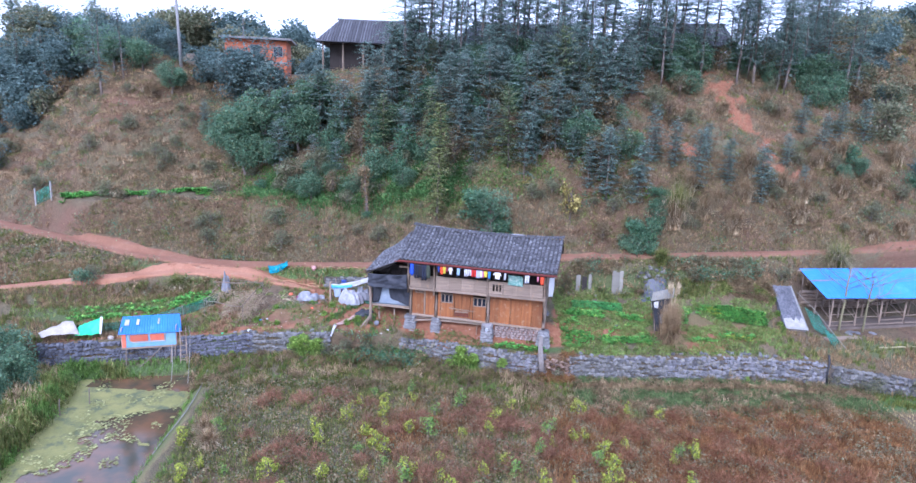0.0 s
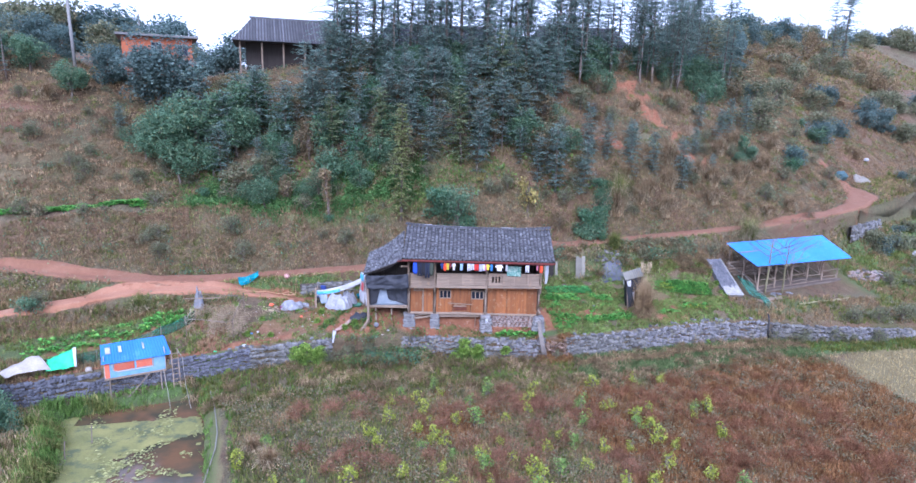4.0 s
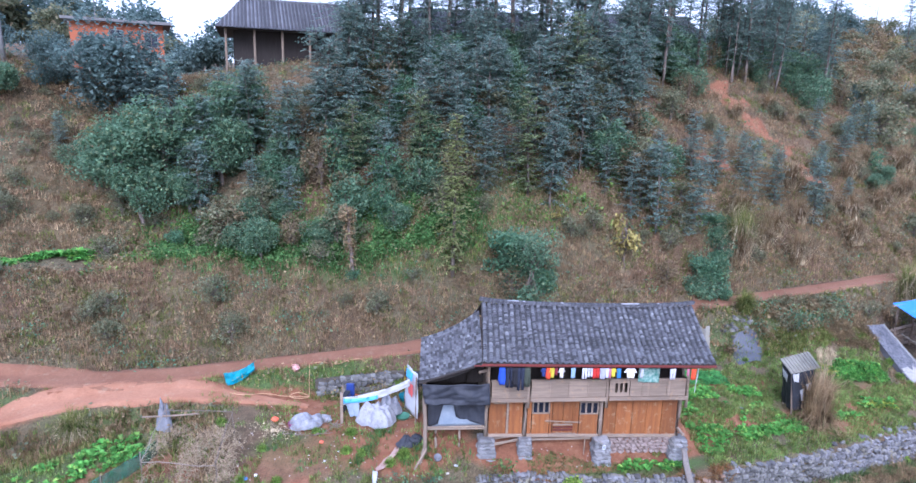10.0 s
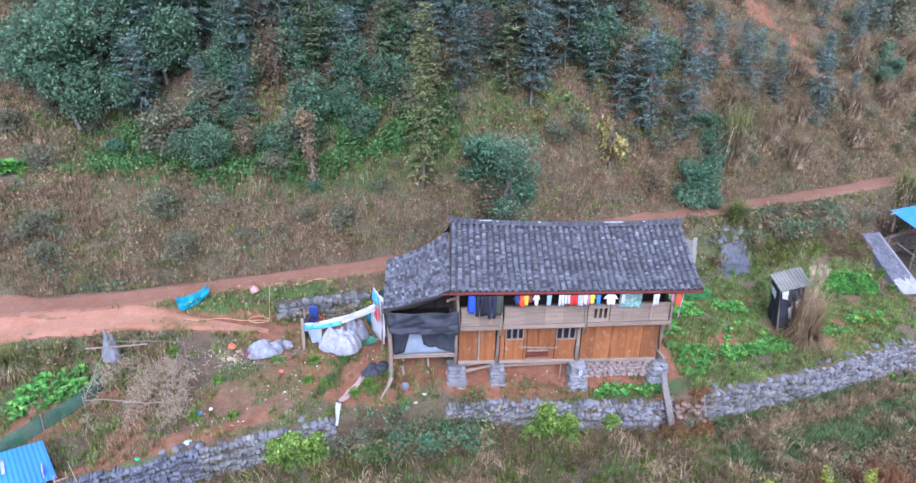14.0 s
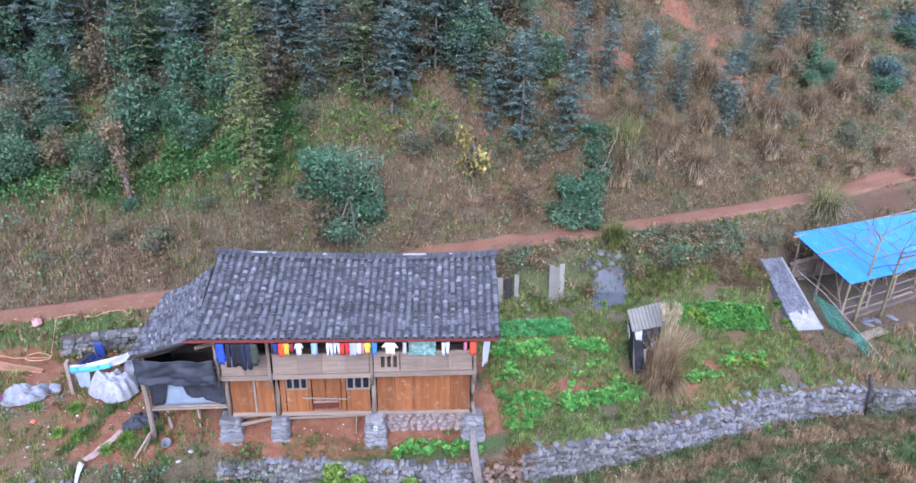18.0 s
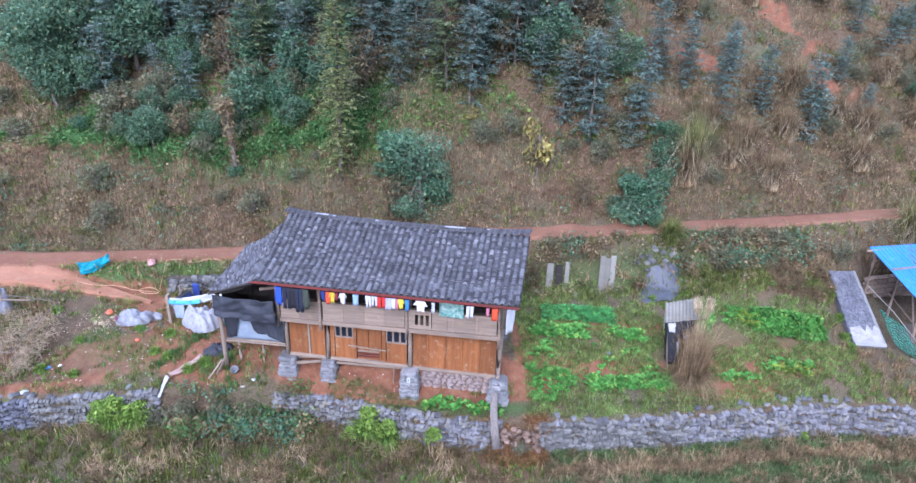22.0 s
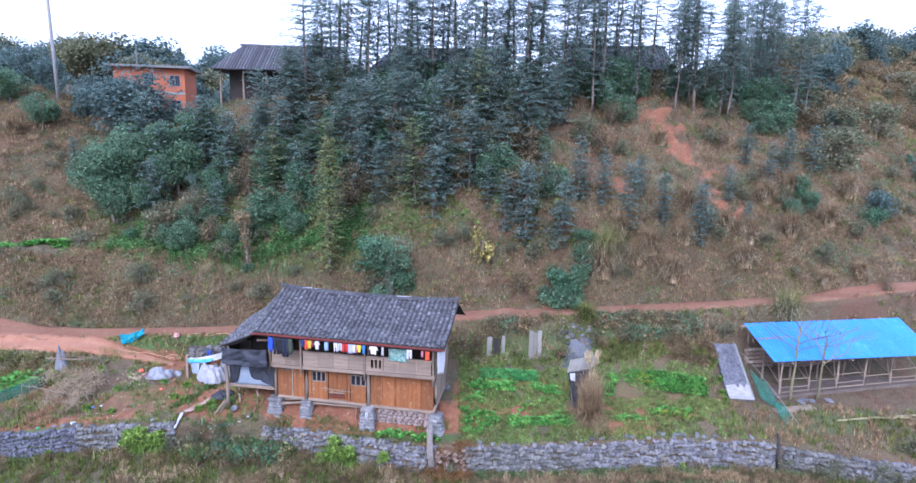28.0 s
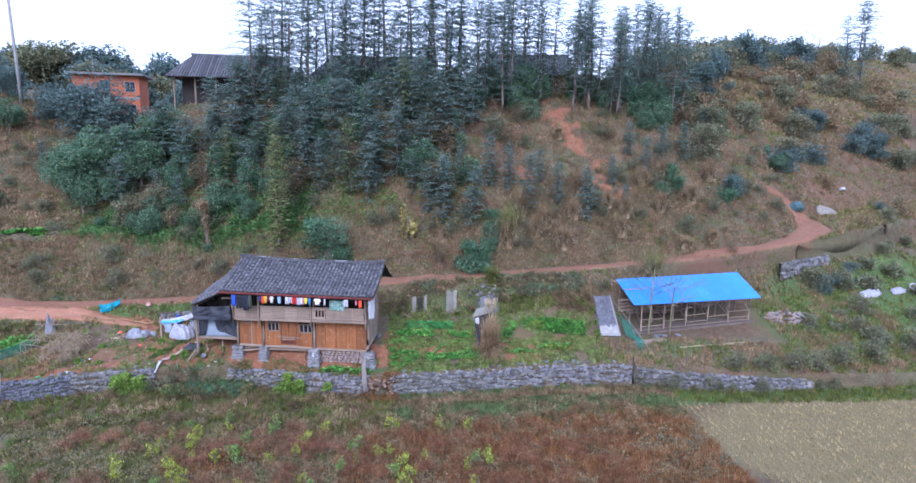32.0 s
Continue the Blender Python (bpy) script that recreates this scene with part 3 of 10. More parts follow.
def ground_material():
    m, nt, n, l, b = _nodes("hillside_earth")
    co = _coords(n)
    att = n.new("ShaderNodeVertexColor")
    att.layer_name = "soil"
    sep = n.new("ShaderNodeSeparateColor")
    l.new(att.outputs[0], sep.inputs[0])
    n1, n2, n3, n4 = _noise(n, l, co, 0.35, 5), _noise(n, l, co, 2.2, 6, 0.7), _noise(n, l, co, 14, 5, 0.7), _noise(n, l, co, 60, 3, 0.6)
    dry = _ramp(n, l, n2, [(0.3, (0.055, 0.037, 0.021)), (0.5, (0.12, 0.079, 0.044)), (0.7, (0.2, 0.138, 0.08))])
    dull = _ramp(n, l, n3, [(0.25, (0.075, 0.07, 0.035)), (0.7, (0.19, 0.165, 0.09))])
    base = _mix(n, l, _range(n, l, n1, 0.35, 0.65), dry, dull)
    base = _mix(n, l, _range(n, l, _noise(n, l, co, 0.16, 4), 0.5, 0.7), base, (0.18, 0.1, 0.062))
    base = _mix(n, l, 0.7, base, _ramp(n, l, n3, [(0.3, (0.2,) * 3), (0.7, (0.8,) * 3)]), "OVERLAY")
    base = _mix(n, l, 0.5, base, _ramp(n, l, n4, [(0.3, (0.25,) * 3), (0.7, (0.75,) * 3)]), "OVERLAY")
    straw = _ramp(n, l, n3, [(0.25, (0.14, 0.115, 0.052)), (0.75, (0.3, 0.245, 0.115))])
    grass = _ramp(n, l, n3, [(0.25, (0.045, 0.08, 0.024)), (0.75, (0.135, 0.2, 0.055))])
    earth = _ramp(n, l, n2, [(0.25, (0.16, 0.063, 0.031)), (0.5, (0.275, 0.114, 0.057)), (0.75, (0.36, 0.192, 0.104))])
    earth = _mix(n, l, 0.4, earth, _ramp(n, l, n4, [(0.3, (0.38,) * 3), (0.7, (0.62,) * 3)]), "OVERLAY")

    def edge(sock, lo, hi, amount):
        add = n.new("ShaderNodeMath")
        add.operation = "MULTIPLY_ADD"
        l.new(n3, add.inputs[0])
        add.inputs[1].default_value = amount
        l.new(sock, add.inputs[2])
        return _range(n, l, add.outputs[0], lo + amount / 2, hi + amount / 2)

    col = _mix(n, l, edge(sep.outputs[2], 0.25, 0.7, 0.6), base, straw)
    col = _mix(n, l, edge(sep.outputs[1], 0.25, 0.75, 0.8), col, grass)
    col = _mix(n, l, edge(sep.outputs[0], 0.3, 0.65, 0.7), col, earth)
    l.new(col, b.inputs["Base Color"])
    b.inputs["Roughness"].default_value = 0.95
    _bump(n, l, b, n3, 0.9, 0.12)
    return m


MAT_GROUND = ground_material()
M_WOOD = plain("new_cedar_boards", (0.31, 0.115, 0.032), (0.18, 0.064, 0.021), 1.2, 0.6, 0.25, 9, (6, 6, 0.5), vary=0.25, wear=(0.34, 0.22, 0.125), wear_at=0.55)
M_GREYWOOD = plain("weathered_boards", (0.325, 0.248, 0.182), (0.205, 0.155, 0.114), 1.5, 0.85, 0.35, 12, (0.6, 5, 6), vary=0.14, wear=(0.37, 0.25, 0.155))
M_TRUNK = plain("grey_dead_bark", (0.23, 0.2, 0.175), (0.12, 0.105, 0.09), 3.0, 0.9, 0.6, 10, (5, 5, 0.6), vary=0.2)
M_POST = plain("old_timber", (0.325, 0.25, 0.185), (0.2, 0.15, 0.112), 2.0, 0.85, 0.4, 14, (6, 6, 0.5), vary=0.2, wear=(0.4, 0.33, 0.26))
# one dark brown for inner walls, roof boarding, rafters and some boards
M_DARKWOOD = plain("dark_timber", (0.05, 0.04, 0.035), (0.03, 0.025, 0.02), 2.0, 0.9, 0.3, 12, (6, 6, 0.5))
M_FASCIA = plain("dark_red_painted_board", (0.17, 0.03, 0.025), (0.1, 0.025, 0.02), 2.0, 0.6, 0.2, 14)
M_TILE = plain("grey_clay_tile", (0.075, 0.075, 0.086), (0.125, 0.125, 0.137), 0.9, 0.85, 0.3, 30, random_by="island", vary=0.4, wear=(0.07, 0.07, 0.065))
M_TILE_PALE = plain("pale_clay_tile", (0.125, 0.128, 0.136), (0.2, 0.2, 0.206), 2.0, 0.85, 0.3, 30, random_by="island", vary=0.4)
# darkest tile grey: channel rows, scattered cover tiles, hilltop roofs
M_TILE_DARK = plain("dark_clay_tile", (0.038, 0.038, 0.042), (0.07, 0.067, 0.072), 2.0, 0.9, 0.3, 30, random_by="island", vary=0.3)
M_STONE = plain("grey_limestone", (0.1, 0.1, 0.103), (0.205, 0.2, 0.2), 1.6, 0.85, 0.6, 18, vary=0.45, wear=(0.165, 0.155, 0.1), wear_at=0.5)
M_STONE_I = plain("grey_limestone_rubble", (0.105, 0.105, 0.113), (0.21, 0.205, 0.212), 1.6, 0.85, 0.5, 18, random_by="island", vary=0.45, wear=(0.17, 0.155, 0.11), wear_at=0.5)
M_STONE_WET = plain("dark_blue_grey_limestone", (0.075, 0.078, 0.095), (0.15, 0.15, 0.175), 1.6, 0.8, 0.5, 18, vary=0.35, wear=(0.11, 0.11, 0.09))
M_STONE_WET_I = plain("dark_blue_grey_rubble", (0.075, 0.078, 0.095), (0.15, 0.15, 0.175), 1.6, 0.8, 0.5, 18, random_by="island", vary=0.4, wear=(0.11, 0.11, 0.09))
# wall core between the stones: joint shade mixed into its earth colour
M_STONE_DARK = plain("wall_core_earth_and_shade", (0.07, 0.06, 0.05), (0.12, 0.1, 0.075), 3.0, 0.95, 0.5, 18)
M_STONE_PALE = plain("pale_limewashed_stone", (0.17, 0.17, 0.175), (0.28, 0.275, 0.272), 2.0, 0.85, 0.5, 18, random_by="island", vary=0.3, wear=(0.2, 0.17, 0.14))
M_STONE_RUST = plain("rusty_field_stone", (0.15, 0.098, 0.07), (0.235, 0.165, 0.12), 2.5, 0.85, 0.4, 18, vary=0.4)
M_STONE_RED = plain("reddish_field_stone", (0.19, 0.14, 0.115), (0.27, 0.22, 0.2), 2.5, 0.85, 0.4, 18, random_by="island", vary=0.3)
M_BLUE = plain("blue_painted_steel_sheet", (0.045, 0.22, 0.74), (0.06, 0.26, 0.8), 0.8, 0.45, 0.1, 30, vary=0.08, wear=(0.12, 0.33, 0.75))
M_BLUE_DEEP = plain("deep_blue_steel_sheet", (0.035, 0.16, 0.55), (0.05, 0.2, 0.62), 0.8, 0.5, 0.1, 30, vary=0.08, wear=(0.09, 0.25, 0.58))
M_BLUE_PALE = plain("sky_blue_paint", (0.12, 0.36, 0.58), (0.3, 0.45, 0.55), 2, 0.6, 0.1, 20)
M_ORANGE = plain("faded_orange_print", (0.6, 0.1, 0.05), (0.62, 0.2, 0.12), 1.5, 0.6, 0.1, 20)
M_BRICK = plain("orange_hollow_brick", (0.5, 0.16, 0.07), (0.42, 0.13, 0.06), 1.2, 0.85, 0.3, 16, vary=0.15)
M_CONCRETE = plain("grey_concrete", (0.27, 0.265, 0.25), (0.2, 0.195, 0.19), 1.5, 0.9, 0.3, 22, wear=(0.2, 0.19, 0.17))
M_BLACKTARP = plain("black_plastic_sheet", (0.016, 0.018, 0.024), (0.035, 0.038, 0.05), 3.0, 0.65, 0.5, 7)
M_WHITETARP = plain("greyish_white_woven_sheet", (0.3, 0.3, 0.33), (0.46, 0.46, 0.49), 3.0, 0.6, 0.5, 9, wear=(0.24, 0.22, 0.21))
M_GREYTARP = plain("grey_plastic_sheet", (0.13, 0.135, 0.15), (0.25, 0.25, 0.27), 4.0, 0.5, 0.5, 9, wear=(0.15, 0.15, 0.16))
M_WHITE = plain("white_cloth", (0.58, 0.58, 0.61), (0.68, 0.68, 0.7), 3, 0.8, 0.15, 40)
M_PALEBLUE = plain("pale_blue_sheet_metal", (0.2, 0.25, 0.31), (0.32, 0.36, 0.41), 1.5, 0.5, 0.1, 20)
M_BEIGE = plain("cream_tarpaulin", (0.34, 0.3, 0.255), (0.46, 0.41, 0.365), 2.5, 0.65, 0.4, 12)
M_GREENTARP = plain("bright_green_tarpaulin", (0.03, 0.42, 0.16), (0.05, 0.5, 0.22), 2, 0.55, 0.2, 18)


def netting(name, c1, c2, holes):
    """Fine mesh: thread colour, with part of the light passing between the threads."""
    m = plain(name, c1, c2, 2, 0.7, 0.2, 60)
    n, l = m.node_tree.nodes, m.node_tree.links
    tr, ms = n.new("ShaderNodeBsdfTransparent"), n.new("ShaderNodeMixShader")
    ms.inputs[0].default_value = holes
    l.new(n["Principled BSDF"].outputs[0], ms.inputs[1])
    l.new(tr.outputs[0], ms.inputs[2])
    l.new(ms.outputs[0], n["Material Output"].inputs[0])
    return m


M_NET = netting("green_mesh_net", (0.02, 0.15, 0.1), (0.03, 0.2, 0.14), 0.62)
M_TEAL = netting("turquoise_mesh_net", (0.01, 0.22, 0.3), (0.02, 0.32, 0.4), 0.25)
M_HOSE = plain("tan_rubber_hose", (0.42, 0.24, 0.12), (0.48, 0.3, 0.17), 2, 0.6, 0.1, 20)
M_PIPE = plain("pale_plastic_pipe", (0.22, 0.21, 0.18), (0.3, 0.28, 0.24), 2, 0.5, 0.05, 20)
M_REDPLASTIC = plain("red_plastic", (0.7, 0.1, 0.05), (0.75, 0.16, 0.08), 3, 0.4, 0.05, 20)
M_BLACKPIPE = plain("black_plastic_pipe", (0.02, 0.02, 0.022), (0.03, 0.03, 0.035), 3, 0.5, 0.05, 20)
M_GRAVEL = plain("grey_gravel", (0.105, 0.107, 0.125), (0.2, 0.198, 0.218), 2, 0.9, 0.5, 40, random_by="island", vary=0.35)
M_STRAW = leafy("dry_straw", (0.33, 0.26, 0.155), (0.6, 0.5, 0.33), None, 0.85, 0.2)
M_DRY = leafy("withered_grass", (0.18, 0.12, 0.065), (0.39, 0.275, 0.155), (0.2, 0.205, 0.085), 0.9, 0.3)
M_TAN = leafy("tan_dead_reed", (0.26, 0.18, 0.1), (0.5, 0.38, 0.23), None, 0.85, 0.25)
M_STUBBLE = leafy("grey_tan_stubble", (0.27, 0.205, 0.095), (0.5, 0.4, 0.205), None, 0.85, 0.2)
M_HILL = leafy("dull_brown_hill_grass", (0.21, 0.145, 0.085), (0.36, 0.252, 0.15), (0.235, 0.215, 0.105), 0.9, 0.3)
M_HILLRED = leafy("reddish_hill_weeds", (0.185, 0.115, 0.069), (0.31, 0.205, 0.126), (0.34, 0.27, 0.16), 0.9, 0.3)
M_REDWEED = leafy("russet_dead_weeds", (0.16, 0.094, 0.057), (0.33, 0.2, 0.118), (0.38, 0.28, 0.155), 0.9, 0.3, rich=1.2)
M_DULLGREEN = leafy("dull_winter_grass", (0.095, 0.118, 0.045), (0.225, 0.24, 0.1), (0.32, 0.26, 0.14), 0.9, 0.3, rich=1.2)
M_LONG = leafy("dark_long_grass", (0.075, 0.092, 0.03), (0.18, 0.195, 0.07), (0.27, 0.21, 0.1), 0.9, 0.3, rich=1.15)
M_GREEN = leafy("green_grass", (0.08, 0.15, 0.03), (0.2, 0.31, 0.075), None, 0.7, 0.25)
M_PLOT = leafy("fresh_plot_grass", (0.105, 0.175, 0.046), (0.25, 0.35, 0.1), (0.4, 0.34, 0.17), 0.7, 0.3)
M_VEG = leafy("fresh_vegetable_leaf", (0.06, 0.185, 0.035), (0.165, 0.4, 0.085), (0.34, 0.47, 0.1), 0.5, 0.3)
M_DENSE = leafy("deep_green_vegetable_leaf", (0.055, 0.2, 0.055), (0.14, 0.4, 0.12), None, 0.5, 0.3)
M_CITRUS = leafy("yellow_green_citrus_leaf", (0.2, 0.26, 0.04), (0.46, 0.5, 0.09), (0.58, 0.53, 0.1), 0.55, 0.5)
M_FIR = leafy("blue_green_fir_needle", (0.11, 0.168, 0.148), (0.24, 0.328, 0.275), (0.31, 0.31, 0.22), 0.6, 0.5)
M_FIRPALE = leafy("yellowish_fir_needle", (0.1, 0.15, 0.07), (0.26, 0.31, 0.15), (0.32, 0.3, 0.18), 0.7, 0.45)
M_FRESHCITRUS = leafy("dull_green_citrus_leaf", (0.11, 0.2, 0.05), (0.26, 0.38, 0.1), (0.4, 0.42, 0.12), 0.55, 0.4)
M_PALEFIR = leafy("yellow_green_fir_needle", (0.135, 0.17, 0.06), (0.29, 0.32, 0.13), (0.38, 0.33, 0.16), 0.7, 0.4)
M_BROAD = leafy("glossy_evergreen_leaf", (0.09, 0.165, 0.1), (0.2, 0.31, 0.19), (0.28, 0.31, 0.16), 0.55, 0.5)
M_DARKLEAF = leafy("dark_evergreen_leaf", (0.092, 0.14, 0.128), (0.19, 0.255, 0.228), None, 0.6, 0.5)
M_SHRUB = leafy("grey_green_shrub_leaf", (0.13, 0.15, 0.09), (0.27, 0.275, 0.165), (0.34, 0.26, 0.16), 0.7, 0.5)
M_YELLEAF = leafy("yellow_autumn_leaf", (0.2, 0.15, 0.05), (0.42, 0.36, 0.12), (0.12, 0.14, 0.05), 0.6, 0.3)
M_BRUSH = leafy("brown_withered_leaf", (0.165, 0.118, 0.065), (0.345, 0.253, 0.145), (0.19, 0.2, 0.08), 0.8, 0.35)
M_DEADLEAF = leafy("dull_brown_dead_leaf", (0.12, 0.095, 0.055), (0.26, 0.2, 0.115), (0.17, 0.18, 0.08), 0.8, 0.35)
M_TEALLEAF = leafy("teal_green_leaf", (0.07, 0.15, 0.09), (0.17, 0.3, 0.175), (0.24, 0.31, 0.13), 0.5, 0.45)
M_FRESH = leafy("fresh_bamboo_leaf", (0.12, 0.2, 0.035), (0.32, 0.46, 0.1), (0.42, 0.48, 0.12), 0.5, 0.45)
M_BARK = plain("grey_brown_bark", (0.22, 0.18, 0.15), (0.13, 0.105, 0.085), 4, 0.9, 0.5, 24)
M_OLIVE = plain("yellowish_olive_bark", (0.22, 0.2, 0.105), (0.145, 0.13, 0.075), 4, 0.9, 0.4, 24)
M_VINE = plain("withered_straw_vine", (0.42, 0.33, 0.21), (0.28, 0.21, 0.135), 4, 0.9, 0.3, 24)
M_TWIG = plain("bare_grey_twigs", (0.27, 0.22, 0.18), (0.18, 0.145, 0.115), 4, 0.9, 0.3, 24)
M_EARTH = plain("bare_red_earth", (0.25, 0.107, 0.056), (0.335, 0.168, 0.098), 0.7, 0.95, 0.5, 9, wear=(0.335, 0.203, 0.125), dist=0.05)


def glass_material():
    m, nt, n, l, b = _nodes("dark_window_glass")
    b.inputs["Base Color"].default_value, b.inputs["Roughness"].default_value = (0.018, 0.022, 0.035, 1), 0.25
    return m


def water_material():
    m, nt, n, l, b = _nodes("muddy_pond_water")
    co = _coords(n)
    col = _mix(n, l, _range(n, l, _noise(n, l, co, 0.5, 4), 0.4, 0.62), (0.15, 0.08, 0.042), (0.06, 0.055, 0.035))
    l.new(col, b.inputs["Base Color"])
    b.inputs["Roughness"].default_value = 0.06
    _bump(n, l, b, _noise(n, l, co, 6, 3), 0.06, 0.01)
    return m


M_GLASS, M_WATER = glass_material(), water_material()
M_SHEET = plain("lichened_cement_sheet", (0.2, 0.185, 0.15), (0.28, 0.262, 0.22), 2, 0.85, 0.3, 20, wear=(0.24, 0.24, 0.17))
M_WEED = plain("yellow_green_pond_scum", (0.15, 0.155, 0.045), (0.28, 0.26, 0.08), 0.5, 0.75, 0.5, 14, wear=(0.1, 0.115, 0.05), wear_at=0.5)
M_PAD = leafy("floating_leaf", (0.15, 0.16, 0.055), (0.34, 0.33, 0.14), None, 0.5, 0.1)

build_ground()


def build_roads():
    """The trodden tracks, a thin crust of red earth on the ground."""
    for road, label in zip(ROADS, ("bare red earth road along the hillside", "red earth track down to the house yard")):
        pts = []
        for (x0, y0, w0), (x1, y1, w1) in zip(road, road[1:]):
            n = max(2, int(math.hypot(x1 - x0, y1 - y0) / 0.5))
            for k in range(n):
                t = k / n
                pts.append((x0 + t * (x1 - x0), y0 + t * (y1 - y0), w0 + t * (w1 - w0)))
        pts.append(road[-1])
        if label.endswith("yard"):
            pts = [p for p in pts if p[0] < -10.3]
        # round the corners
        P = np.array(pts)
        for _ in range(6):
            P[1:-1] = 0.25 * P[:-2] + 0.5 * P[1:-1] + 0.25 * P[2:]
        P[-10:, 2] *= np.linspace(1, 0.15, 10)
        vs, fs = [], []
        across = (-1.25, -1.0, -0.6, -0.3, 0.0, 0.3, 0.6, 1.0, 1.25)
        for i, (x, y, w) in enumerate(P):
            a, b = P[max(i - 1, 0)], P[min(i + 1, len(P) - 1)]
            d = Vector((b[0] - a[0], b[1] - a[1])).normalized()
            sx, sy = -d.y, d.x
            for k, s in enumerate(across):
                edge = 1 + 0.28 * noise.noise(Vector((x * 0.9, y * 0.9, s * 3)))
                px, py = x + sx * s * w * edge, y + sy * s * w * edge
                z = surface(px, py) + 0.09 + 0.025 * noise.noise(Vector((px * 1.4, py * 1.4, 2)))
                if abs(s) == 0.3:
                    z -= 0.03
                if abs(s) > 1.1:
                    z -= 0.16
                vs.append((px, py, z))
        m = len(across)
        for i in range(len(P) - 1):
            for k in range(m - 1):
                fs.append((i * m + k, i * m + k + 1, (i + 1) * m + k + 1, (i + 1) * m + k))
        tagged(new("road", mesh_of("road", vs, fs, M_EARTH, smooth=True)), label, "road", kind="structure")


build_roads()

# ---- the wooden house ----
HOUSE = pose(-3.23, 38.56, 0, 0, 0, -8.45)
POSTS = (0.0, 1.65, 4.95, 8.4)
house = thing("wooden_house", HOUSE, "two-storey cedar plank house on stone piers with grey tile roof", "house")
rng = random.Random(4)


def rock(rng, size, flat=0.7):
    """One rough stone about its centre."""
    bm = bmesh.new()
    bmesh.ops.create_icosphere(bm, subdivisions=1, radius=0.5)
    for v in bm.verts:
        k = 1 + rng.uniform(-0.2, 0.2)
        v.co = Vector((max(-0.42, min(0.42, v.co.x)) * size[0] * 1.15, max(-0.42, min(0.42, v.co.y)) * size[1] * 1.15, max(-0.4, min(0.4, v.co.z)) * size[2] * 1.2)) * k
    return bm


def add_mesh(bm, other, m):
    tmp = bpy.data.meshes.new("tmp")
    other.to_mesh(tmp)
    other.free()
    tmp.transform(m)
    bm.from_mesh(tmp)
    bpy.data.meshes.remove(tmp)


def stone_pier(x, y, z0, z1, wide):
    bm = bmesh.new()
    z = z0 - 0.1
    while z < z1 - 0.02:
        h = rng.uniform(0.14, 0.24)
        k = wide * (1 + 0.4 * (z1 - z) / (z1 - z0)) * rng.uniform(0.94, 1.06)
        h = min(h, z1 - z)
        core = bmesh.new()
        box(core, (-k * 0.46, -k * 0.46, 0), (k * 0.46, k * 0.46, h), 0.04, 0.05, rng)
        add_mesh(bm, core, pose(x + rng.uniform(-0.02, 0.02), y, z, 0, rng.uniform(-3, 3), rng.uniform(-9, 9)))
        cut = rng.uniform(-0.2, 0.2) * k
        for lo, hi in ((-k * 0.5, cut), (cut, k * 0.5)):
            for side, turn in ((-0.36, 0), (0.36, 0)):
                add_mesh(bm, rock(rng, (hi - lo, 0.34 * k, h * 1.02)), pose(x + (lo + hi) / 2, y + side * k, z + h / 2, rng.uniform(-4, 4), rng.uniform(-6, 6), rng.uniform(-10, 10)))
            for side in (-0.36, 0.36):
                add_mesh(bm, rock(rng, (0.34 * k, hi - lo, h * 1.02)), pose(x + side * k, y + (lo + hi) / 2, z + h / 2, rng.uniform(-4, 4), rng.uniform(-6, 6), rng.uniform(-10, 10)))
        z += h * 0.94
    return bm


for (u, v, z0, z1, w), lab in zip(((0.02, -0.05, 0.15, 1.42, 0.62), (1.68, -0.05, 0.1, 1.4, 0.5), (4.98, -0.2, 0.0, 1.33, 0.62), (8.45, -0.05, 0.1, 1.2, 0.6)), ("",) * 4):
    part("stone_pier", stone_pier(u, v, z0, z1, w), M_STONE_PALE, house, "stacked pale grey stone pier")
for u in (0.0, 2.6, 5.2, 8.35):
    part("rear_pier", stone_pier(u, 3.1, 0.9, 1.42, 0.45), M_STONE_I, house)


def bar(a, b, w, mat, name, label="", parent=None, d=None, j=0.0):
    """A squared timber between two points of the house."""
    a, b = Vector(a), Vector(b)
    d = w if d is None else d
    way = (b - a).normalized()
    side = way.cross(Vector((0, 1, 0) if abs(way.y) < 0.9 else (0, 0, 1))).normalized()
    up = side.cross(way)
    bm = bmesh.new()
    ring = lambda p: [bm.verts.new(p + sx * w / 2 * side + sy * d / 2 * up) for sx, sy in ((-1, -1), (1, -1), (1, 1), (-1, 1))]
    r0, r1 = ring(a), ring(b)
    for k in range(4):
        bm.faces.new((r0[k], r0[(k + 1) % 4], r1[(k + 1) % 4], r1[k]))
    bm.faces.new(r0[::-1])
    bm.faces.new(r1)
    bmesh.ops.recalc_face_normals(bm, faces=bm.faces)
    bmesh.ops.bevel(bm, geom=list(bm.edges), offset=min(w, d) * 0.12, segments=1, affect="EDGES")
    return part(name, bm, mat, parent or house, label)


def pole_part(a, b, r, mat, name, parent, label="", r2=None, wob=0.02, n=5, sag=0.0):
    bm = bmesh.new()
    rr = [r + (r2 - r) * i / (n - 1) for i in range(n)] if r2 else r
    tube(bm, bent(a, b, n, wob, sag, rng), rr, 8)
    return part(name, bm, mat, parent, label, smooth=True)


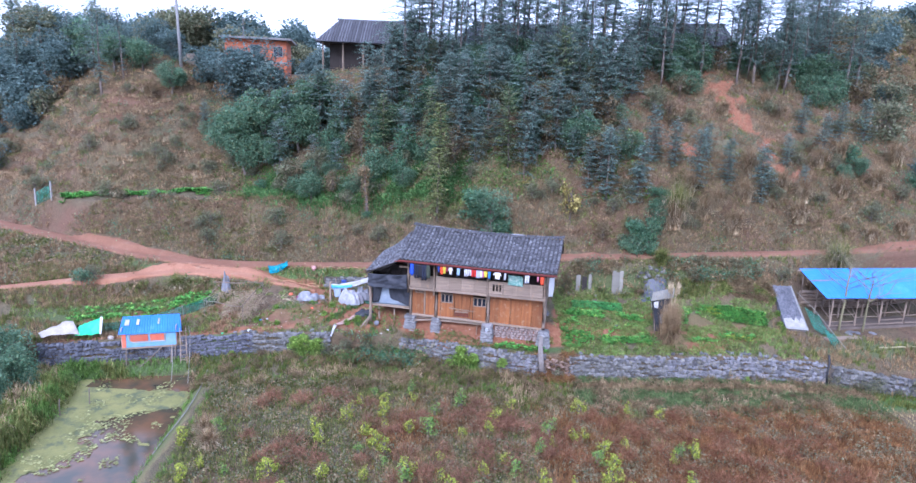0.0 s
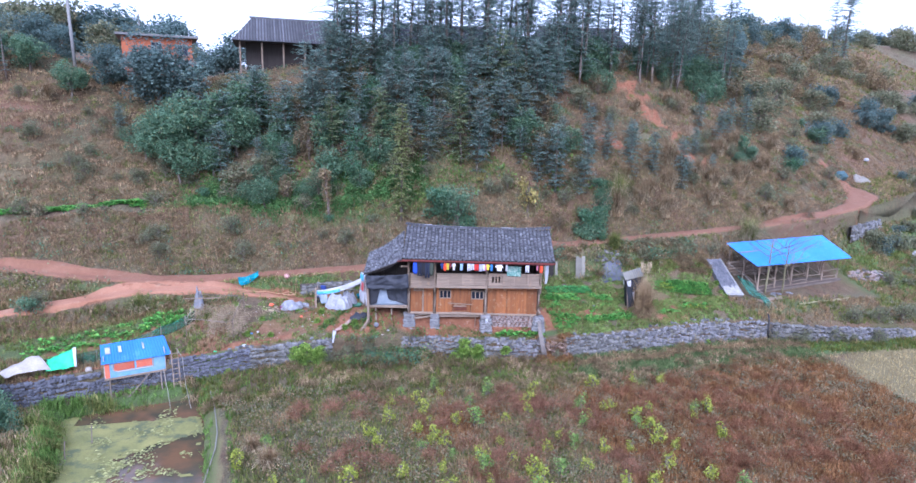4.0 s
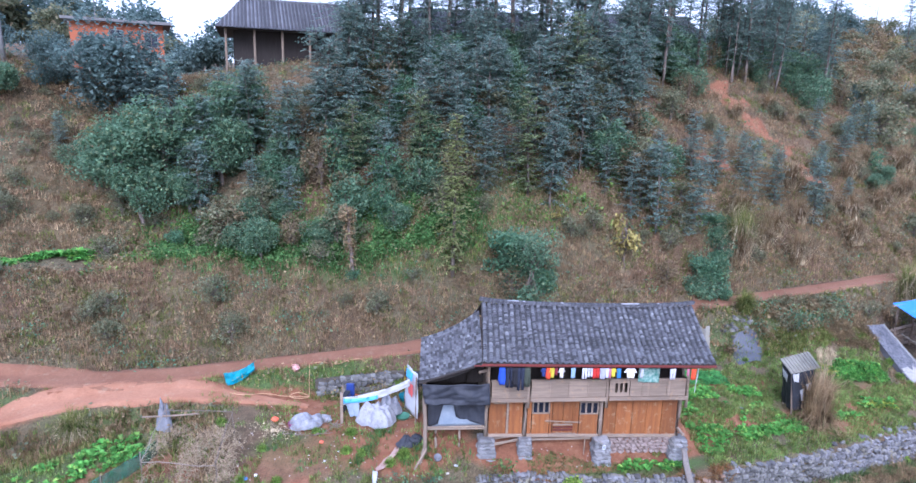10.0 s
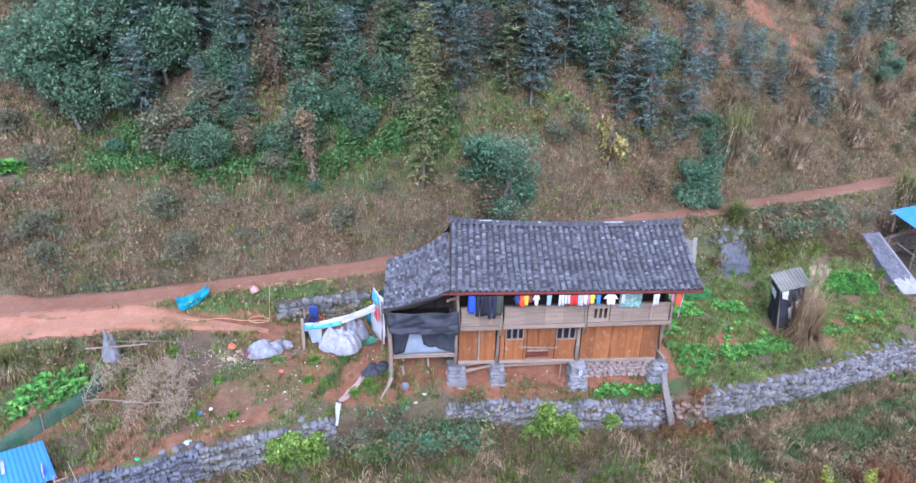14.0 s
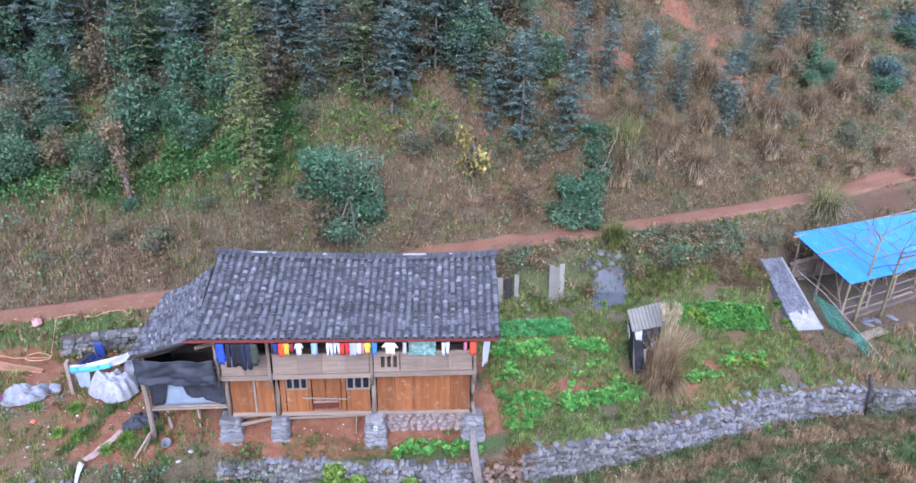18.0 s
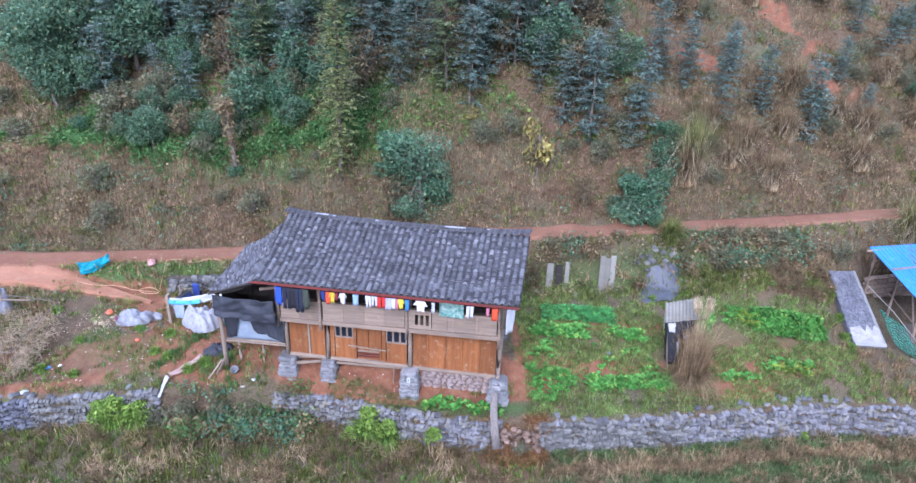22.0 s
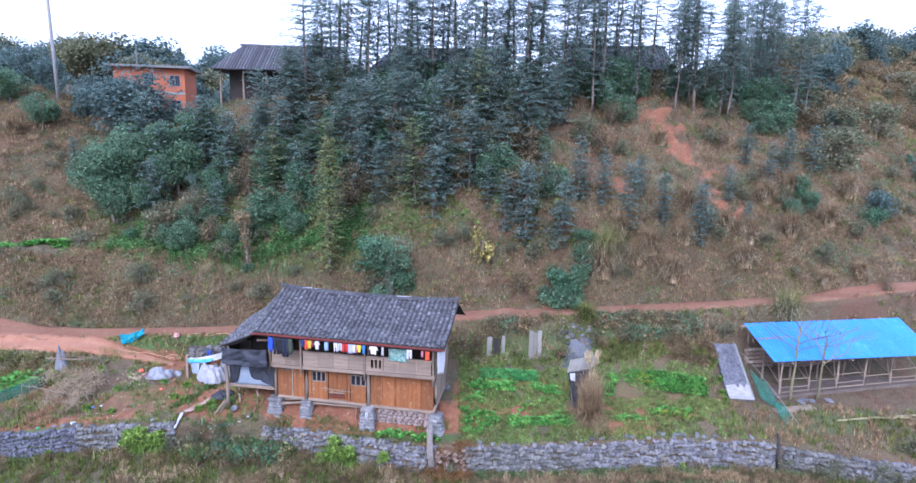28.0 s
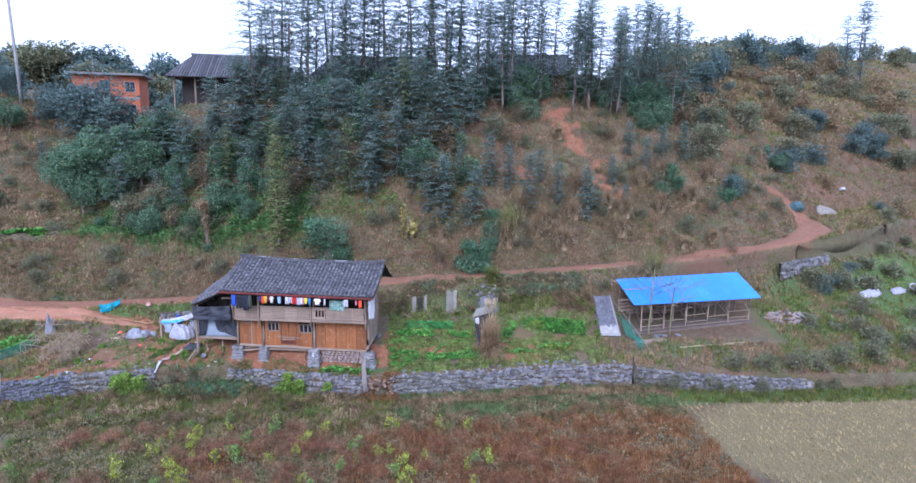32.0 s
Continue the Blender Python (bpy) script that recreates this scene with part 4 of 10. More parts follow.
# timber framing
for i, u in enumerate(POSTS):
    z0 = (1.4, 1.38, 1.3, 1.18)[i]
    pole_part((u, 0, z0), (u - 0.02, 0, 5.45), 0.085, M_POST, "post", house, wob=0.012)
    pole_part((u - 0.03, -0.62, 3.05 - 0.05 * i), (u - 0.05, -0.6, 5.25), 0.065, M_GREYWOOD, "balcony_post", house, wob=0.01)
    pole_part((u, 3.1, 1.35), (u, 3.1, 5.6), 0.1, M_POST, "rear_post", house, wob=0.012)
    pole_part((u, 1.5, 3.3), (u, 1.5, 6.6), 0.1, M_POST, "king_post", house, wob=0.012)
    bar((u, -1.2, 5.1 - 0.015 * u), (u, 3.9, 5.1 - 0.015 * u), 0.1, M_DARKWOOD, "tie_beam", d=0.16)
    bar((u, -0.62, 3.34), (u, 3.2, 3.34), 0.1, M_POST, "floor_beam", d=0.14)
z_sill = lambda u: 1.46 - 0.022 * u
for k, (a, b) in enumerate(zip(POSTS, POSTS[1:])):
    bar((a + 0.09, -0.03, z_sill(a)), (b - 0.09, -0.03, z_sill(b)), 0.14, M_GREYWOOD, "sill_beam", d=0.1)
    bar((a + 0.09, -0.02, 3.16 - 0.01 * a), (b - 0.09, -0.02, 3.16 - 0.01 * b), 0.13, M_WOOD, "head_beam", d=0.1)
    bar((a + 0.06, -0.64, 3.36), (b - 0.06, -0.64, 3.34), 0.17, M_GREYWOOD, "balcony_beam", d=0.09)
    bar((a + 0.06, -0.62, 4.2), (b - 0.06, -0.62, 4.18), 0.07, M_GREYWOOD, "handrail", d=0.1)
bar((8.42, -0.6, 1.6), (8.42, 3.0, 1.6), 0.12, M_POST, "side_sill", d=0.1)

# plank walls of the ground floor: each panel a board of its own between stiles
def planks(u0, u1, z0, z1, n, mat, name, y=0.0, dz=0.0):
    w = (u1 - u0) / n
    for i in range(n):
        bm = bmesh.new()
        dy = rng.uniform(-0.006, 0.006)
        box(bm, (u0 + i * w + 0.006, y - 0.02 + dy, z0 - dz * i), (u0 + (i + 1) * w - 0.006, y + 0.02 + dy, z1), 0.005)
        part(name, bm, mat, house)


planks(0.1, 0.85, 1.5, 3.1, 1, M_WOOD, "wall_plank")
bar((0.9, -0.01, 1.5), (0.9, -0.01, 3.1), 0.08, M_GREYWOOD, "stile", d=0.07)
planks(0.95, 1.55, 1.5, 3.1, 1, M_WOOD, "wall_plank")
planks(1.75, 1.93, 1.48, 3.1, 1, M_WOOD, "wall_plank")
planks(1.95, 2.7, 1.48, 2.39, 1, M_WOOD, "wall_plank")
planks(4.0, 4.82, 1.42, 2.33, 1, M_WOOD, "wall_plank")
planks(3.82, 3.98, 1.42, 3.1, 1, M_WOOD, "wall_plank")
for i, (a, b, n) in enumerate(((5.06, 5.6, 1), (5.66, 6.3, 1), (6.36, 6.95, 1), (7.0, 7.62, 1), (7.68, 8.3, 1))):
    planks(a, b, 1.38 - 0.03 * i, 3.06, n, M_WOOD, "wall_plank")
    if i:
        bar((a - 0.03, -0.015, 1.38 - 0.03 * i), (a - 0.03, -0.015, 3.06), 0.06, M_WOOD, "stile", d=0.06)


def window(u0, u1, z0, z1, bars, name="window", y=0.0):
    w = part(name, boxes(((u0, y - 0.05, z0), (u0 + 0.05, y + 0.04, z1)), ((u1 - 0.05, y - 0.05, z0), (u1, y + 0.04, z1)), ((u0 + 0.05, y - 0.05, z1 - 0.05), (u1 - 0.05, y + 0.04, z1)), ((u0 + 0.05, y - 0.05, z0), (u1 - 0.05, y + 0.04, z0 + 0.05))), M_POST, house, "small barred wooden window")
    part("pane", boxes(((u0 + 0.05, y + 0.01, z0 + 0.05), (u1 - 0.05, y + 0.02, z1 - 0.05)), bevel=0), M_GLASS, w)
    for k in range(1, bars):
        x = u0 + (u1 - u0) * k / bars
        thick = 0.07 if bars == 3 else 0.02
        part("window_bar", boxes(((x - thick / 2, y - 0.045, z0 + 0.05), (x + thick / 2, y - 0.005, z1 - 0.05)), bevel=0.003), M_POST, w)
    if bars != 3:
        part("rail", boxes(((u0 + 0.05, y - 0.035, (z0 + z1) / 2 - 0.012), (u1 - 0.05, y - 0.01, (z0 + z1) / 2 + 0.012)), bevel=0.003), M_POST, w)
    return w


window(1.95, 2.7, 2.4, 2.98, 3)
window(4.0, 4.82, 2.34, 2.92, 3)
window(0.3, 0.82, 2.9, 3.1, 6, y=-0.03)
door = part("door", boxes(((2.84, -0.02, 1.46), (3.28, 0.02, 3.05)), ((3.3, -0.02, 1.46), (3.72, 0.02, 3.05))), M_WOOD, house, "double plank door with orange cedar panels")
for u in (2.76, 3.76):
    part("door_post", boxes(((u - 0.05, -0.05, 1.44), (u + 0.05, 0.05, 3.1))), M_WOOD, door)
part("threshold", boxes(((2.7, -0.12, 1.38), (3.86, 0.02, 1.5))), M_GREYWOOD, door)
for z in (1.66, 1.78, 1.9):
    part("gate_bar", boxes(((2.86, -0.09, z - 0.03), (3.72, -0.05, z + 0.03))), M_FASCIA if z < 1.85 else M_GREYWOOD, door)
part("cross_pole", tube(bmesh.new(), [(2.5, -0.12, 2.12), (4.05, -0.12, 2.02)], 0.028, 8), M_GREYWOOD, house, "pale pole across the door")

# floors, rear and side walls, dark inside
part("ground_floor", boxes(((0.05, 0.05, 1.36), (8.35, 3.05, 1.44))), M_POST, house)
part("upper_floor", boxes(((0.02, -0.58, 3.42), (8.38, 3.05, 3.47))), M_GREYWOOD, house)
for k in range(10):
    part("side_plank", boxes(((8.38, 0.12 + 0.29 * k, 1.6), (8.43, 0.4 + 0.29 * k, 4.9))), M_POST, house)
    part("side_plank", boxes(((-0.02, 0.12 + 0.29 * k, 1.5), (0.02, 0.4 + 0.29 * k, 4.95))), M_POST, house)
part("rear_wall", boxes(((0.05, 3.08, 1.4), (8.35, 3.13, 5.4))), M_POST, house)
part("inner_wall", boxes(((0.05, 0.9, 3.48), (8.35, 0.95, 5.2))), M_DARKWOOD, house, "dark upper room wall")
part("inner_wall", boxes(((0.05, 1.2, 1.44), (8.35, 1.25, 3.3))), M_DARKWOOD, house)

# balcony parapet: framed boards, three slots by the middle post
def parapet(u0, u1):
    n = max(1, round((u1 - u0) / 0.78))
    w = (u1 - u0) / n
    for i in range(n):
        a, b = u0 + i * w, u0 + (i + 1) * w
        part("parapet_board", boxes(((a + 0.03, -0.64, 3.45), (b - 0.03, -0.61, 4.16))), M_GREYWOOD, house)
        if i:
            part("parapet_stile", boxes(((a - 0.03, -0.66, 3.45), (a + 0.03, -0.6, 4.16))), M_GREYWOOD, house)


parapet(0.06, 1.58)
parapet(1.7, 4.88)
parapet(5.85, 8.3)
part("parapet_board", boxes(((5.0, -0.64, 3.45), (5.85, -0.61, 3.62)), ((5.0, -0.64, 4.04), (5.85, -0.61, 4.16)), ((5.0, -0.64, 3.62), (5.24, -0.61, 4.04)), ((5.36, -0.64, 3.62), (5.44, -0.61, 4.04)), ((5.56, -0.64, 3.62), (5.64, -0.61, 4.04)), ((5.76, -0.64, 3.62), (5.85, -0.61, 4.04)), bevel=0.003), M_GREYWOOD, house, "parapet board with three open slots")
for u in (6.38, 7.5):
    part("parapet_stile", boxes(((u, -0.66, 3.45), (u + 0.08, -0.6, 4.16))), M_GREYWOOD, house)
part("side_parapet", boxes(((8.35, -0.6, 3.45), (8.39, 0.0, 4.15))), M_GREYWOOD, house)
part("dark_cloth", cloth("dark_cloth", [(8.2, -0.3, 5.0), (8.2, 0.8, 5.0), (8.2, 0.8, 3.5), (8.2, -0.3, 3.5)], M_DARKWOOD), None, house)

# stone footing, loose timbers below the floor, bank of earth
for row in range(5):
    u = 5.35 + rng.uniform(-0.1, 0.1)
    while u < 8.2:
        w = rng.uniform(0.18, 0.42)
        bm = bmesh.new()
        add_mesh(bm, rock(rng, (w, 0.3, 0.19)), pose(u + w / 2, 0.12, 0.5 + row * 0.155, rng.uniform(-8, 8), rng.uniform(-10, 10), rng.uniform(-10, 10)))
        part("footing_stone", bm, M_STONE_RED, house)
        u += w * 0.95
part("footing_core", boxes(((5.3, 0.14, 0.2), (8.2, 0.3, 1.2))), M_EARTH, house)
for a, b in (((0.1, -0.2, 1.05), (1.6, 0.1, 1.22)), ((0.15, -0.25, 1.16), (1.5, 0.15, 1.12)), ((0.3, 0.1, 1.22), (1.5, 0.25, 1.28)), ((1.9, 0.0, 1.2), (4.6, 0.1, 1.16)), ((2.0, 0.15, 1.25), (4.4, 0.2, 1.24))):
    bar(a, b, 0.1, M_GREYWOOD, "loose_plank", d=0.05)
pole_part((4.3, -0.1, 0.3), (4.3, -0.05, 1.4), 0.025, M_GREYWOOD, "prop", house)

plate = part("pier_plate", boxes(((4.93, -0.6, 0.98), (5.05, -0.585, 1.2)), bevel=0.003), M_WHITE, house, "small white plate on the stone pier")
part("plate_panel", boxes(((4.955, -0.605, 1.01), (5.025, -0.6, 1.17)), bevel=0), M_PALEBLUE, plate)

# ---- roof: boards, rafters and rows of curved tiles ----
EAVE_V, RIDGE_V, BACK_V = -1.45, 1.5, 4.4


def roof_at(u, v):
    """Height of the roof over a place of the house; the ridge sags a little between its ends."""
    k = (u + 0.45) / 9.6
    ridge = 6.88 - 0.2 * k - 0.1 * math.sin(math.pi * min(1, max(0, k)))
    eave = 5.4 - 0.18 * k - 0.03 * math.sin(math.pi * min(1, max(0, k)))
    s = (v - EAVE_V) / (RIDGE_V - EAVE_V) if v < RIDGE_V else (BACK_V - v) / (BACK_V - RIDGE_V)
    return eave + (ridge - eave) * (s - 0.06 * math.sin(math.pi * s))


def left_edge(v):
    return -0.45 + 0.25 * (v - EAVE_V) / (RIDGE_V - EAVE_V) if v < RIDGE_V else -0.2


def right_edge(v):
    return 9.05 + 0.2 * (v - EAVE_V) / (RIDGE_V - EAVE_V) if v < RIDGE_V else 9.25


def roof_sheet(v0, v1, name):
    vs, fs = [], []
    for layer in (0.0, -0.05):
        for j in range(9):
            v = v0 + (v1 - v0) * j / 8
            for i in range(13):
                u = left_edge(v) + (right_edge(v) - left_edge(v)) * i / 12
                vs.append((u, v, roof_at(u, v) - 0.05 + layer))
    for lay in range(2):
        for j in range(8):
            for i in range(12):
                q = [lay * 117 + j * 13 + i, lay * 117 + j * 13 + i + 1, lay * 117 + (j + 1) * 13 + i + 1, lay * 117 + (j + 1) * 13 + i]
                fs.append(q if lay == 0 else q[::-1])
    rim = [i for i in range(13)] + [j * 13 + 12 for j in range(1, 9)] + [104 + i for i in range(11, -1, -1)] + [j * 13 for j in range(7, 0, -1)]
    for k in range(len(rim)):
        p, q = rim[k], rim[(k + 1) % len(rim)]
        fs.append((q, p, p + 117, q + 117))
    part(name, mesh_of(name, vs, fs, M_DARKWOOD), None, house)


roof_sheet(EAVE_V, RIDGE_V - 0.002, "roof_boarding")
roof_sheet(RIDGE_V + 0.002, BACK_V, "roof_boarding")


def tile_row(u0, v0, v1, width, up, seed, course=0.095, top=None):
    """One row of overlapping curved tiles from the eave up; up: bulging (cover) or hollow (channel)."""
    r = random.Random(seed)
    vs, fs, idx = [], [], []
    n = max(3, int(abs(v1 - v0) / course))
    for i in range(n):
        va, vb = v0 + (v1 - v0) * i / n, v0 + (v1 - v0) * (i + 1.35) / n
        shift, lift, skew = r.uniform(-0.012, 0.012), r.uniform(0, 0.012), r.uniform(-0.01, 0.01)
        w = width * r.uniform(0.92, 1.06)
        pale = r.random()
        m = 1 if pale < 0.1 + (0.35 if i == 0 else 0) else (2 if pale > 0.75 else 0)
        lip = 1 if r.random() < 0.6 else m
        base = len(vs)
        for v, extra in ((va, 0.022 + lift), (vb, 0.0)):
            for k in range(5):
                a = math.pi * k / 4
                x = u0(v) + shift + (skew if v == vb else 0) - math.cos(a) * w / 2
                z = top(x, min(max(v, -9), 9)) + extra + (math.sin(a) * 0.062 if up else 0.028 - math.sin(a) * 0.03)
                vs.append((x, v, z))
        for k in range(5):
            x, v, z = vs[base + k]
            vs.append((x, v, z - 0.018))
        for k in range(4):
            fs += [(base + k, base + k + 1, base + 6 + k, base + 5 + k), (base + 10 + k, base + 11 + k, base + 1 + k, base + k)]
            idx += [m, lip]
    return vs, fs, idx


ROWS = 39
joined = ([], [], [])
for k in range(ROWS + 1):
    f0 = (k + 0.5) / (ROWS + 1)
    uu = lambda v, f0=f0: left_edge(v) + f0 * (right_edge(v) - left_edge(v)) + 0.02 * math.sin(v * 1.3 + f0 * 40)
    vs, fs, idx = tile_row(uu, EAVE_V - 0.06, RIDGE_V - 0.02, 0.15, True, 100 + k, top=roof_at)
    # the lowest courses tile by tile, the rest joined
    for i in range(7):
        part("roof_tile", mesh_of("roof_tile", vs[15 * i : 15 * i + 15], [tuple(q - 15 * i for q in f) for f in fs[8 * i : 8 * i + 8]], [M_TILE, M_TILE_PALE, M_TILE_DARK], index=idx[8 * i : 8 * i + 8]), None, house)
    joined[1].extend(tuple(q - 105 + len(joined[0]) for q in f) for f in fs[56:])
    joined[0].extend(vs[105:])
    joined[2].extend(idx[56:])
    if k < ROWS:
        f1 = (k + 1) / (ROWS + 1)
        uc = lambda v, f1=f1: left_edge(v) + f1 * (right_edge(v) - left_edge(v)) + 0.02 * math.sin(v * 1.3 + f1 * 40)
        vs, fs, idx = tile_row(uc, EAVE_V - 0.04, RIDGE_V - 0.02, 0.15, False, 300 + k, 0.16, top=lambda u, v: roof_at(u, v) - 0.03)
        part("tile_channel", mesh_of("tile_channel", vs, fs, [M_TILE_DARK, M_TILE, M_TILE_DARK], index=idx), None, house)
tagged(part("upper_tiling", mesh_of("upper_tiling", joined[0], joined[1], [M_TILE, M_TILE_PALE, M_TILE_DARK], index=joined[2]), None, house), kind="stuff")
vs, fs, idx = [], [], []
for k in range(0, ROWS + 1):
    f0 = (k + 0.5) / (ROWS + 1)
    a, b, c = tile_row(lambda v, f0=f0: left_edge(v) + f0 * (right_edge(v) - left_edge(v)), BACK_V + 0.05, RIDGE_V + 0.02, 0.15, True, 500 + k, 0.3, top=roof_at)
    fs += [tuple(i + len(vs) for i in q[::-1]) for q in b]
    vs += a
    idx += c
part("rear_tiling", mesh_of("rear_tiling", vs, fs, [M_TILE, M_TILE_PALE, M_TILE_DARK], index=idx), None, house)
# ridge: tiles set on edge in a long low crest, raised at both ends
bm = bmesh.new()
u = -0.25
while u < 9.28:
    k = (u + 0.25) / 9.5
    z = roof_at(u, RIDGE_V) + 0.02 + 0.1 * (abs(k - 0.5) * 2) ** 6
    add_mesh(bm, boxes(((-0.012, -0.1, -0.05), (0.012, 0.1, 0.1)), bevel=0), pose(u, RIDGE_V, z, rng.uniform(-3, 3), 24 + rng.uniform(-4, 4), rng.uniform(-3, 3)))
    u += 0.032
part("ridge_tiles", bm, M_TILE, house, "ridge of grey tiles set on edge")
bm = bmesh.new()
for u, w in ((0.6, 0.1), (0.9, 0.55), (1.6, 0.12), (3.3, 0.1), (6.0, 0.8), (7.6, 0.1), (8.4, 0.2)):
    box(bm, (u, RIDGE_V - 0.08, roof_at(u, RIDGE_V) + 0.09), (u + w, RIDGE_V + 0.03, roof_at(u, RIDGE_V) + 0.13), 0.01)
part("ridge_mortar", bm, M_WHITETARP, house, "white mortar patches on the ridge")
for k in range(16):
    u = -0.1 + k * 0.6
    bar((u, EAVE_V + 0.05, roof_at(u, EAVE_V + 0.05) - 0.13), (u, 0.2, roof_at(u, 0.2) - 0.13), 0.05, M_DARKWOOD, "rafter", d=0.06)
bar((-0.45, EAVE_V - 0.0, roof_at(-0.4, EAVE_V) - 0.14), (9.05, EAVE_V - 0.0, roof_at(9, EAVE_V) - 0.14), 0.09, M_FASCIA, "eave_board", "dark red eave board", d=0.03)
bar((-0.75, -1.3, 5.16), (8.9, -1.3, 4.97), 0.05, M_FASCIA, "drying_rail", "dark red drying rail under the eave", d=0.05)
# gable boards on the open end
for k in range(7):
    v0 = -0.1 + 0.45 * k
    part("gable_board", boxes(((8.42, v0, 4.9), (8.46, v0 + 0.43, roof_at(8.4, v0 + 0.2) - 0.25))), M_POST, house)

# ---- lean-to on the side: its own lower roof, tarpaulins and posts ----
LA, LB, LC, LD = Vector((-0.42, -1.25, 5.3)), Vector((-2.85, -0.35, 4.12)), Vector((-2.68, 2.9, 4.68)), Vector((-0.3, 1.25, 6.55))


def lean_at(s, t):
    """s from the house down to the outer eave, t from front to back."""
    p = LA.lerp(LD, t).lerp(LB.lerp(LC, t), s)
    p.z -= 0.16 * math.sin(math.pi * s)
    return p


vs, fs, idx = [], [], []
r = random.Random(8)
NT = 17
for k in range(NT):
    for i in range(28):
        base = len(vs)
        s1, s0 = (i + 1.0) / 28, max(0.0, (i - 0.35) / 28)
        pale = r.random()
        m = 1 if pale < 0.09 else (2 if pale > 0.75 else 0)
        dx = r.uniform(-0.004, 0.004)
        for s, ex in ((s1, 0.03 + r.uniform(0, 0.01)), (s0, 0.0)):
            for q in range(5):
                a = math.pi * q / 4
                p = lean_at(s, (k + 0.5 - math.cos(a) * 0.36) / NT + dx)
                vs.append((p.x, p.y, p.z + ex + 0.06 * math.sin(a)))
        for q in range(4):
            fs.append((base + q, base + q + 1, base + 6 + q, base + 5 + q))
            idx.append(m)
part("side_roof_tiles", mesh_of("side_roof_tiles", vs, fs, [M_TILE, M_TILE_PALE, M_TILE_DARK], index=idx), None, house)
vs, fs = [], []
for lay in (0.0, -0.05):
    for j in range(7):
        for i in range(7):
            p = lean_at(i / 6, j / 6)
            vs.append((p.x, p.y, p.z + lay - 0.07))
for lay in range(2):
    for j in range(6):
        for i in range(6):
            q = [lay * 49 + j * 7 + i, lay * 49 + j * 7 + i + 1, lay * 49 + (j + 1) * 7 + i + 1, lay * 49 + (j + 1) * 7 + i]
            fs.append(q[::-1] if lay == 0 else q)
part("side_roof_boarding", mesh_of("side_roof_boarding", vs, fs, M_DARKWOOD), None, house)
bar(LA + Vector((0, -0.02, -0.1)), LB + Vector((0, -0.02, -0.1)), 0.05, M_DARKWOOD, "barge_board", d=0.12)
pole_part((-2.55, -0.25, 0.35), (-2.62, -0.2, 4.05), 0.09, M_POST, "lean_to_post", house)
pole_part((-2.5, 2.7, 1.0), (-2.5, 2.7, 4.5), 0.08, M_POST, "lean_to_post", house)
pole_part((-2.1, 0.1, 0.6), (-2.1, 0.1, 1.95), 0.06, M_POST, "lean_to_post", house)
pole_part((-1.1, 0.1, 0.7), (-1.1, 0.1, 1.9), 0.05, M_POST, "lean_to_post", house)
pole_part((-2.85, -0.55, 0.45), (-2.58, -0.25, 1.1), 0.045, M_POST, "brace", house)
bar((-2.6, -0.2, 1.9), (-0.05, -0.05, 1.8), 0.08, M_GREYWOOD, "lean_to_beam", d=0.08)
bar((-2.6, -0.25, 3.28), (0.1, -0.3, 3.36), 0.09, M_GREYWOOD, "lean_to_beam", d=0.07)
bar((-0.5, -1.0, 4.75), (-0.1, -0.6, 4.65), 0.1, M_GREYWOOD, "bracket", d=0.08)
part("lean_to_floor", boxes(((-2.55, -0.1, 1.88), (-0.08, 2.8, 1.94))), M_POST, house)
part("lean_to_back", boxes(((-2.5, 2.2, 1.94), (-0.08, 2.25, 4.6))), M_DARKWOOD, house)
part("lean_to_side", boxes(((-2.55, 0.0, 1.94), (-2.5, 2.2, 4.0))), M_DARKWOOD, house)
part("wall_sheet", cloth("wall_sheet", [(-2.45, -0.1, 3.3), (-0.1, -0.05, 3.3), (-0.1, -0.05, 1.95), (-2.45, -0.1, 1.95)], M_PALEBLUE, fold=0.02), None, house, "pale blue sheet wall of the lean-to")
part("black_sheet", cloth("black_sheet", [(-1.5, -0.16, 3.35), (-0.1, -0.14, 3.35), (-0.08, -0.14, 1.98), (-1.3, -0.16, 2.4)], M_BLACKTARP, 18, 14, fold=0.1, seed=3), None, house, "torn black plastic sheet")
part("black_sheet", cloth("black_sheet", [(-2.5, -0.18, 3.28), (-1.75, -0.18, 3.35), (-2.05, -0.18, 2.1), (-2.45, -0.18, 2.0)], M_BLACKTARP, fold=0.05, seed=5), None, house, "torn black plastic sheet")
part("black_canopy", cloth("black_canopy", [(-2.75, -0.42, 4.0), (-0.05, -0.95, 4.25), (0.0, -1.02, 3.35), (-2.62, -0.55, 3.2)], M_BLACKTARP, 30, 18, fold=0.13, sag=0.1, seed=7), None, house, "black plastic awning slung under the lean-to roof")
for k in range(3):
    part("shade_plank", boxes(((-2.3 + 0.75 * k, 0.6, 3.6), (-1.6 + 0.75 * k, 0.64, 4.1 + 0.32 * k))), M_DARKWOOD, house)

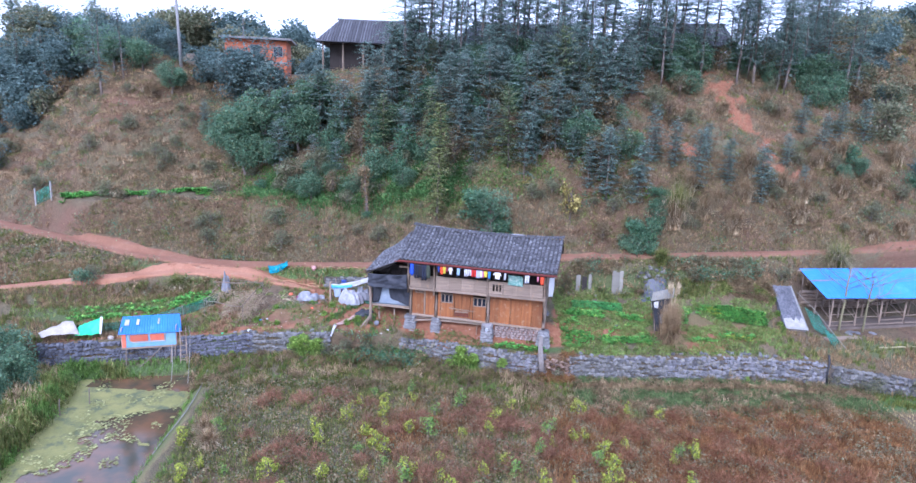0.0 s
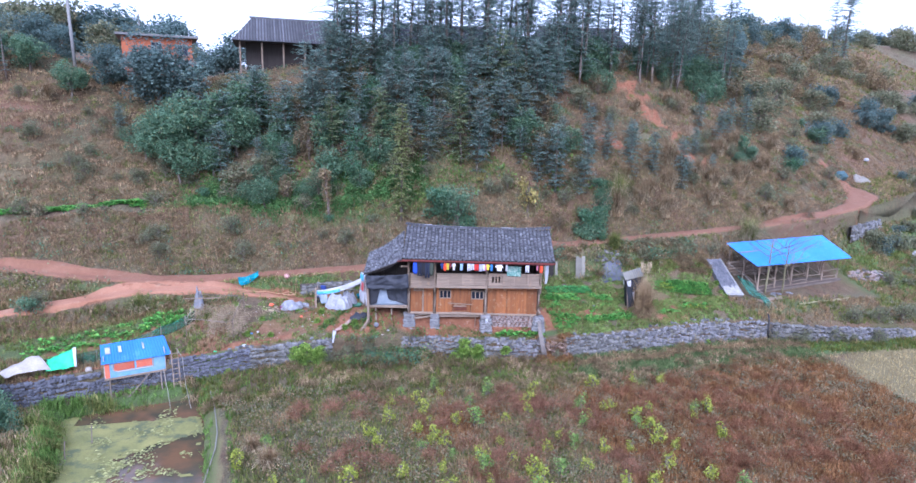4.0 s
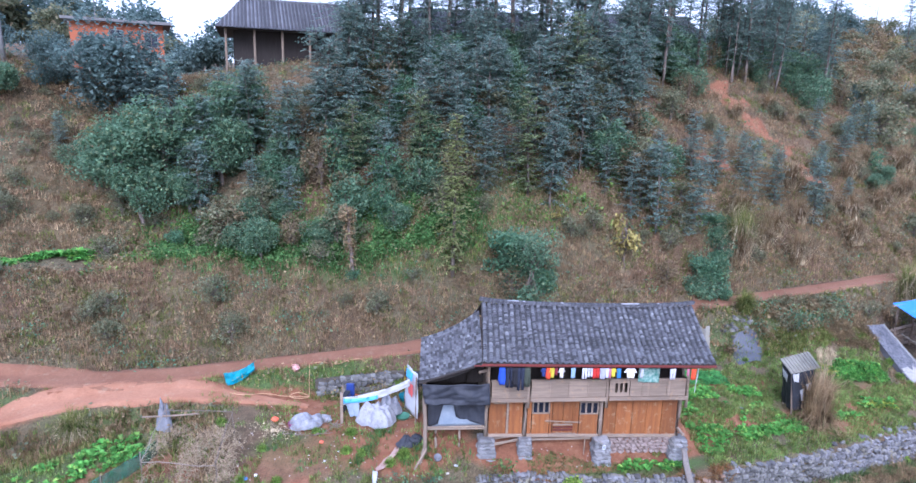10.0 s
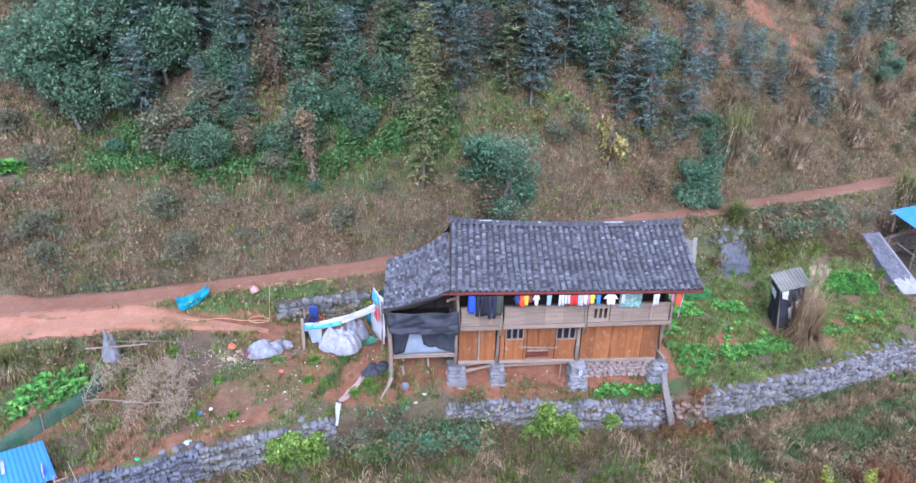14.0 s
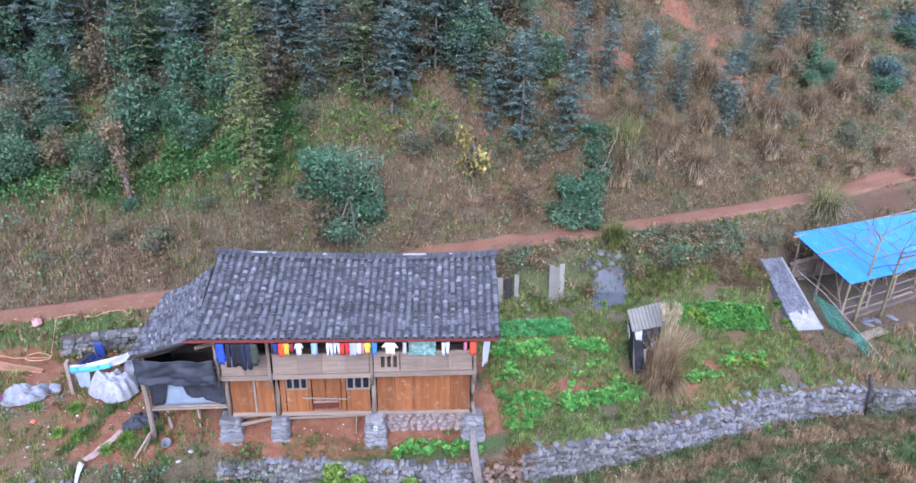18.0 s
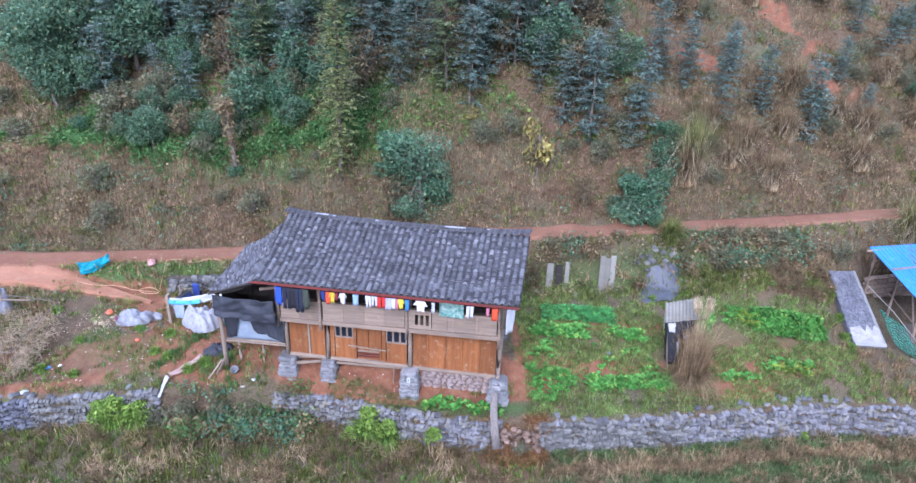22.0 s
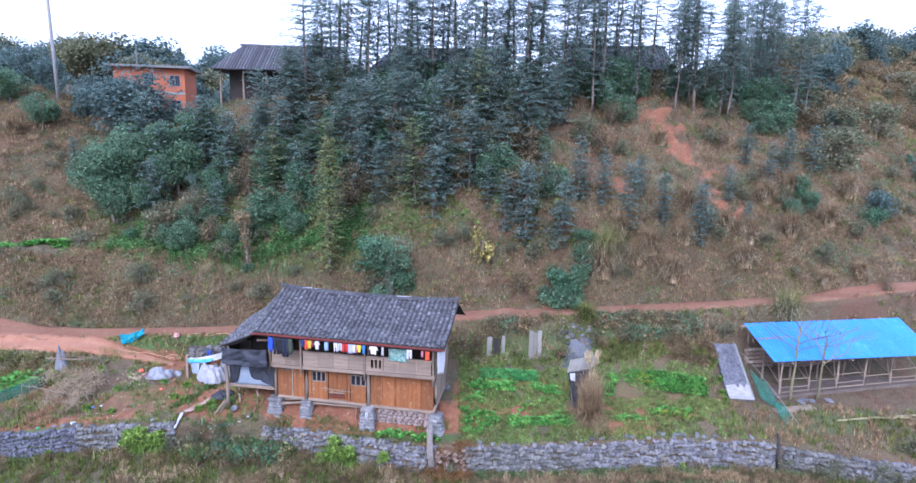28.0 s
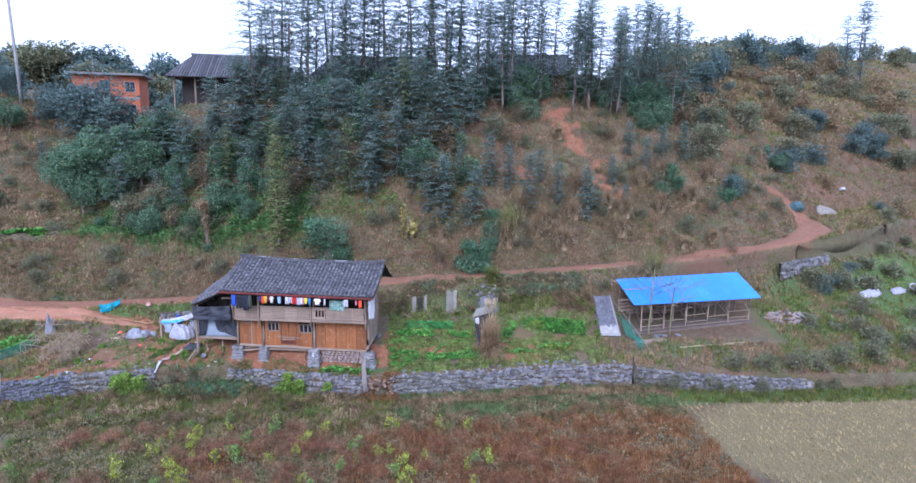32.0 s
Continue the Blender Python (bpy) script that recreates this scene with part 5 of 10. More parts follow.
# ---- washing under the eave ----
def garment(kind, w, h, mat, seed, thick=0.05):
    """A hanging shirt, trousers or cloth, limp and slightly twisted, about its hanging edge."""
    r = random.Random(seed)
    bm = bmesh.new()

    def panel(pts, lean):
        n = 5
        front, back = [], []
        for j in range(n + 1):
            t = j / n
            row_f, row_b = [], []
            x0, x1 = pts(t)
            for i in range(5):
                s = i / 4
                fold = 0.03 * math.sin(9 * s + 3 * t + seed) * (0.3 + t)
                x = x0 + (x1 - x0) * s
                bulge = thick * math.sin(math.pi * s) ** 0.7
                row_f.append(bm.verts.new((x, fold - bulge * 0.5 - 0.004 + lean * t, -t * h)))
                row_b.append(bm.verts.new((x, fold + bulge * 0.5 + 0.004 + lean * t, -t * h)))
            front.append(row_f)
            back.append(row_b)
        for j in range(n):
            for i in range(4):
                bm.faces.new((front[j][i], front[j + 1][i], front[j + 1][i + 1], front[j][i + 1]))
                bm.faces.new((back[j][i], back[j][i + 1], back[j + 1][i + 1], back[j + 1][i]))
            bm.faces.new((front[j][0], back[j][0], back[j + 1][0], front[j + 1][0]))
            bm.faces.new((front[j][4], front[j + 1][4], back[j + 1][4], back[j][4]))
        for i in range(4):
            bm.faces.new((front[0][i], front[0][i + 1], back[0][i + 1], back[0][i]))
            bm.faces.new((front[n][i], back[n][i], back[n][i + 1], front[n][i + 1]))

    if kind == "trousers":
        panel(lambda t: (-w / 2, -0.02 * t), 0.0)
        panel(lambda t: (0.02 * t, w / 2), 0.03)
    elif kind == "cloth":
        panel(lambda t: (-w / 2, w / 2 - 0.05 * w * t), 0.0)
    else:
        panel(lambda t: (-w * 0.3 + 0.02 * t, w * 0.3), 0.0)
        hh = h
        h = hh * (0.45 if kind == "shirt" else 0.85)
        spread = 0.22 if kind == "shirt" else 0.1
        panel(lambda t: (-w * (0.3 + spread * t), -w * (0.14 + spread * 0.75 * t)), 0.02)
        panel(lambda t: (w * (0.14 + spread * 0.75 * t), w * (0.3 + spread * t)), 0.02)
    return bm_mesh(kind, bm, mat, smooth=True)


CLOTH = {}


def dye(name, c):
    if name not in CLOTH:
        CLOTH[name] = plain(name + "_fabric", c, tuple(k * 0.75 for k in c), 4, 0.85, 0.2, 40)
    return CLOTH[name]


WASH = (
    ("jacket", 0.36, "blue", (0.04, 0.1, 0.55), 0.4, 0.72, "jacket"), ("dark trousers", 0.66, "navy", (0.02, 0.025, 0.05), 0.3, 0.85, "trousers"), ("dark jacket", 0.9, "black", (0.015, 0.015, 0.02), 0.42, 0.8, "jacket"),
    ("dark trousers", 1.12, "navy", (0.02, 0.025, 0.05), 0.3, 0.95, "trousers"), ("jacket", 1.36, "mottled olive", (0.07, 0.085, 0.06), 0.4, 0.8, "jacket"), ("small shirt", 2.02, "dark blue", (0.03, 0.05, 0.2), 0.24, 0.36, "shirt"), ("small shirt", 2.2, "orange red", (0.75, 0.09, 0.03), 0.26, 0.48, "jacket"),
    ("small shirt", 2.36, "yellow", (0.75, 0.6, 0.05), 0.27, 0.42, "shirt"), ("sock", 2.52, "dark red", (0.25, 0.03, 0.05), 0.12, 0.3, "cloth"), ("small shirt", 2.74, "white", (0.78, 0.74, 0.72), 0.3, 0.42, "shirt"), ("towel", 3.22, "light blue", (0.35, 0.5, 0.72), 0.2, 0.42, "cloth"),
    ("small trousers", 3.68, "grey white", (0.66, 0.66, 0.72), 0.2, 0.45, "trousers"), ("small trousers", 3.9, "grey white", (0.66, 0.66, 0.72), 0.2, 0.38, "trousers"), ("small trousers", 4.15, "scarlet", (0.75, 0.05, 0.04), 0.28, 0.42, "trousers"), ("vest", 4.42, "pale lilac", (0.6, 0.6, 0.75), 0.24, 0.46, "cloth"),
    ("vest", 4.6, "pale lilac", (0.6, 0.6, 0.75), 0.15, 0.4, "cloth"), ("sock", 4.72, "pink", (0.7, 0.25, 0.35), 0.12, 0.42, "cloth"), ("small shirt", 4.85, "yellow", (0.75, 0.6, 0.05), 0.28, 0.36, "shirt"), ("towel", 5.08, "deep sky blue", (0.07, 0.25, 0.6), 0.16, 0.42, "cloth"),
    ("t-shirt", 5.56, "white", (0.78, 0.74, 0.72), 0.52, 0.4, "shirt"), ("sock", 6.02, "grey white", (0.66, 0.66, 0.72), 0.13, 0.4, "cloth"), ("small trousers", 7.32, "grey white", (0.66, 0.66, 0.72), 0.26, 0.46, "trousers"), ("sock", 7.95, "pink", (0.7, 0.25, 0.35), 0.12, 0.3, "cloth"), ("small shirt", 8.2, "orange red", (0.75, 0.09, 0.03), 0.22, 0.46, "cloth"),
)
for i, (what, u, tint, c, w, h, kind) in enumerate(WASH):
    z = 5.16 - 0.0197 * (u + 0.75) - 0.05
    ob = new(what.replace(" ", "_").replace("-", "_"), garment(kind, w, h, dye(tint.replace(" ", "_"), c), i))
    ob.matrix_world = HOUSE @ pose(u, -1.33, z, 0, 0, rng.uniform(-14, 14))
    tagged(ob, f"{tint} {what} hung on the drying rail", what.split()[-1], group="washing under the eave")
sheet = new("patterned_sheet", cloth("patterned_sheet", [(6.15, -0.72, 4.75), (7.05, -0.72, 4.72), (7.05, -0.7, 4.05), (6.15, -0.7, 4.1)], plain("green_flowered_cloth", (0.02, 0.25, 0.2), (0.5, 0.62, 0.55), 6, 0.8, 0.1, 12), fold=0.04, seed=9))
sheet.matrix_world = HOUSE
tagged(sheet, "green and white flowered bed sheet over the balcony rail", "bed sheet", group="washing under the eave")
sheet = new("white_curtain", cloth("white_curtain", [(8.62, -0.9, 4.95), (8.9, -0.35, 4.95), (8.86, -0.3, 3.5), (8.62, -0.75, 3.6)], M_WHITE, fold=0.04, seed=12))
sheet.matrix_world = HOUSE
tagged(sheet, "long white cloth hung at the house corner", "cloth", group="washing under the eave")
rod = part("rod", tube(bmesh.new(), [(8.3, -0.95, 4.98), (9.0, -0.3, 4.98)], 0.02, 6), M_POST, house)


def ball_thing(name, x, y, size, mat, label, cat, seed, dz=0.0, group=""):
    """A small crumpled lump, such as a bag or rag, resting on the ground."""
    r = random.Random(seed)
    bm = bmesh.new()
    bmesh.ops.create_icosphere(bm, subdivisions=2, radius=0.5)
    for v in bm.verts:
        k = 1 + 0.35 * noise.noise(v.co * 3 + Vector((seed, 0, 0))) + r.uniform(-0.06, 0.06)
        v.co = Vector((v.co.x * size[0] * k, v.co.y * size[1] * k, max(-0.4, v.co.z) * size[2] * k))
    ob = new(name, bm_mesh(name, bm, mat))
    ob.matrix_world = pose(x, y, surface(x, y) + 0.36 * size[2] + dz, 0, 0, r.uniform(0, 360))
    return tagged(ob, label, cat, group)


def tarp_over(name, outline, mat, label, seed=1, lift=0.5, n=34, cat="tarpaulin"):
    """A sheet thrown over a heap: a lumpy crown, pleats that deepen towards the hem."""
    cx, cy, rx, ry, turn = outline
    vs, fs = [], []
    c, s = math.cos(radians(turn)), math.sin(radians(turn))
    spokes = 2 * n
    for lay in (0.0, -0.012):
        for j in range(n + 1):
            t = j / n
            for i in range(spokes):
                a = i * math.tau / spokes
                wob = 1 + 0.3 * noise.noise(Vector((math.cos(a) * 1.3 + seed, math.sin(a) * 1.3, seed)))
                pleat = 1.5 * noise.noise(Vector((math.cos(a) * 3.2, math.sin(a) * 3.2, seed + 3 + 0.6 * t))) + 0.5 * noise.noise(Vector((math.cos(a) * 8, math.sin(a) * 8, seed + 9 + t)))
                q = t * wob * (1 + 0.1 * pleat * t)
                p, w = q * math.cos(a), q * math.sin(a)
                x, y = cx + p * rx * c - w * ry * s, cy + p * rx * s + w * ry * c
                crown = max(0.0, 1 - t ** 2.4) ** 0.75
                lumps = 0.55 * noise.noise(Vector((p * 1.8, w * 1.8, seed + 4))) + 0.2 * noise.noise(Vector((p * 4.5, w * 4.5, seed)))
                z = surface(x, y) + 0.03 + lift * crown * (0.9 + lumps) + 0.08 * t * (1 + pleat) + 0.03 * abs(noise.noise(Vector((p * 9, w * 9, seed))))
                vs.append((x, y, z + lay))
    m = spokes * (n + 1)
    for j in range(n):
        for i in range(spokes):
            k = (i + 1) % spokes
            q = (j * spokes + i, (j + 1) * spokes + i, (j + 1) * spokes + k, j * spokes + k)
            fs += [q, tuple(m + v for v in q[::-1])]
    return tagged(new(name, mesh_of(name, vs, fs, mat, smooth=True)), label, cat)


# ---- what lies and hangs about the yard ----
tarp_over("grey_tarp", (-10.55, 41.45, 0.8, 0.42, 12), M_GREYTARP, "grey plastic sheet thrown over a brushwood heap", 3, 0.5, 22)
brush = bmesh.new()
for k in range(60):
    a = rng.uniform(0, math.tau)
    x, y = -10.4 + 0.95 * math.cos(a), 41.2 + 0.5 * math.sin(a)
    tube(brush, bent((x, y, surface(x, y)), (x + rng.uniform(-0.5, 0.5), y - rng.uniform(0.0, 0.5), surface(x, y) + rng.uniform(0.1, 0.5)), 3, 0.06, 0, rng), 0.012, 4, cap=False)
tagged(new("brushwood_heap", bm_mesh("brushwood_heap", brush, M_TWIG)), "heap of thin brushwood on the red earth", "brushwood", kind="stuff")
ball_thing("pale_sack", -9.75, 41.75, (0.6, 0.42, 0.32), M_WHITETARP, "crumpled pale woven sack on the heap", "sack", 5)
ball_thing("red_basin", -11.95, 42.0, (0.4, 0.32, 0.16), M_REDPLASTIC, "squashed red plastic bag on the ground", "bag", 6)
ball_thing("red_bag", -11.05, 44.75, (0.55, 0.4, 0.35), plain("pink_red_plastic", (0.6, 0.2, 0.16), (0.75, 0.5, 0.45), 6, 0.5, 0.1), "red and white plastic sack beside the road", "sack", 7)
ball_thing("red_rag", -10.0, 40.2, (0.22, 0.18, 0.1), M_REDPLASTIC, "orange red rag on bare earth", "rag", 8)


def open_vessel(name, x, y, r0, r1, h, mat, label, cat, dz=0.0, tilt=0.0):
    bm = bmesh.new()
    prof = [(0.0, 0.01), (r0, 0.01), (r1, h), (r1 + 0.015, h), (r1 + 0.015, h - 0.012), (r0 + 0.012, 0.0), (0.0, 0.0)]
    rings = [[bm.verts.new((r * math.cos(a), r * math.sin(a), z)) for a in [k * math.tau / 14 for k in range(14)]] for r, z in prof[1:-1]]
    for p, q in zip(rings, rings[1:]):
        for k in range(14):
            bm.faces.new((p[k], p[(k + 1) % 14], q[(k + 1) % 14], q[k]))
    bm.faces.new(rings[0])
    bm.faces.new(rings[-1][::-1])
    bmesh.ops.recalc_face_normals(bm, faces=bm.faces)
    ob = new(name, bm_mesh(name, bm, mat, smooth=True))
    ob.matrix_world = pose(x, y, surface(x, y) + dz, tilt)
    return tagged(ob, label, cat)


open_vessel("orange_basin", -8.35, 43.5, 0.2, 0.28, 0.14, M_REDPLASTIC, "orange red plastic washing basin", "basin")
open_vessel("bucket", -11.2, 41.35, 0.13, 0.17, 0.3, plain("plum_plastic", (0.2, 0.05, 0.13), (0.26, 0.08, 0.17), 3, 0.4, 0.05), "plum-coloured plastic bucket on the ground", "bucket")
open_vessel("green_basin", -6.35, 41.3, 0.24, 0.32, 0.14, plain("dull_green_plastic", (0.05, 0.16, 0.1), (0.07, 0.2, 0.13), 3, 0.4, 0.05), "dull green plastic basin", "basin")
open_vessel("teal_tub", -5.95, 43.0, 0.25, 0.32, 0.3, M_TEAL, "turquoise plastic tub behind the screen", "tub")
open_vessel("broken_pot", -5.35, 38.35, 0.1, 0.15, 0.22, M_GREYTARP, "grey plastic pot tipped beside the post", "pot", 0.08, 35)

# the screen of printed banners beside the house
screen = thing("banner_screen", pose(0, 0, 0), "screen of printed white and blue banners on poles", "screen")
gz = lambda x, y: surface(x, y)
for x, y, h in ((-9.05, 41.55, 1.35), (-8.95, 42.6, 1.2), (-5.95, 42.3, 2.3), (-5.85, 40.7, 2.2)):
    part("pole", tube(bmesh.new(), bent((x, y, gz(x, y) - 0.1), (x, y, gz(x, y) + h), 4, 0.02, 0, rng), 0.035, 6), M_POST, screen)
part("plank", boxes(((-9.12, 41.4, gz(-9, 41.5)), (-9.0, 41.7, gz(-9, 41.5) + 1.35))), M_GREYWOOD, screen, "weathered upright board")
part("banner", cloth("banner", [(-9.0, 41.5, 2.28), (-6.1, 40.95, 3.15), (-6.1, 40.9, 2.9), (-9.0, 41.5, 1.9)], M_WHITE, 26, 8, 0.1, 0.3, 2), None, screen, "long white and blue printed banner")
part("banner_stripe", cloth("banner_stripe", [(-8.98, 41.4, 2.24), (-7.5, 41.12, 2.42), (-7.5, 41.08, 2.26), (-8.98, 41.38, 2.02)], plain("sky_blue_print", (0.1, 0.42, 0.75), (0.14, 0.5, 0.8), 3, 0.5, 0.1), 12, 3, 0.05, 0.1, 2), None, screen)
part("flap", cloth("flap", [(-8.9, 41.45, 2.0), (-8.3, 41.3, 2.1), (-8.3, 41.2, 1.45), (-8.7, 41.3, 1.4)], M_PALEBLUE, 10, 8, 0.08, 0.0, 4), None, screen)
part("striped_sheet", cloth("striped_sheet", [(-6.0, 42.25, 3.3), (-5.75, 40.9, 3.35), (-5.75, 40.8, 1.25), (-6.15, 42.2, 1.15)], M_WHITE, 12, 12, 0.06, 0, 6), None, screen, "white printed sheet with a red block")
part("red_block", cloth("red_block", [(-6.03, 41.6, 2.75), (-5.93, 41.1, 2.75), (-5.97, 41.05, 2.2), (-6.07, 41.55, 2.2)], plain("faded_red_print", (0.5, 0.08, 0.08), (0.6, 0.14, 0.12), 3, 0.6, 0.1), 6, 6, 0.03, 0, 6), None, screen)
part("blue_block", cloth("blue_block", [(-6.06, 42.1, 3.2), (-5.9, 41.3, 3.25), (-5.95, 41.3, 2.85), (-6.08, 42.1, 2.8)], plain("sky_blue_print", (0.1, 0.42, 0.75), (0.14, 0.5, 0.8), 3, 0.5, 0.1), 6, 6, 0.03, 0, 7), None, screen)
for k in range(9):
    z0, z1 = 3.25 - 0.23 * k, 3.25 - 0.23 * (k + 1)
    part("hazard_stripe", mesh_of("hazard_stripe", [(-6.12, 42.3, z0), (-6.1, 42.18, z0 - 0.1), (-6.12, 42.18, z1 - 0.1), (-6.14, 42.3, z1)], [(0, 1, 2, 3), (3, 2, 1, 0)], M_BLACKTARP if k % 2 else plain("warning_yellow", (0.6, 0.45, 0.03), (0.5, 0.38, 0.03), 3, 0.6, 0.1)), None, screen)
tarp_over("white_tarp", (-7.5, 41.1, 0.85, 0.6, -20), M_WHITETARP, "crumpled white woven sheet hanging over a heap", 11, 1.0, 30)
tarp_over("grey_sheet", (-6.85, 41.75, 0.6, 0.5, 15), M_GREYTARP, "grey plastic sheet bundled behind the white one", 23, 0.9, 20)
ball_thing("dark_cover", -5.3, 44.2, (1.6, 1.0, 0.9), M_BLACKTARP, "black plastic cover over a heap behind the house", "cover", 14)
# a scooter, half hidden by the screen
scooter = thing("scooter", pose(-8.7, 42.9, surface(-8.7, 42.9), 0, 0, 70), "dark blue motor scooter parked on the track", "scooter")
bm = bmesh.new()
box(bm, (-0.75, -0.13, 0.45), (0.1, 0.13, 0.72), 0.06)
box(bm, (0.1, -0.12, 0.24), (0.45, 0.12, 0.34), 0.03)
box(bm, (0.42, -0.2, 0.3), (0.52, 0.2, 0.95), 0.04)
part("body", bm, plain("dark_blue_paint", (0.03, 0.05, 0.2), (0.04, 0.07, 0.26), 3, 0.3, 0.05), scooter)
part("seat", boxes(((-0.7, -0.13, 0.72), (0.05, 0.13, 0.8)), bevel=0.03), M_BLACKTARP, scooter)
part("handlebar", tube(bmesh.new(), [(0.42, -0.33, 1.02), (0.47, 0, 1.05), (0.42, 0.33, 1.02)], 0.025, 6), M_BLACKPIPE, scooter)
for x in (-0.55, 0.6):
    bm = bmesh.new()
    ring = [(x + 0.2 * math.cos(a), 0, 0.25 + 0.2 * math.sin(a)) for a in [k * math.tau / 14 for k in range(15)]]
    tube(bm, ring, 0.055, 6, cap=False)
    part("wheel", bm, M_BLACKPIPE, scooter)

# turquoise net and hose by the road
net = new("turquoise_net", cloth("turquoise_net", [(-14.3, 44.3, 2.6), (-12.95, 44.6, 2.95), (-12.9, 44.5, 2.6), (-14.1, 44.1, 2.05)], M_TEAL, 22, 12, 0.2, 0.3, 3))
tagged(net, "turquoise mesh net bundled beside the road", "net")
hose = bmesh.new()
pts = [Vector((-14.0 + 0.12 * k, 43.75 - 0.1 * math.sin(k * 0.35), 0)) for k in range(20)] + [Vector((-10.9 + 0.45 * math.cos(a), 43.75 + 0.22 * math.sin(a), 0)) for a in [k * 0.5 for k in range(26)]] + [Vector((-10.4 + 0.25 * k, 44.9 + 0.12 * math.sin(k * 0.9), 0)) for k in range(12)]
for p in pts:
    p.z = surface(p.x, p.y) + 0.14
tube(hose, pts, 0.016, 6)
tagged(new("garden_hose", bm_mesh("garden_hose", hose, M_HOSE, True)), "tan rubber hose lying in loose coils", "hose")

# long rag and black sheet where the yard drops
rag = new("long_rag", cloth("long_rag", [(-6.95, 39.15, 0.95), (-6.8, 39.0, 0.95), (-7.75, 38.05, 0.62), (-7.95, 38.2, 0.62)], plain("dusty_pink_cloth", (0.36, 0.2, 0.16), (0.48, 0.36, 0.32), 3, 0.8, 0.4, 14), 6, 26, 0.17, 0.05, 3))
tagged(rag, "long dusty pink rag trailing over the yard edge", "rag")
rag2 = new("white_rag", cloth("white_rag", [(-8.05, 38.1, 0.66), (-7.85, 37.95, 0.64), (-8.05, 37.35, 0.1), (-8.15, 37.38, 0.12)], M_WHITETARP, 6, 12, 0.06, 0, 5))
tagged(rag2, "white rag hanging over the wall edge", "rag")
tarp_over("black_sheet", (-6.4, 39.35, 0.55, 0.3, 15), M_BLACKTARP, "black plastic sheet along a low bank", 17, 0.3)
leaning = thing("leaning_poles", pose(0, 0, 0), "weathered poles leaning by the lean-to", "poles")
for a, b in (((-6.35, 38.05, 0.5), (-5.82, 38.3, 1.25)), ((-6.1, 38.3, 0.55), (-5.86, 38.42, 1.0))):
    part("pole", tube(bmesh.new(), bent(a, b, 4, 0.02, 0, rng), 0.04, 6), M_GREYWOOD, leaning)
# worn trunk leaning against the wall by the house corner
bm = bmesh.new()
tube(bm, [(5.0, 35.55, -0.7), (4.9, 35.75, 0.0), (4.86, 36.1, 0.6), (4.9, 36.45, 1.15)], [0.2, 0.17, 0.15, 0.12], 9, squash=0.5)
tagged(new("old_trunk", bm_mesh("old_trunk", bm, M_TRUNK, True)), "grey weathered tree trunk leaning on the wall", "trunk")
# litter
for i, (x, y, s, mat, lab, cat) in enumerate((
    (-13.3, 37.5, 0.34, M_WHITE, "white plastic bag on the wall top", "bag"), (-14.1, 37.3, 0.26, M_GREYTARP, "grey plastic bag on the wall top", "bag"), (-13.0, 38.75, 0.26, plain("blue_plastic", (0.08, 0.2, 0.6), (0.1, 0.25, 0.65), 3, 0.4, 0.1), "blue plastic bag in the weeds", "bag"),
    (-14.9, 37.2, 0.22, M_GREENTARP, "small green plastic bag on the wall", "bag"), (-12.6, 38.9, 0.2, M_WHITE, "white plastic scrap on the ground", "scrap"), (-20.0, 42.2, 0.3, M_WHITE, "white plastic bag on the bank", "bag"), (-9.3, 39.6, 0.12, M_WHITE, "white scrap on bare earth", "scrap"), (-8.6, 40.2, 0.1, M_WHITE, "white scrap on bare earth", "scrap"),
    (-9.9, 39.2, 0.12, M_WHITE, "white scrap on bare earth", "scrap"), (-8.9, 38.9, 0.1, M_WHITE, "white scrap on bare earth", "scrap"), (-4.6, 38.1, 0.22, M_WHITE, "white plastic bottle by the piers", "bottle"), (2.0, 36.5, 0.2, M_WHITE, "white plastic bag below the house", "bag"), (-12.0, 41.3, 0.25, M_STRAW, "pale maize husks on the ground", "husks"), (-11.7, 41.7, 0.22, M_STRAW, "pale maize husks on the ground", "husks"), (-5.0, 37.9, 0.18, M_BEIGE, "torn cardboard on red earth", "cardboard"), (10.0, 39.5, 0.25, M_GREYTARP, "grey plastic scrap in the vegetable plot", "scrap"))):
    ball_thing(cat, x, y, (s, s * 0.8, s * 0.32), mat, lab, cat, 40 + i)

r = random.Random(91)
pts = []
for k in range(420):
    d, a = abs(r.gauss(0, 0.55)), r.uniform(0, math.tau)
    x, y = -11.95 + 1.2 * d * math.cos(a), 41.35 + d * math.sin(a)
    pts.append((x, y, surface(x, y) + 0.04))
HUSKS = pts
tarp_over("grey_plastic", (-16.45, 41.95, 0.3, 0.26, 0), M_GREYTARP, "grey plastic sheet draped over a trellis post", 61, 1.15, 14, "plastic sheet")
bm = bmesh.new()
r = random.Random(90)
for k in range(240):
    x, y = (r.uniform(-13.8, -5.5), r.uniform(37.9, 43.0)) if k < 190 else (r.uniform(-4, 5.5), r.uniform(37.2, 38.4))
    sz = r.uniform(0.02, 0.06)
    add_mesh(bm, rock(r, (sz, sz * 1.4, sz * 0.5)), pose(x, y, surface(x, y) + 0.02, r.uniform(-20, 20), r.uniform(-20, 20), r.uniform(0, 360)))
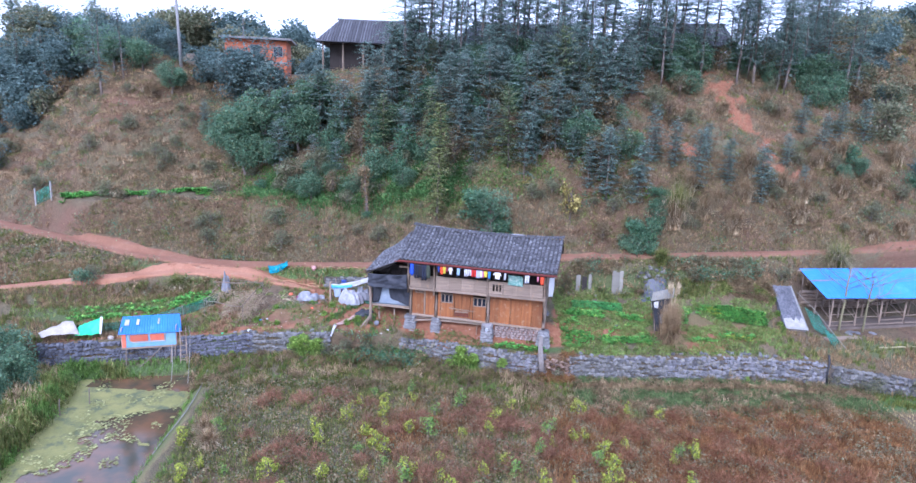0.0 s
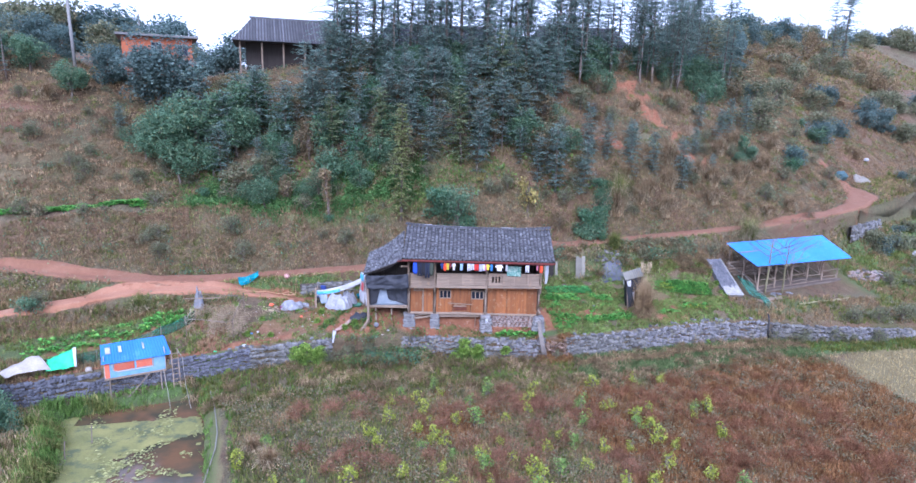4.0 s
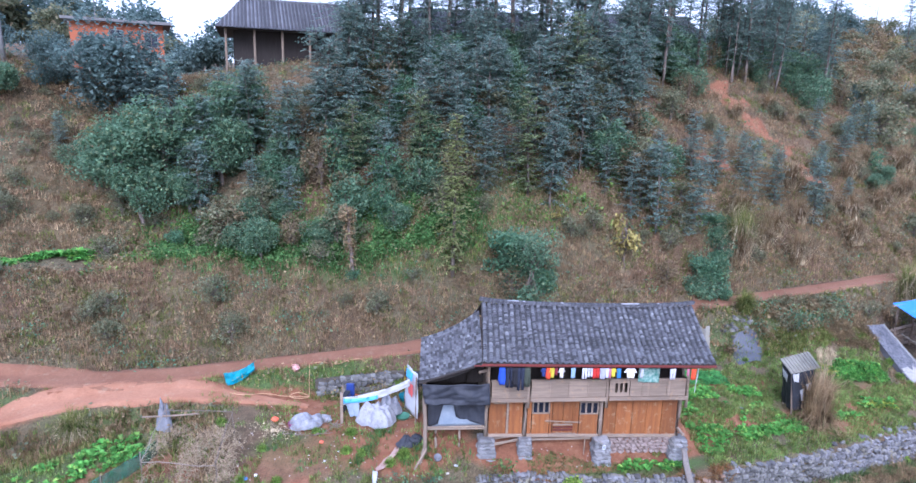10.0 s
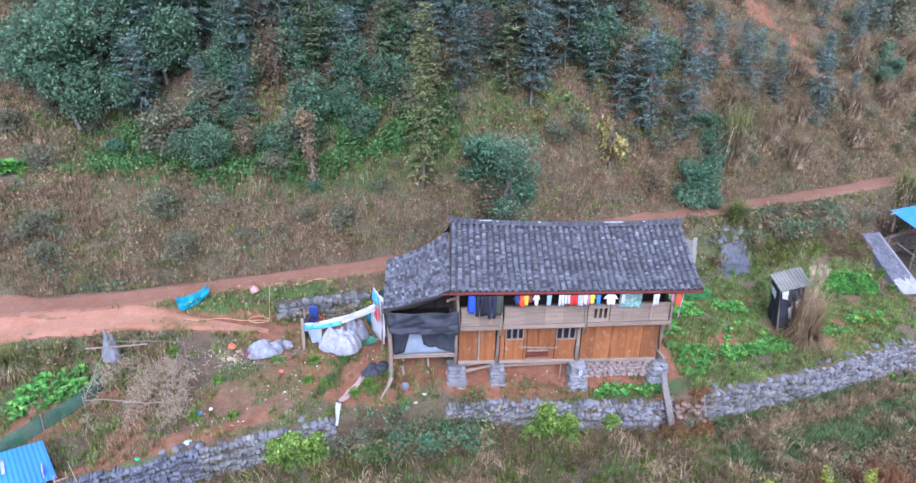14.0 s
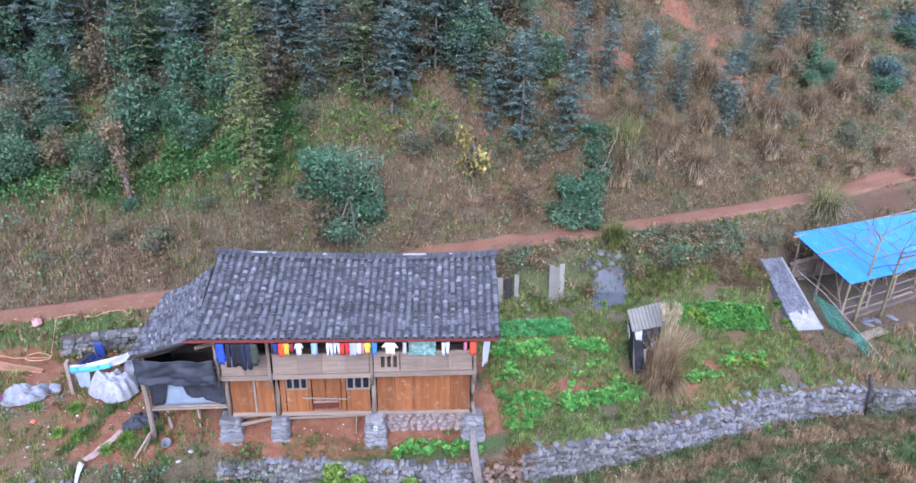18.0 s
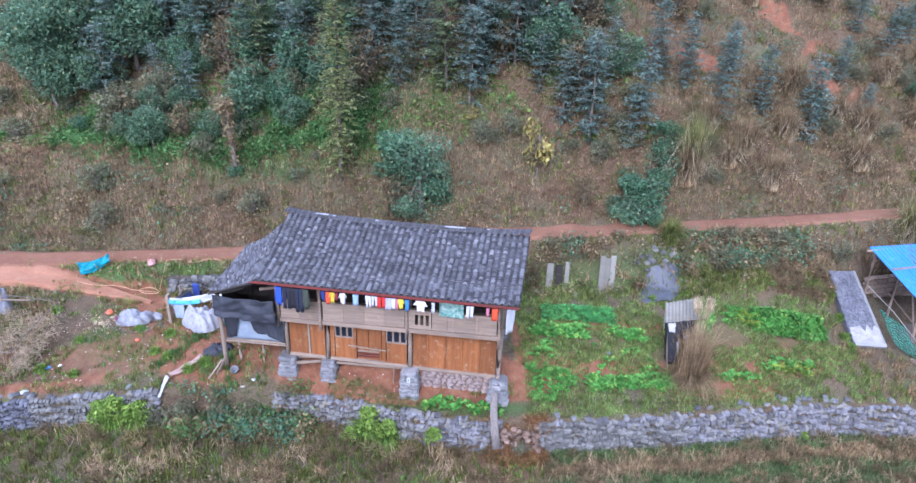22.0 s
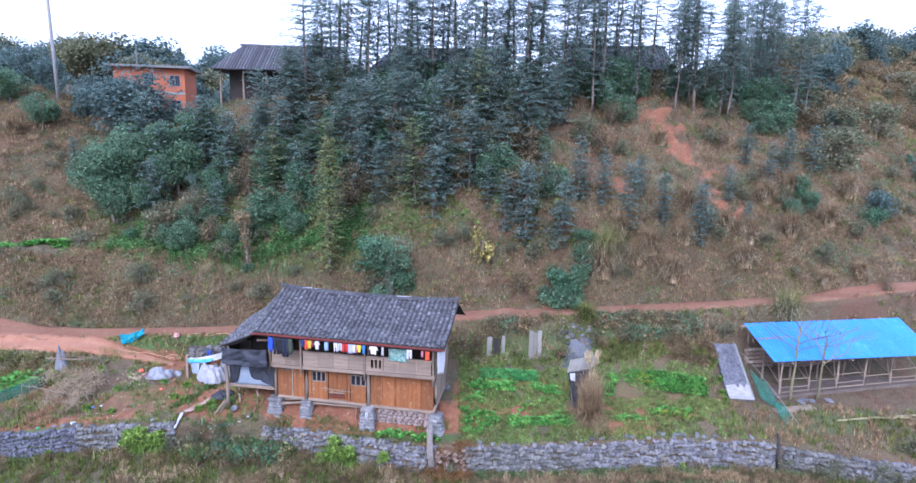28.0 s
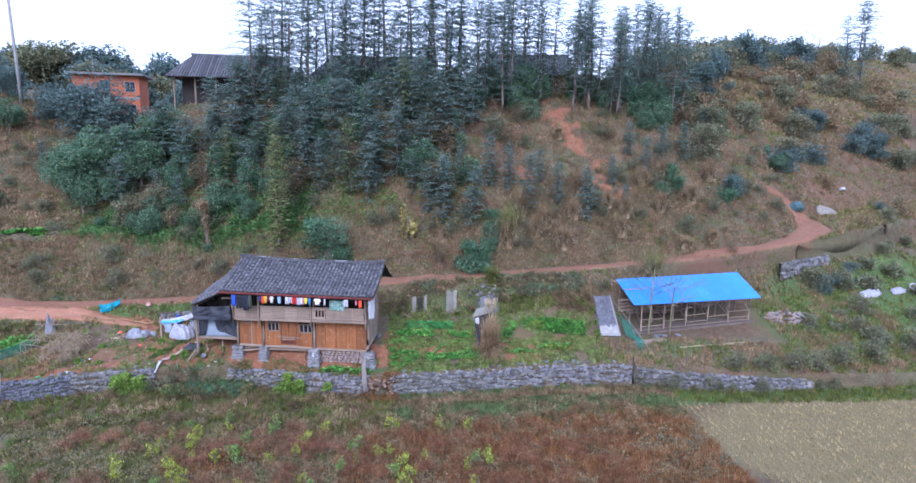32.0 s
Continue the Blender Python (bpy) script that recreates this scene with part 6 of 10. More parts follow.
tagged(new("litter", bm_mesh("litter", bm, plain("paper_and_plastic_scraps", (0.6, 0.56, 0.52), (0.4, 0.3, 0.22), 30, 0.8, 0.1, 40, random_by="island", vary=0.5))), "scattered pale scraps and chips on the yard", "litter", kind="stuff")

# ---- bean trellis with dead vines ----
trellis = thing("bean_trellis", pose(0, 0, 0), "pole trellis covered in withered bean vines", "trellis")
TC = ((-16.75, 38.95), (-14.0, 38.35), (-13.6, 41.2), (-16.35, 41.75))
for x, y in TC:
    part("pole", tube(bmesh.new(), bent((x, y, gz(x, y) - 0.1), (x, y, gz(x, y) + 1.3), 4, 0.04, 0, rng), 0.024, 6), M_TWIG, trellis)
for (x0, y0), (x1, y1) in zip(TC, TC[1:] + TC[:1]):
    part("rail", tube(bmesh.new(), bent((x0, y0, gz(x0, y0) + 1.1), (x1, y1, gz(x1, y1) + 1.1), 5, 0.06, 0, rng), 0.016, 6), M_TWIG, trellis)
part("rail", tube(bmesh.new(), bent((-17.3, 41.9, 1.9), (-15.0, 41.6, 2.0), 5, 0.03, 0, rng), 0.035, 6), M_GREYWOOD, trellis)
vine, VINE_PTS = bmesh.new(), []
for k in range(1500):
    s, t = rng.random(), rng.random()
    x, y = -16.8 + 3.3 * s + 0.25 * t, 38.5 + 3.2 * t - 0.5 * s
    top = 0.8 + 0.4 * noise.noise(Vector((x * 1.1, y * 1.1, 1)))
    if noise.noise(Vector((x * 0.9, y * 0.9, 5))) < 0.06:
        continue
    z = gz(x, y) + top * rng.uniform(0.15, 1.0) ** 0.5
    a = rng.uniform(0, math.tau)
    tube(vine, bent((x, y, z), (x + 0.4 * math.cos(a), y + 0.4 * math.sin(a), z + rng.uniform(-0.5, 0.2)), 4, 0.16, 0, rng), 0.007, 3, cap=False)
    VINE_PTS.append((x + rng.uniform(-0.2, 0.2), y + rng.uniform(-0.2, 0.2), z + rng.uniform(-0.3, 0.1)))
part("vines", vine, M_VINE, trellis, "tangle of withered vines")

# green mesh fence round the lower plot
fence = thing("net_fence", pose(0, 0, 0), "low fence of green mesh on thin stakes", "fence")
line = [(-23.6, 36.3), (-21.2, 37.1), (-19.6, 38.0), (-18.2, 39.0), (-17.0, 39.9), (-16.5, 40.6)]
for k, (x, y) in enumerate(line):
    part("stake", tube(bmesh.new(), [(x, y, gz(x, y) - 0.1), (x + 0.02, y, gz(x, y) + 0.75)], 0.018, 5), M_TWIG, fence)
    if k:
        x0, y0 = line[k - 1]
        part("net", cloth("net", [(x0, y0, gz(x0, y0) + 0.68), (x, y, gz(x, y) + 0.68), (x, y, gz(x, y) + 0.04), (x0, y0, gz(x0, y0) + 0.04)], M_NET, 8, 5, 0.06, 0.06, k), None, fence)

# ---- the duck hut on the wall over the pond ----
HUT = pose(-20.5, 35.38, 0, 0, 0, 19)
hut = thing("duck_hut", HUT, "small printed-board hut with blue sheet roof over the pond", "hut")


def sheet_roof(a, b, c, d, ribs, mat, parent, label, height=0.035, strips=4):
    """A roof of ribbed metal sheets, a b the upper edge, d c the lower; each sheet a piece of its own."""
    a, b, c, d = [Vector(p) for p in (a, b, c, d)]
    up = (b - a).cross(d - a).normalized()
    if up.z < 0:
        up = -up
    per = max(2, ribs // strips)
    for s in range(strips):
        vs, fs = [], []
        n = per * 4
        for lay in (0, -0.006):
            for t in (0.0, 0.5, 1.0):
                for i in range(n + 1):
                    k = (s + i / n * 1.004) / strips
                    h = height if i % 4 in (1, 2) else 0.0
                    p = a.lerp(b, k).lerp(d.lerp(c, k), t) + up * (h + lay + 0.012 * noise.noise(Vector((k * 5, t * 2, 1))) + 0.004 * (s % 2))
                    vs.append(p)
        w, m = n + 1, (n + 1) * 3
        for lay in range(2):
            for j in range(2):
                for i in range(n):
                    q = [lay * m + j * w + i, lay * m + j * w + i + 1, lay * m + (j + 1) * w + i + 1, lay * m + (j + 1) * w + i]
                    fs.append(q if lay else q[::-1])
        part("roof_sheet", mesh_of("roof_sheet", vs, fs, mat), None, parent, label)


sheet_roof((0.1, 1.25, 1.0), (3.35, 1.2, 1.02), (3.55, 0.0, 0.26), (0.05, -0.1, 0.33), 24, M_BLUE_DEEP, hut, "blue ribbed steel roof sheet", 0.02)
for u, w in ((0.3, 0.26), (0.95, 0.16), (2.15, 0.1)):
    part("roof_patch", cloth("roof_patch", [(u, 0.95, 0.9), (u + w, 0.95, 0.9), (u + w, 0.5, 0.68), (u, 0.5, 0.68)], M_WHITETARP, 6, 6, 0.01, 0.0, 3), None, hut, "scraped pale patch on the roof")
part("floor", boxes(((0.2, 0.1, -0.66), (3.2, 1.3, -0.6))), M_GREYWOOD, hut)
part("front_board", boxes(((0.2, 0.08, -0.58), (3.2, 0.12, 0.3))), M_BLUE_PALE, hut, "sky blue printed board")
part("front_print", boxes(((0.65, 0.05, -0.22), (1.65, 0.078, 0.2))), M_ORANGE, hut, "faded orange panel")
part("front_print", boxes(((1.75, 0.05, -0.22), (2.55, 0.078, 0.2))), M_ORANGE, hut, "faded orange panel")
part("front_print", boxes(((0.2, 0.05, -0.56), (0.42, 0.078, 0.28))), M_ORANGE, hut, "faded orange panel")
part("print_border", tube(bmesh.new(), [(0.55, 0.06, 0.2), (0.62, 0.06, -0.15), (0.85, 0.06, -0.27), (1.68, 0.06, -0.28), (2.6, 0.06, -0.27), (2.62, 0.06, 0.22)], 0.03, 4), M_BEIGE, hut, "cream border line of the print")
part("floor_edge", boxes(((0.15, 0.02, -0.68), (3.25, 0.1, -0.58))), M_GREYWOOD, hut)
part("side_board", boxes(((3.2, 0.1, -0.58), (3.24, 1.3, 0.62))), M_BEIGE, hut, "pale side board")
part("side_board", boxes(((0.16, 0.1, -0.58), (0.2, 1.3, 0.62))), M_BEIGE, hut)
part("side_print", boxes(((3.24, 0.15, -0.5), (3.26, 0.4, 0.1))), M_ORANGE, hut)
part("back_board", boxes(((0.2, 1.26, -0.58), (3.2, 1.3, 0.9))), M_BEIGE, hut)
for a, b in (((2.95, 0.1, -0.6), (2.9, -0.65, -1.95)), ((3.15, 0.1, -0.6), (3.1, -0.55, -1.8)), ((0.4, 0.1, -0.6), (0.4, -0.2, -1.7)), ((2.4, 0.05, -0.65), (0.9, -0.5, -1.9))):
    part("prop", tube(bmesh.new(), bent(a, b, 4, 0.02, 0, rng), 0.035, 6), M_TWIG, hut)
ladder = thing("ladder", HUT @ pose(3.5, -0.75, -1.5, -12), "rough wooden ladder against the stone wall", "ladder")
for x in (0, 0.34):
    part("rail", tube(bmesh.new(), bent((x, 0, 0), (x, 0, 2.15), 4, 0.012, 0, rng), 0.03, 6), M_POST, ladder)
for k in range(7):
    part("rung", tube(bmesh.new(), [(-0.04, 0, 0.2 + 0.29 * k), (0.38, 0, 0.22 + 0.29 * k)], 0.02, 6), M_POST, ladder)
pipes = thing("water_pipes", pose(0, 0, 0), "pale plastic pipes running down to the pond", "pipe")
for pts in ([(-17.0, 37.2, 0.35), (-16.55, 36.4, 0.1), (-16.3, 35.6, -1.2), (-15.6, 33.6, -1.45), (-14.7, 30.5, -1.42), (-14.2, 27, -1.45), (-13.4, 23.5, -1.42), (-12.8, 19, -1.45)], [(-17.5, 36.0, -0.3), (-17.2, 35.3, -1.3), (-16.9, 34.4, -2.1)]):
    pts = [Vector(p) for p in pts]
    for i, p in enumerate(pts):
        if i >= 3:
            p.z = surface(p.x, p.y) + 0.05
    dense = [pts[i].lerp(pts[i + 1], k / 4) for i in range(len(pts) - 1) for k in range(4)] + [pts[-1]]
    part("pipe", tube(bmesh.new(), dense, 0.012, 6), M_PIPE, pipes, smooth=True)
t1 = new("cream_sheet", cloth("cream_sheet", [(-25.6, 35.6, 0.12), (-23.8, 36.3, 0.75), (-23.0, 35.6, 0.15), (-24.9, 34.9, 0.1)], M_BEIGE, 14, 10, 0.1, -0.1, 5))
tagged(t1, "cream tarpaulin draped on the wall top", "tarpaulin")
t2 = new("green_tarp", cloth("green_tarp", [(-23.4, 36.3, 0.45), (-22.1, 36.5, 0.95), (-21.95, 36.0, 0.05), (-23.2, 35.5, 0.08)], M_GREENTARP, 12, 10, 0.08, 0.05, 8))
tagged(t2, "bright green tarpaulin hung beside the hut", "tarpaulin")
part("white_band", cloth("white_band", [(-22.15, 36.45, 0.98), (-22.0, 36.5, 0.98), (-21.85, 35.95, 0.07), (-21.97, 35.95, 0.07)], M_WHITE, 4, 8, 0.05, 0, 8), None, t2)
ball_thing("field_stone", -21.3, 36.0, (0.4, 0.35, 0.3), M_BEIGE, "pale rounded stone on the wall top", "stone", 77)

# ---- pond ----
def pond_sheet(name, z, mat, inner=0.0, kind="structure", label="", cat="", keep=None, step=0.22):
    xs, ys = np.arange(-27, -11, step), np.arange(14, 36.2, step)
    vs, fs, at = [], [], {}
    for i, x in enumerate(xs):
        for j, y in enumerate(ys):
            if inside_pond(x, y) > inner and (keep is None or keep(x, y)):
                at[i, j] = len(vs)
                vs.append((x, y, z))
    for (i, j), k in at.items():
        q = [k, at.get((i + 1, j)), at.get((i + 1, j + 1)), at.get((i, j + 1))]
        if None not in q:
            fs.append(q)
    return tagged(new(name, mesh_of(name, vs, fs, mat)), label, cat, kind=kind)


pond_sheet("water", -2.06, M_WATER, -0.6, label="muddy brown pond water, still and shallow", cat="water", step=0.4)


def scum(x, y):
    wob = 0.7 * noise.noise(Vector((x * 0.7, y * 0.7, 1))) + 0.5 * noise.noise(Vector((x * 2.2, y * 2.2, 3)))
    if y > 33.25 + 0.3 * wob and x > -21.2:
        return wob > 0.42
    if x > shore(y) + wob:
        return wob > 0.5
    return True


def shore(y):
    """Where the open brown water begins, from the weedy side."""
    return float(np.interp(y, (18, 22, 24, 25.2, 26.8, 27.7, 29.4, 30.6, 31.4), (-19.6, -19.4, -18.9, -18.0, -17.1, -18.2, -18.1, -16.8, -14.5)))


pond_sheet("pond_scum", -2.045, M_WEED, -0.15, "stuff", "pale yellow green scum floating on the pond", "pond weed", scum, 0.11)
vs, tr = [], []
for k in range(7500):
    x, y = rng.uniform(-23, -13.5), rng.uniform(20, 34.5)
    if inside_pond(x, y) < 0.1 or noise.noise(Vector((x * 0.8, y * 0.8, 7))) < (-0.25 if abs(x - shore(y)) < 0.7 else 0.22):
        continue
    s, a, b = rng.uniform(0.03, 0.085), rng.uniform(0, 6.28), len(vs)
    vs += [(x + s * math.cos(a + q), y + s * math.sin(a + q), -2.03 + 0.012 * rng.random()) for q in (0, 1.26, 2.5, 3.8, 5.0)]
    tr += [(b, b + 1, b + 2), (b, b + 2, b + 3), (b, b + 3, b + 4)]
tagged(new("floating_weed", quick_mesh("floating_weed", vs, tr, M_PAD)), "pale floating water plants in rafts", "pond weed", kind="stuff")
stakes = ((-19.9, 31.2), (-20.6, 29.8), (-23.4, 33.0))
for x, y in stakes:
    bm = bmesh.new()
    tube(bm, bent((x, y, -2.6), (x + 0.12, y, -1.1), 4, 0.03, 0, rng), 0.03, 5)
    tagged(new("stake", bm_mesh("stake", bm, M_TWIG)), "thin wooden stake standing in the pond", "stake", group="stakes in the pond")

# ---- plots right of the house: slabs, chute, outhouse, gravel ramp ----
def slab(x, y, z0, w, h, d, mat, turn, lean, label, name="standing_board", group=""):
    bm = bmesh.new()
    box(bm, (-w / 2, -d / 2, 0), (w / 2, d / 2, h), 0.015, 0.02, rng)
    ob = new(name, bm_mesh(name, bm, mat))
    ob.matrix_world = pose(x, y, z0, lean, 0, turn)
    return tagged(ob, label, "board", group)


slab(8.1, 44.0, 1.65, 0.32, 1.35, 0.06, M_SHEET, -5, -12, "pale weathered board leaning on the bank", group="boards on the bank")
slab(8.55, 44.0, 1.65, 0.36, 1.25, 0.06, M_DARKWOOD, -5, -14, "dark grey board leaning on the bank", group="boards on the bank")
slab(8.95, 44.1, 1.65, 0.22, 1.4, 0.07, M_SHEET, -5, -10, "pale narrow board leaning on the bank", group="boards on the bank")
for k in range(3):
    slab(10.6 + 0.26 * k, 43.95 + 0.02 * k, 1.7, 0.25, 1.75 - 0.1 * (k == 1), 0.05, M_SHEET, -6, -10, "pale ribbed asbestos sheet leaning on the bank", "ribbed_sheet", "boards on the bank")
# concrete drain chute down the bank
vs, fs = [], []
for j in range(15):
    t = j / 14
    y, w = 44.35 - 1.45 * t, 0.25 + 0.72 * math.sin(math.pi * (0.12 + 0.76 * t)) ** 0.7
    for i in range(9):
        s = i / 8 * 2 - 1
        x = 13.55 - 0.35 * t + s * w * (1 + 0.15 * noise.noise(Vector((s, t * 4, 2))))
        vs.append((x, y, surface(x, y) + 0.15 - 0.14 * abs(s) ** 4 + 0.03 * noise.noise(Vector((x * 3, y * 3, 1)))))
for j in range(14):
    for i in range(8):
        fs.append((j * 9 + i, (j + 1) * 9 + i, (j + 1) * 9 + i + 1, j * 9 + i + 1))
tagged(new("drain_chute", mesh_of("drain_chute", vs, fs, plain("wet_dark_concrete", (0.055, 0.06, 0.078), (0.1, 0.104, 0.125), 2, 0.5, 0.3, 20), smooth=True)), "dark wet concrete chute down the bank", "chute")
for k in range(14):
    x, y = 13.3 + rng.uniform(-0.9, 0.9), 44.6 + rng.uniform(-0.3, 0.35)
    ob = new("bank_stone", bm_mesh("bank_stone", rock(rng, (0.4, 0.3, 0.25)), M_STONE))
    ob.matrix_world = pose(x, y, surface(x, y) + 0.05, rng.uniform(-20, 20), rng.uniform(-20, 20), rng.uniform(0, 360))
    tagged(ob, "grey stone set in the road bank", "stone", "stones of the road bank")

# outhouse
OUT = pose(12.25, 38.75, 1.0, 0, -7, -18)
out = thing("outhouse", OUT, "narrow outhouse wrapped in black plastic under a ribbed sheet", "outhouse")
for x, y, h in ((0, 0, 2.0), (1.0, 0, 2.25), (0, 0.95, 2.15), (1.0, 0.95, 2.4)):
    part("post", tube(bmesh.new(), bent((x, y, -0.2), (x, y, h), 3, 0.01, 0, rng), 0.04, 6), M_POST, out)
part("black_wall", cloth("black_wall", [(-0.03, -0.04, 2.0), (1.03, -0.04, 2.2), (1.03, -0.04, 0.1), (0.05, -0.04, 0.02)], M_BLACKTARP, 12, 14, 0.09, 0, 2), None, out)
part("black_wall", cloth("black_wall", [(-0.05, 0.98, 2.1), (-0.05, -0.02, 2.0), (-0.03, -0.02, 0.05), (-0.05, 0.98, 0.1)], M_BLACKTARP, 12, 14, 0.09, 0, 4), None, out)
part("back_wall", cloth("back_wall", [(-0.03, 1.0, 2.2), (1.03, 1.0, 2.4), (1.03, 1.0, 0.1), (0.05, 1.0, 0.02)], M_BLACKTARP, 8, 8, 0.05, 0, 6), None, out)
part("white_patch", cloth("white_patch", [(0.0, -0.13, 1.95), (0.3, -0.13, 2.0), (0.28, -0.13, 1.55), (0.05, -0.13, 1.6)], M_WHITE, 6, 6, 0.05, 0, 3), None, out, "torn white plastic")
part("white_patch", cloth("white_patch", [(0.62, -0.14, 1.4), (0.85, -0.14, 1.55), (0.8, -0.14, 1.1), (0.66, -0.14, 1.15)], M_WHITE, 6, 6, 0.05, 0, 5), None, out, "torn white plastic")
sheet_roof((-0.1, 1.1, 2.25), (1.25, 1.1, 2.55), (1.2, -0.3, 2.3), (-0.12, -0.3, 2.05), 10, M_SHEET, out, "grey white ribbed roof sheet", 0.03, 2)

for corners, seed in (([(-0.14, 0.75, 1.95), (-0.14, 0.1, 1.85), (-0.13, 0.2, 1.45), (-0.13, 0.6, 1.6)], 7), ([(0.35, -0.13, 1.1), (0.52, -0.13, 1.25), (0.5, -0.13, 0.6), (0.4, -0.13, 0.55)], 8)):
    part("white_patch", cloth("white_patch", corners, M_WHITE, 6, 6, 0.04, 0, seed), None, out, "torn white plastic")
# gravel ramp with concrete kerbs
ramp = thing("gravel_ramp", pose(0, 0, 0), "sloping gravel bed between concrete kerbs", "ramp")
RA, RB, RC, RD = Vector((21.15, 40.3, 1.08)), Vector((22.5, 40.2, 1.06)), Vector((22.9, 44.0, 2.9)), Vector((21.65, 43.9, 2.94))
vs, fs = [], []
for lay, dz in ((0, 0.0), (1, -0.9)):
    vs += [p + Vector((0, 0, dz)) for p in (RA, RB, RC, RD)]
fs = [(0, 1, 2, 3), (0, 4, 5, 1), (1, 5, 6, 2), (2, 6, 7, 3), (3, 7, 4, 0), (7, 6, 5, 4)]
part("bed", mesh_of("bed", vs, fs, M_GRAVEL), None, ramp)
for p, q, w in ((RB, RC, 0.13), (RA, RB, 0.2)):
    bm = bmesh.new()
    tube(bm, [p + Vector((0, 0, 0.04)), q + Vector((0, 0, 0.04))], w * 0.6, 4)
    part("kerb", bm, M_CONCRETE, ramp)
bm = bmesh.new()
for k in range(1500):
    s, t = rng.uniform(0.0, 0.94), rng.uniform(0.08, 1.0)
    p = RA.lerp(RB, s).lerp(RD.lerp(RC, s), t)
    z = rng.uniform(0.05, 0.12)
    vv = [bm.verts.new(p + Vector((z * dx, z * dy, 0.03 + z * 0.4 * dz))) for dx, dy, dz in ((1, 0, 0), (0, 1, 0), (-1, 0, 0), (0, -1, 0), (0.1, 0.1, 1))]
    for a, b in ((0, 1), (1, 2), (2, 3), (3, 0)):
        bm.faces.new((vv[a], vv[b], vv[4]))
tagged(part("gravel", bm, M_GRAVEL, ramp), kind="stuff")
vs, fs = [], []
for j in range(7):
    for i in range(9):
        s, t = i / 8, 0.01 + 0.2 * j / 6 * (1 + 0.35 * noise.noise(Vector((i * 0.9, 1, 2))))
        vs.append(RA.lerp(RB, s).lerp(RD.lerp(RC, s), t) + Vector((0, 0, 0.09 + 0.03 * noise.noise(Vector((i * 1.3, j * 1.1, 5))))))
for j in range(6):
    for i in range(8):
        fs.append((j * 9 + i, j * 9 + i + 1, (j + 1) * 9 + i + 1, (j + 1) * 9 + i))
part("cement_patch", mesh_of("cement_patch", vs, fs, plain("pale_rough_cement", (0.24, 0.225, 0.205), (0.36, 0.345, 0.32), 3, 0.9, 0.5, 16)), None, ramp, "rough pale cement patch")

# ---- livestock shed ----
shed = thing("livestock_shed", pose(0, 0, 0), "open pole shed with a blue ribbed steel roof", "shed")
SB, SC, SF, SA = (33.7, 45.55, 4.36), (34.0, 42.4, 3.12), (23.35, 40.1, 3.3), (23.3, 44.0, 4.24)
sheet_roof(SA, SB, SC, SF, 48, M_BLUE, shed, "sky blue ribbed steel roof sheet", 0.035, 8)
su = (Vector((33.9, 43.45, 0)) - Vector((24.3, 41.0, 0))).normalized()
sv = Vector((-su.y, su.x, 0))
S0 = Vector((24.3, 41.0, 0.95))
for row, (off, top) in enumerate(((0.0, 3.38), (1.45, 3.85), (2.9, 4.15))):
    for k in range(6):
        p = S0 + su * (k * 1.94) + sv * off
        p.z = surface(p.x, p.y) - 0.1
        part("post", tube(bmesh.new(), bent(p, (p.x, p.y, top - 0.02 * k), 4, 0.02, 0, rng), 0.06, 7), M_POST, shed)
        if row == 0 and k < 5:
            q = S0 + su * ((k + 1) * 1.94)
            for z in ((0.75,) if k % 2 else (0.5, 1.0)):
                part("fence_rail", tube(bmesh.new(), bent((p.x, p.y, 0.95 + z), (q.x, q.y, 0.95 + z), 4, 0.03, 0, rng), 0.03, 6), M_GREYWOOD, shed)
    a, b = S0 + su * -0.6 + sv * off, S0 + su * 10.2 + sv * off
    part("purlin", tube(bmesh.new(), bent((a.x, a.y, top + 0.02), (b.x, b.y, top - 0.08), 5, 0.02, 0, rng), 0.05, 6), M_POST, shed)
for k in range(0, 6):
    a, b = S0 + su * (k * 1.94) + sv * -0.9, S0 + su * (k * 1.94) + sv * 3.0
    part("rafter", tube(bmesh.new(), [(a.x, a.y, 3.12), (b.x, b.y, 4.18)], 0.04, 6), M_POST, shed)
    p, q = S0 + su * (k * 1.94), S0 + su * (k * 1.94 + 0.9) + sv * 1.4
    part("brace", tube(bmesh.new(), bent((p.x, p.y, 1.2 + 0.6 * (k % 2)), (q.x, q.y, 2.9 - 0.9 * (k % 2)), 3, 0.02, 0, rng), 0.035, 6), M_GREYWOOD, shed)
for k in range(5):
    p, q = S0 + su * (k * 1.94 + 0.1), S0 + su * ((k + 1) * 1.94 - 0.1)
    for z in (0.12, 0.3):
        bm = bmesh.new()
        tube(bm, [(p.x, p.y - 0.05, 0.9 + z), (q.x, q.y - 0.05, 0.9 + z)], 0.09, 4, squash=0.35)
        part("bottom_board", bm, M_GREYWOOD, shed)
